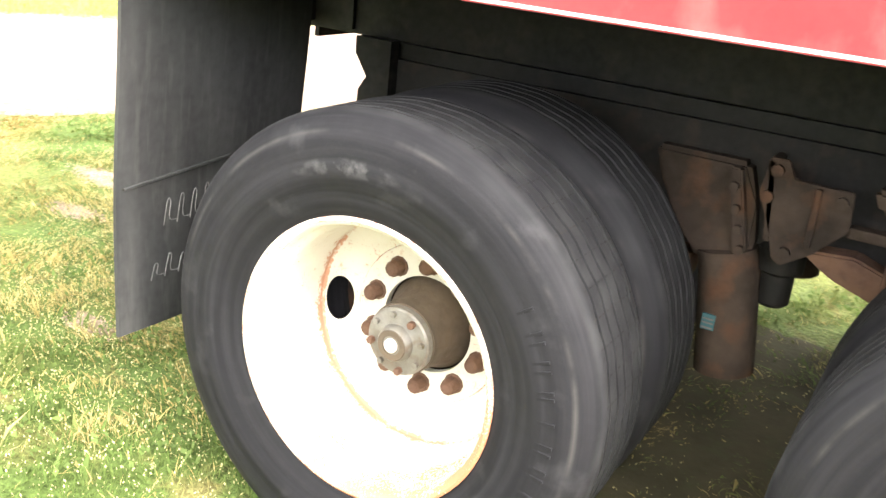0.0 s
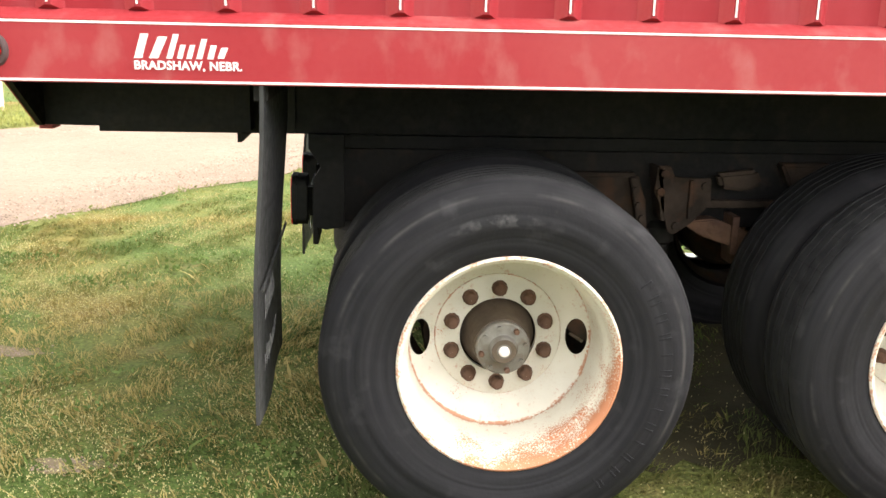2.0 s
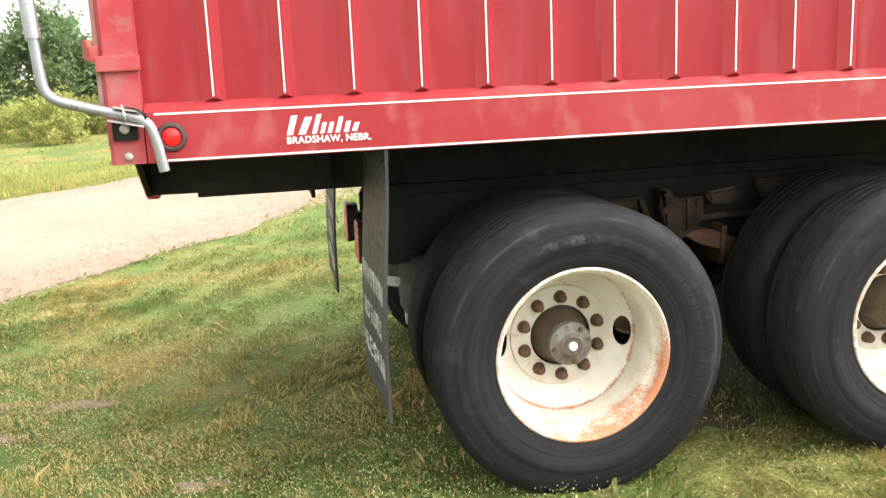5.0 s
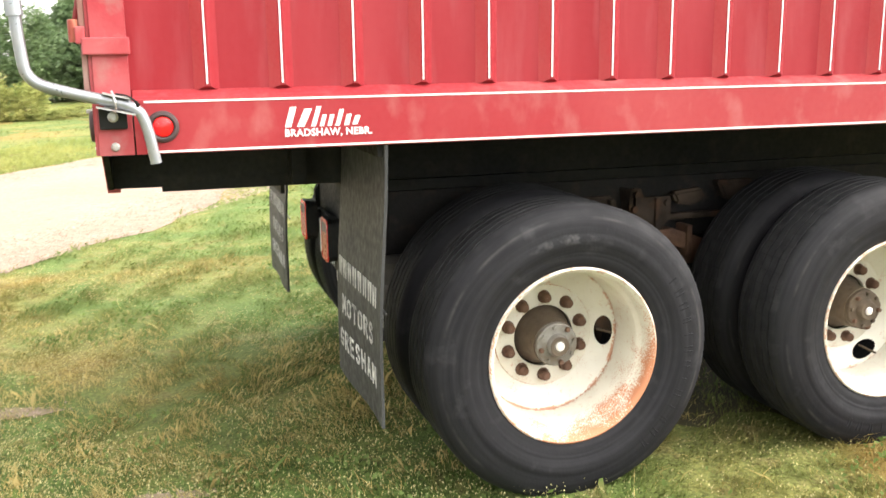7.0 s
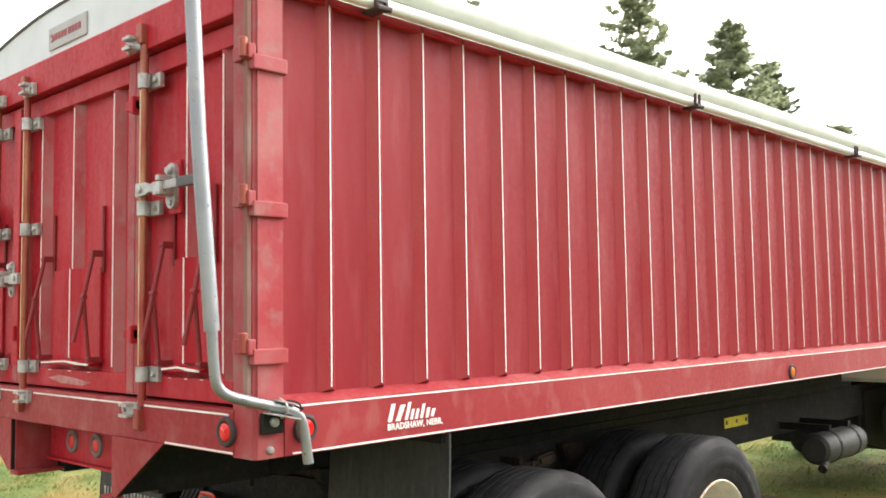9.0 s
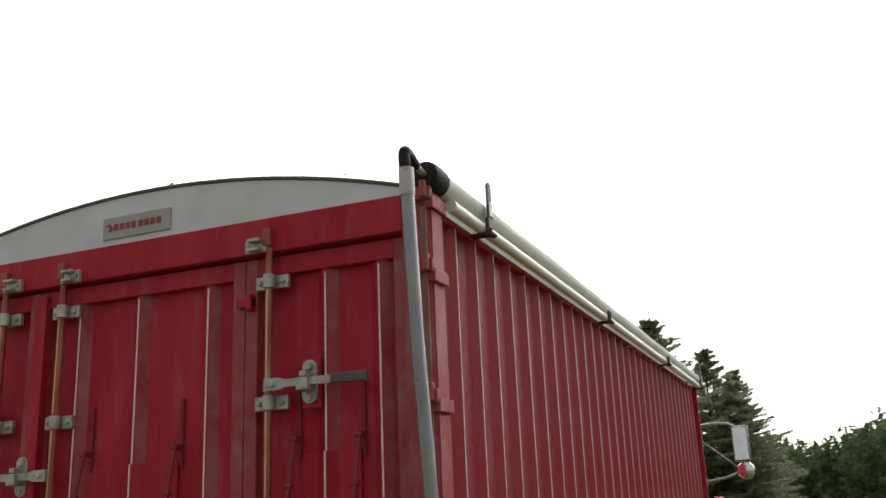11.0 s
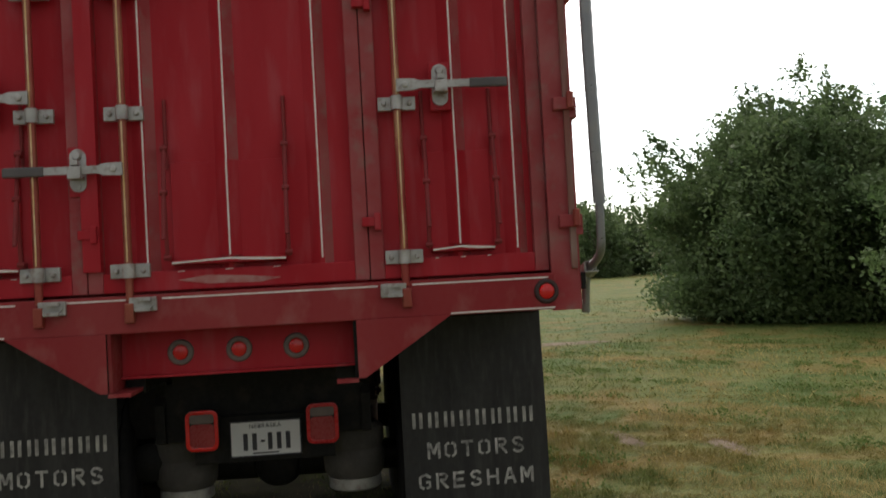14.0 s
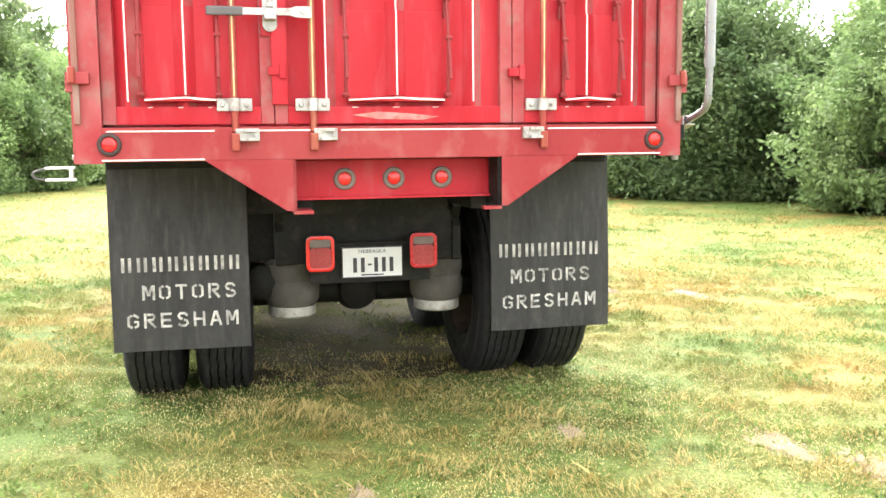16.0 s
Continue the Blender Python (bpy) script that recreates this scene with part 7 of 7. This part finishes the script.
for y in (0.10, 1.44):
    part("lamp", box(bmesh.new(), -0.012, 0.06, y, y + 0.20, 0.66, 0.82, 0.012), LAMP_RED, car, "red rear lamp")
for x in (0.78, 3.42):
    for y, d in ((0.0, 1), (1.72, -1)):
        wheel_bm = solid([(0.21, -0.02 * d), (0.29, -0.035 * d), (0.315, -0.01 * d), (0.315, 0.16 * d), (0.28, 0.18 * d)], 32)
        tyre = part("wheel", wheel_bm, RUBBER, car, "black car tyre", smooth=True)
        tyre.location = (x, y, 0.315)
        part("rim", solid([(0.20, -0.024 * d), (0.19, -0.034 * d), (0.06, -0.030 * d), (0.03, -0.038 * d)], 24), HUB, tyre, "dull wheel cover", smooth=True)
car.matrix_basis = Matrix(((-ROAD_DIR.x, -ROAD_N.x, 0, -6.50), (-ROAD_DIR.y, -ROAD_N.y, 0, 8.30), (0, 0, 1, 0), (0, 0, 0, 1)))

# far windbreak on the horizon, and the low hill behind it
far = leafy("far_tree", 6.0, 4.0, 7000, 0.36, LEAF, 31, 0.04, "distant dark green tree on the horizon", "tree", 0.15, 30, group="trees on the horizon", shoots=3, skirt=14)
far.matrix_basis = at(95, -26)
bare = leafy("far_tree", 6.4, 3.0, 3600, 0.34, LEAF, 33, 0.05, "distant tree with bare dead twigs on the horizon", "tree", 0.14, 24, group="trees on the horizon", shoots=2, skirt=10, twigs=22)
bare.matrix_basis = at(84, -20)
for i in range(46):
    copy_thing(bare if i % 4 == 1 else far, at(70 + wr.uniform(-4, 14) + 0.7 * i, -58 + 2.3 * i + wr.uniform(-1.2, 1.2), wr.uniform(0, 360), 1.25 if i % 9 == 4 else wr.uniform(0.76, 1.12)))
HILL = mat("dry_hill_pasture", (0.20, 0.20, 0.11), (0.27, 0.25, 0.14), 0.03, 0.9, bump=0.0, c=(0.12, 0.14, 0.07), cscale=0.12, camount=0.7, spec=0.05)
bm = bmesh.new()
rows = []
for i in range(61):
    a = radians(-50 + 1.6 * i)
    top = 15.0 + 3.0 * math.sin(0.11 * i + 0.6) + 0.9 * math.sin(0.53 * i) - 9.0 * max(0.0, (abs(i - 27) - 18) / 15) ** 1.5
    rows.append([bm.verts.new((d * math.cos(a), d * math.sin(a), z)) for d, z in ((250, -0.5), (285, max(0.2, top * 0.45)), (325, max(0.3, top * 0.92)), (350, max(0.3, top)), (420, -0.5))])
for p, q in zip(rows, rows[1:]):
    for j in range(4):
        bm.faces.new((p[j], p[j + 1], q[j + 1], q[j]))
tagged(link_mesh("hill", bm, HILL, True), "low dry pasture hill on the horizon", "hill", kind="structure")
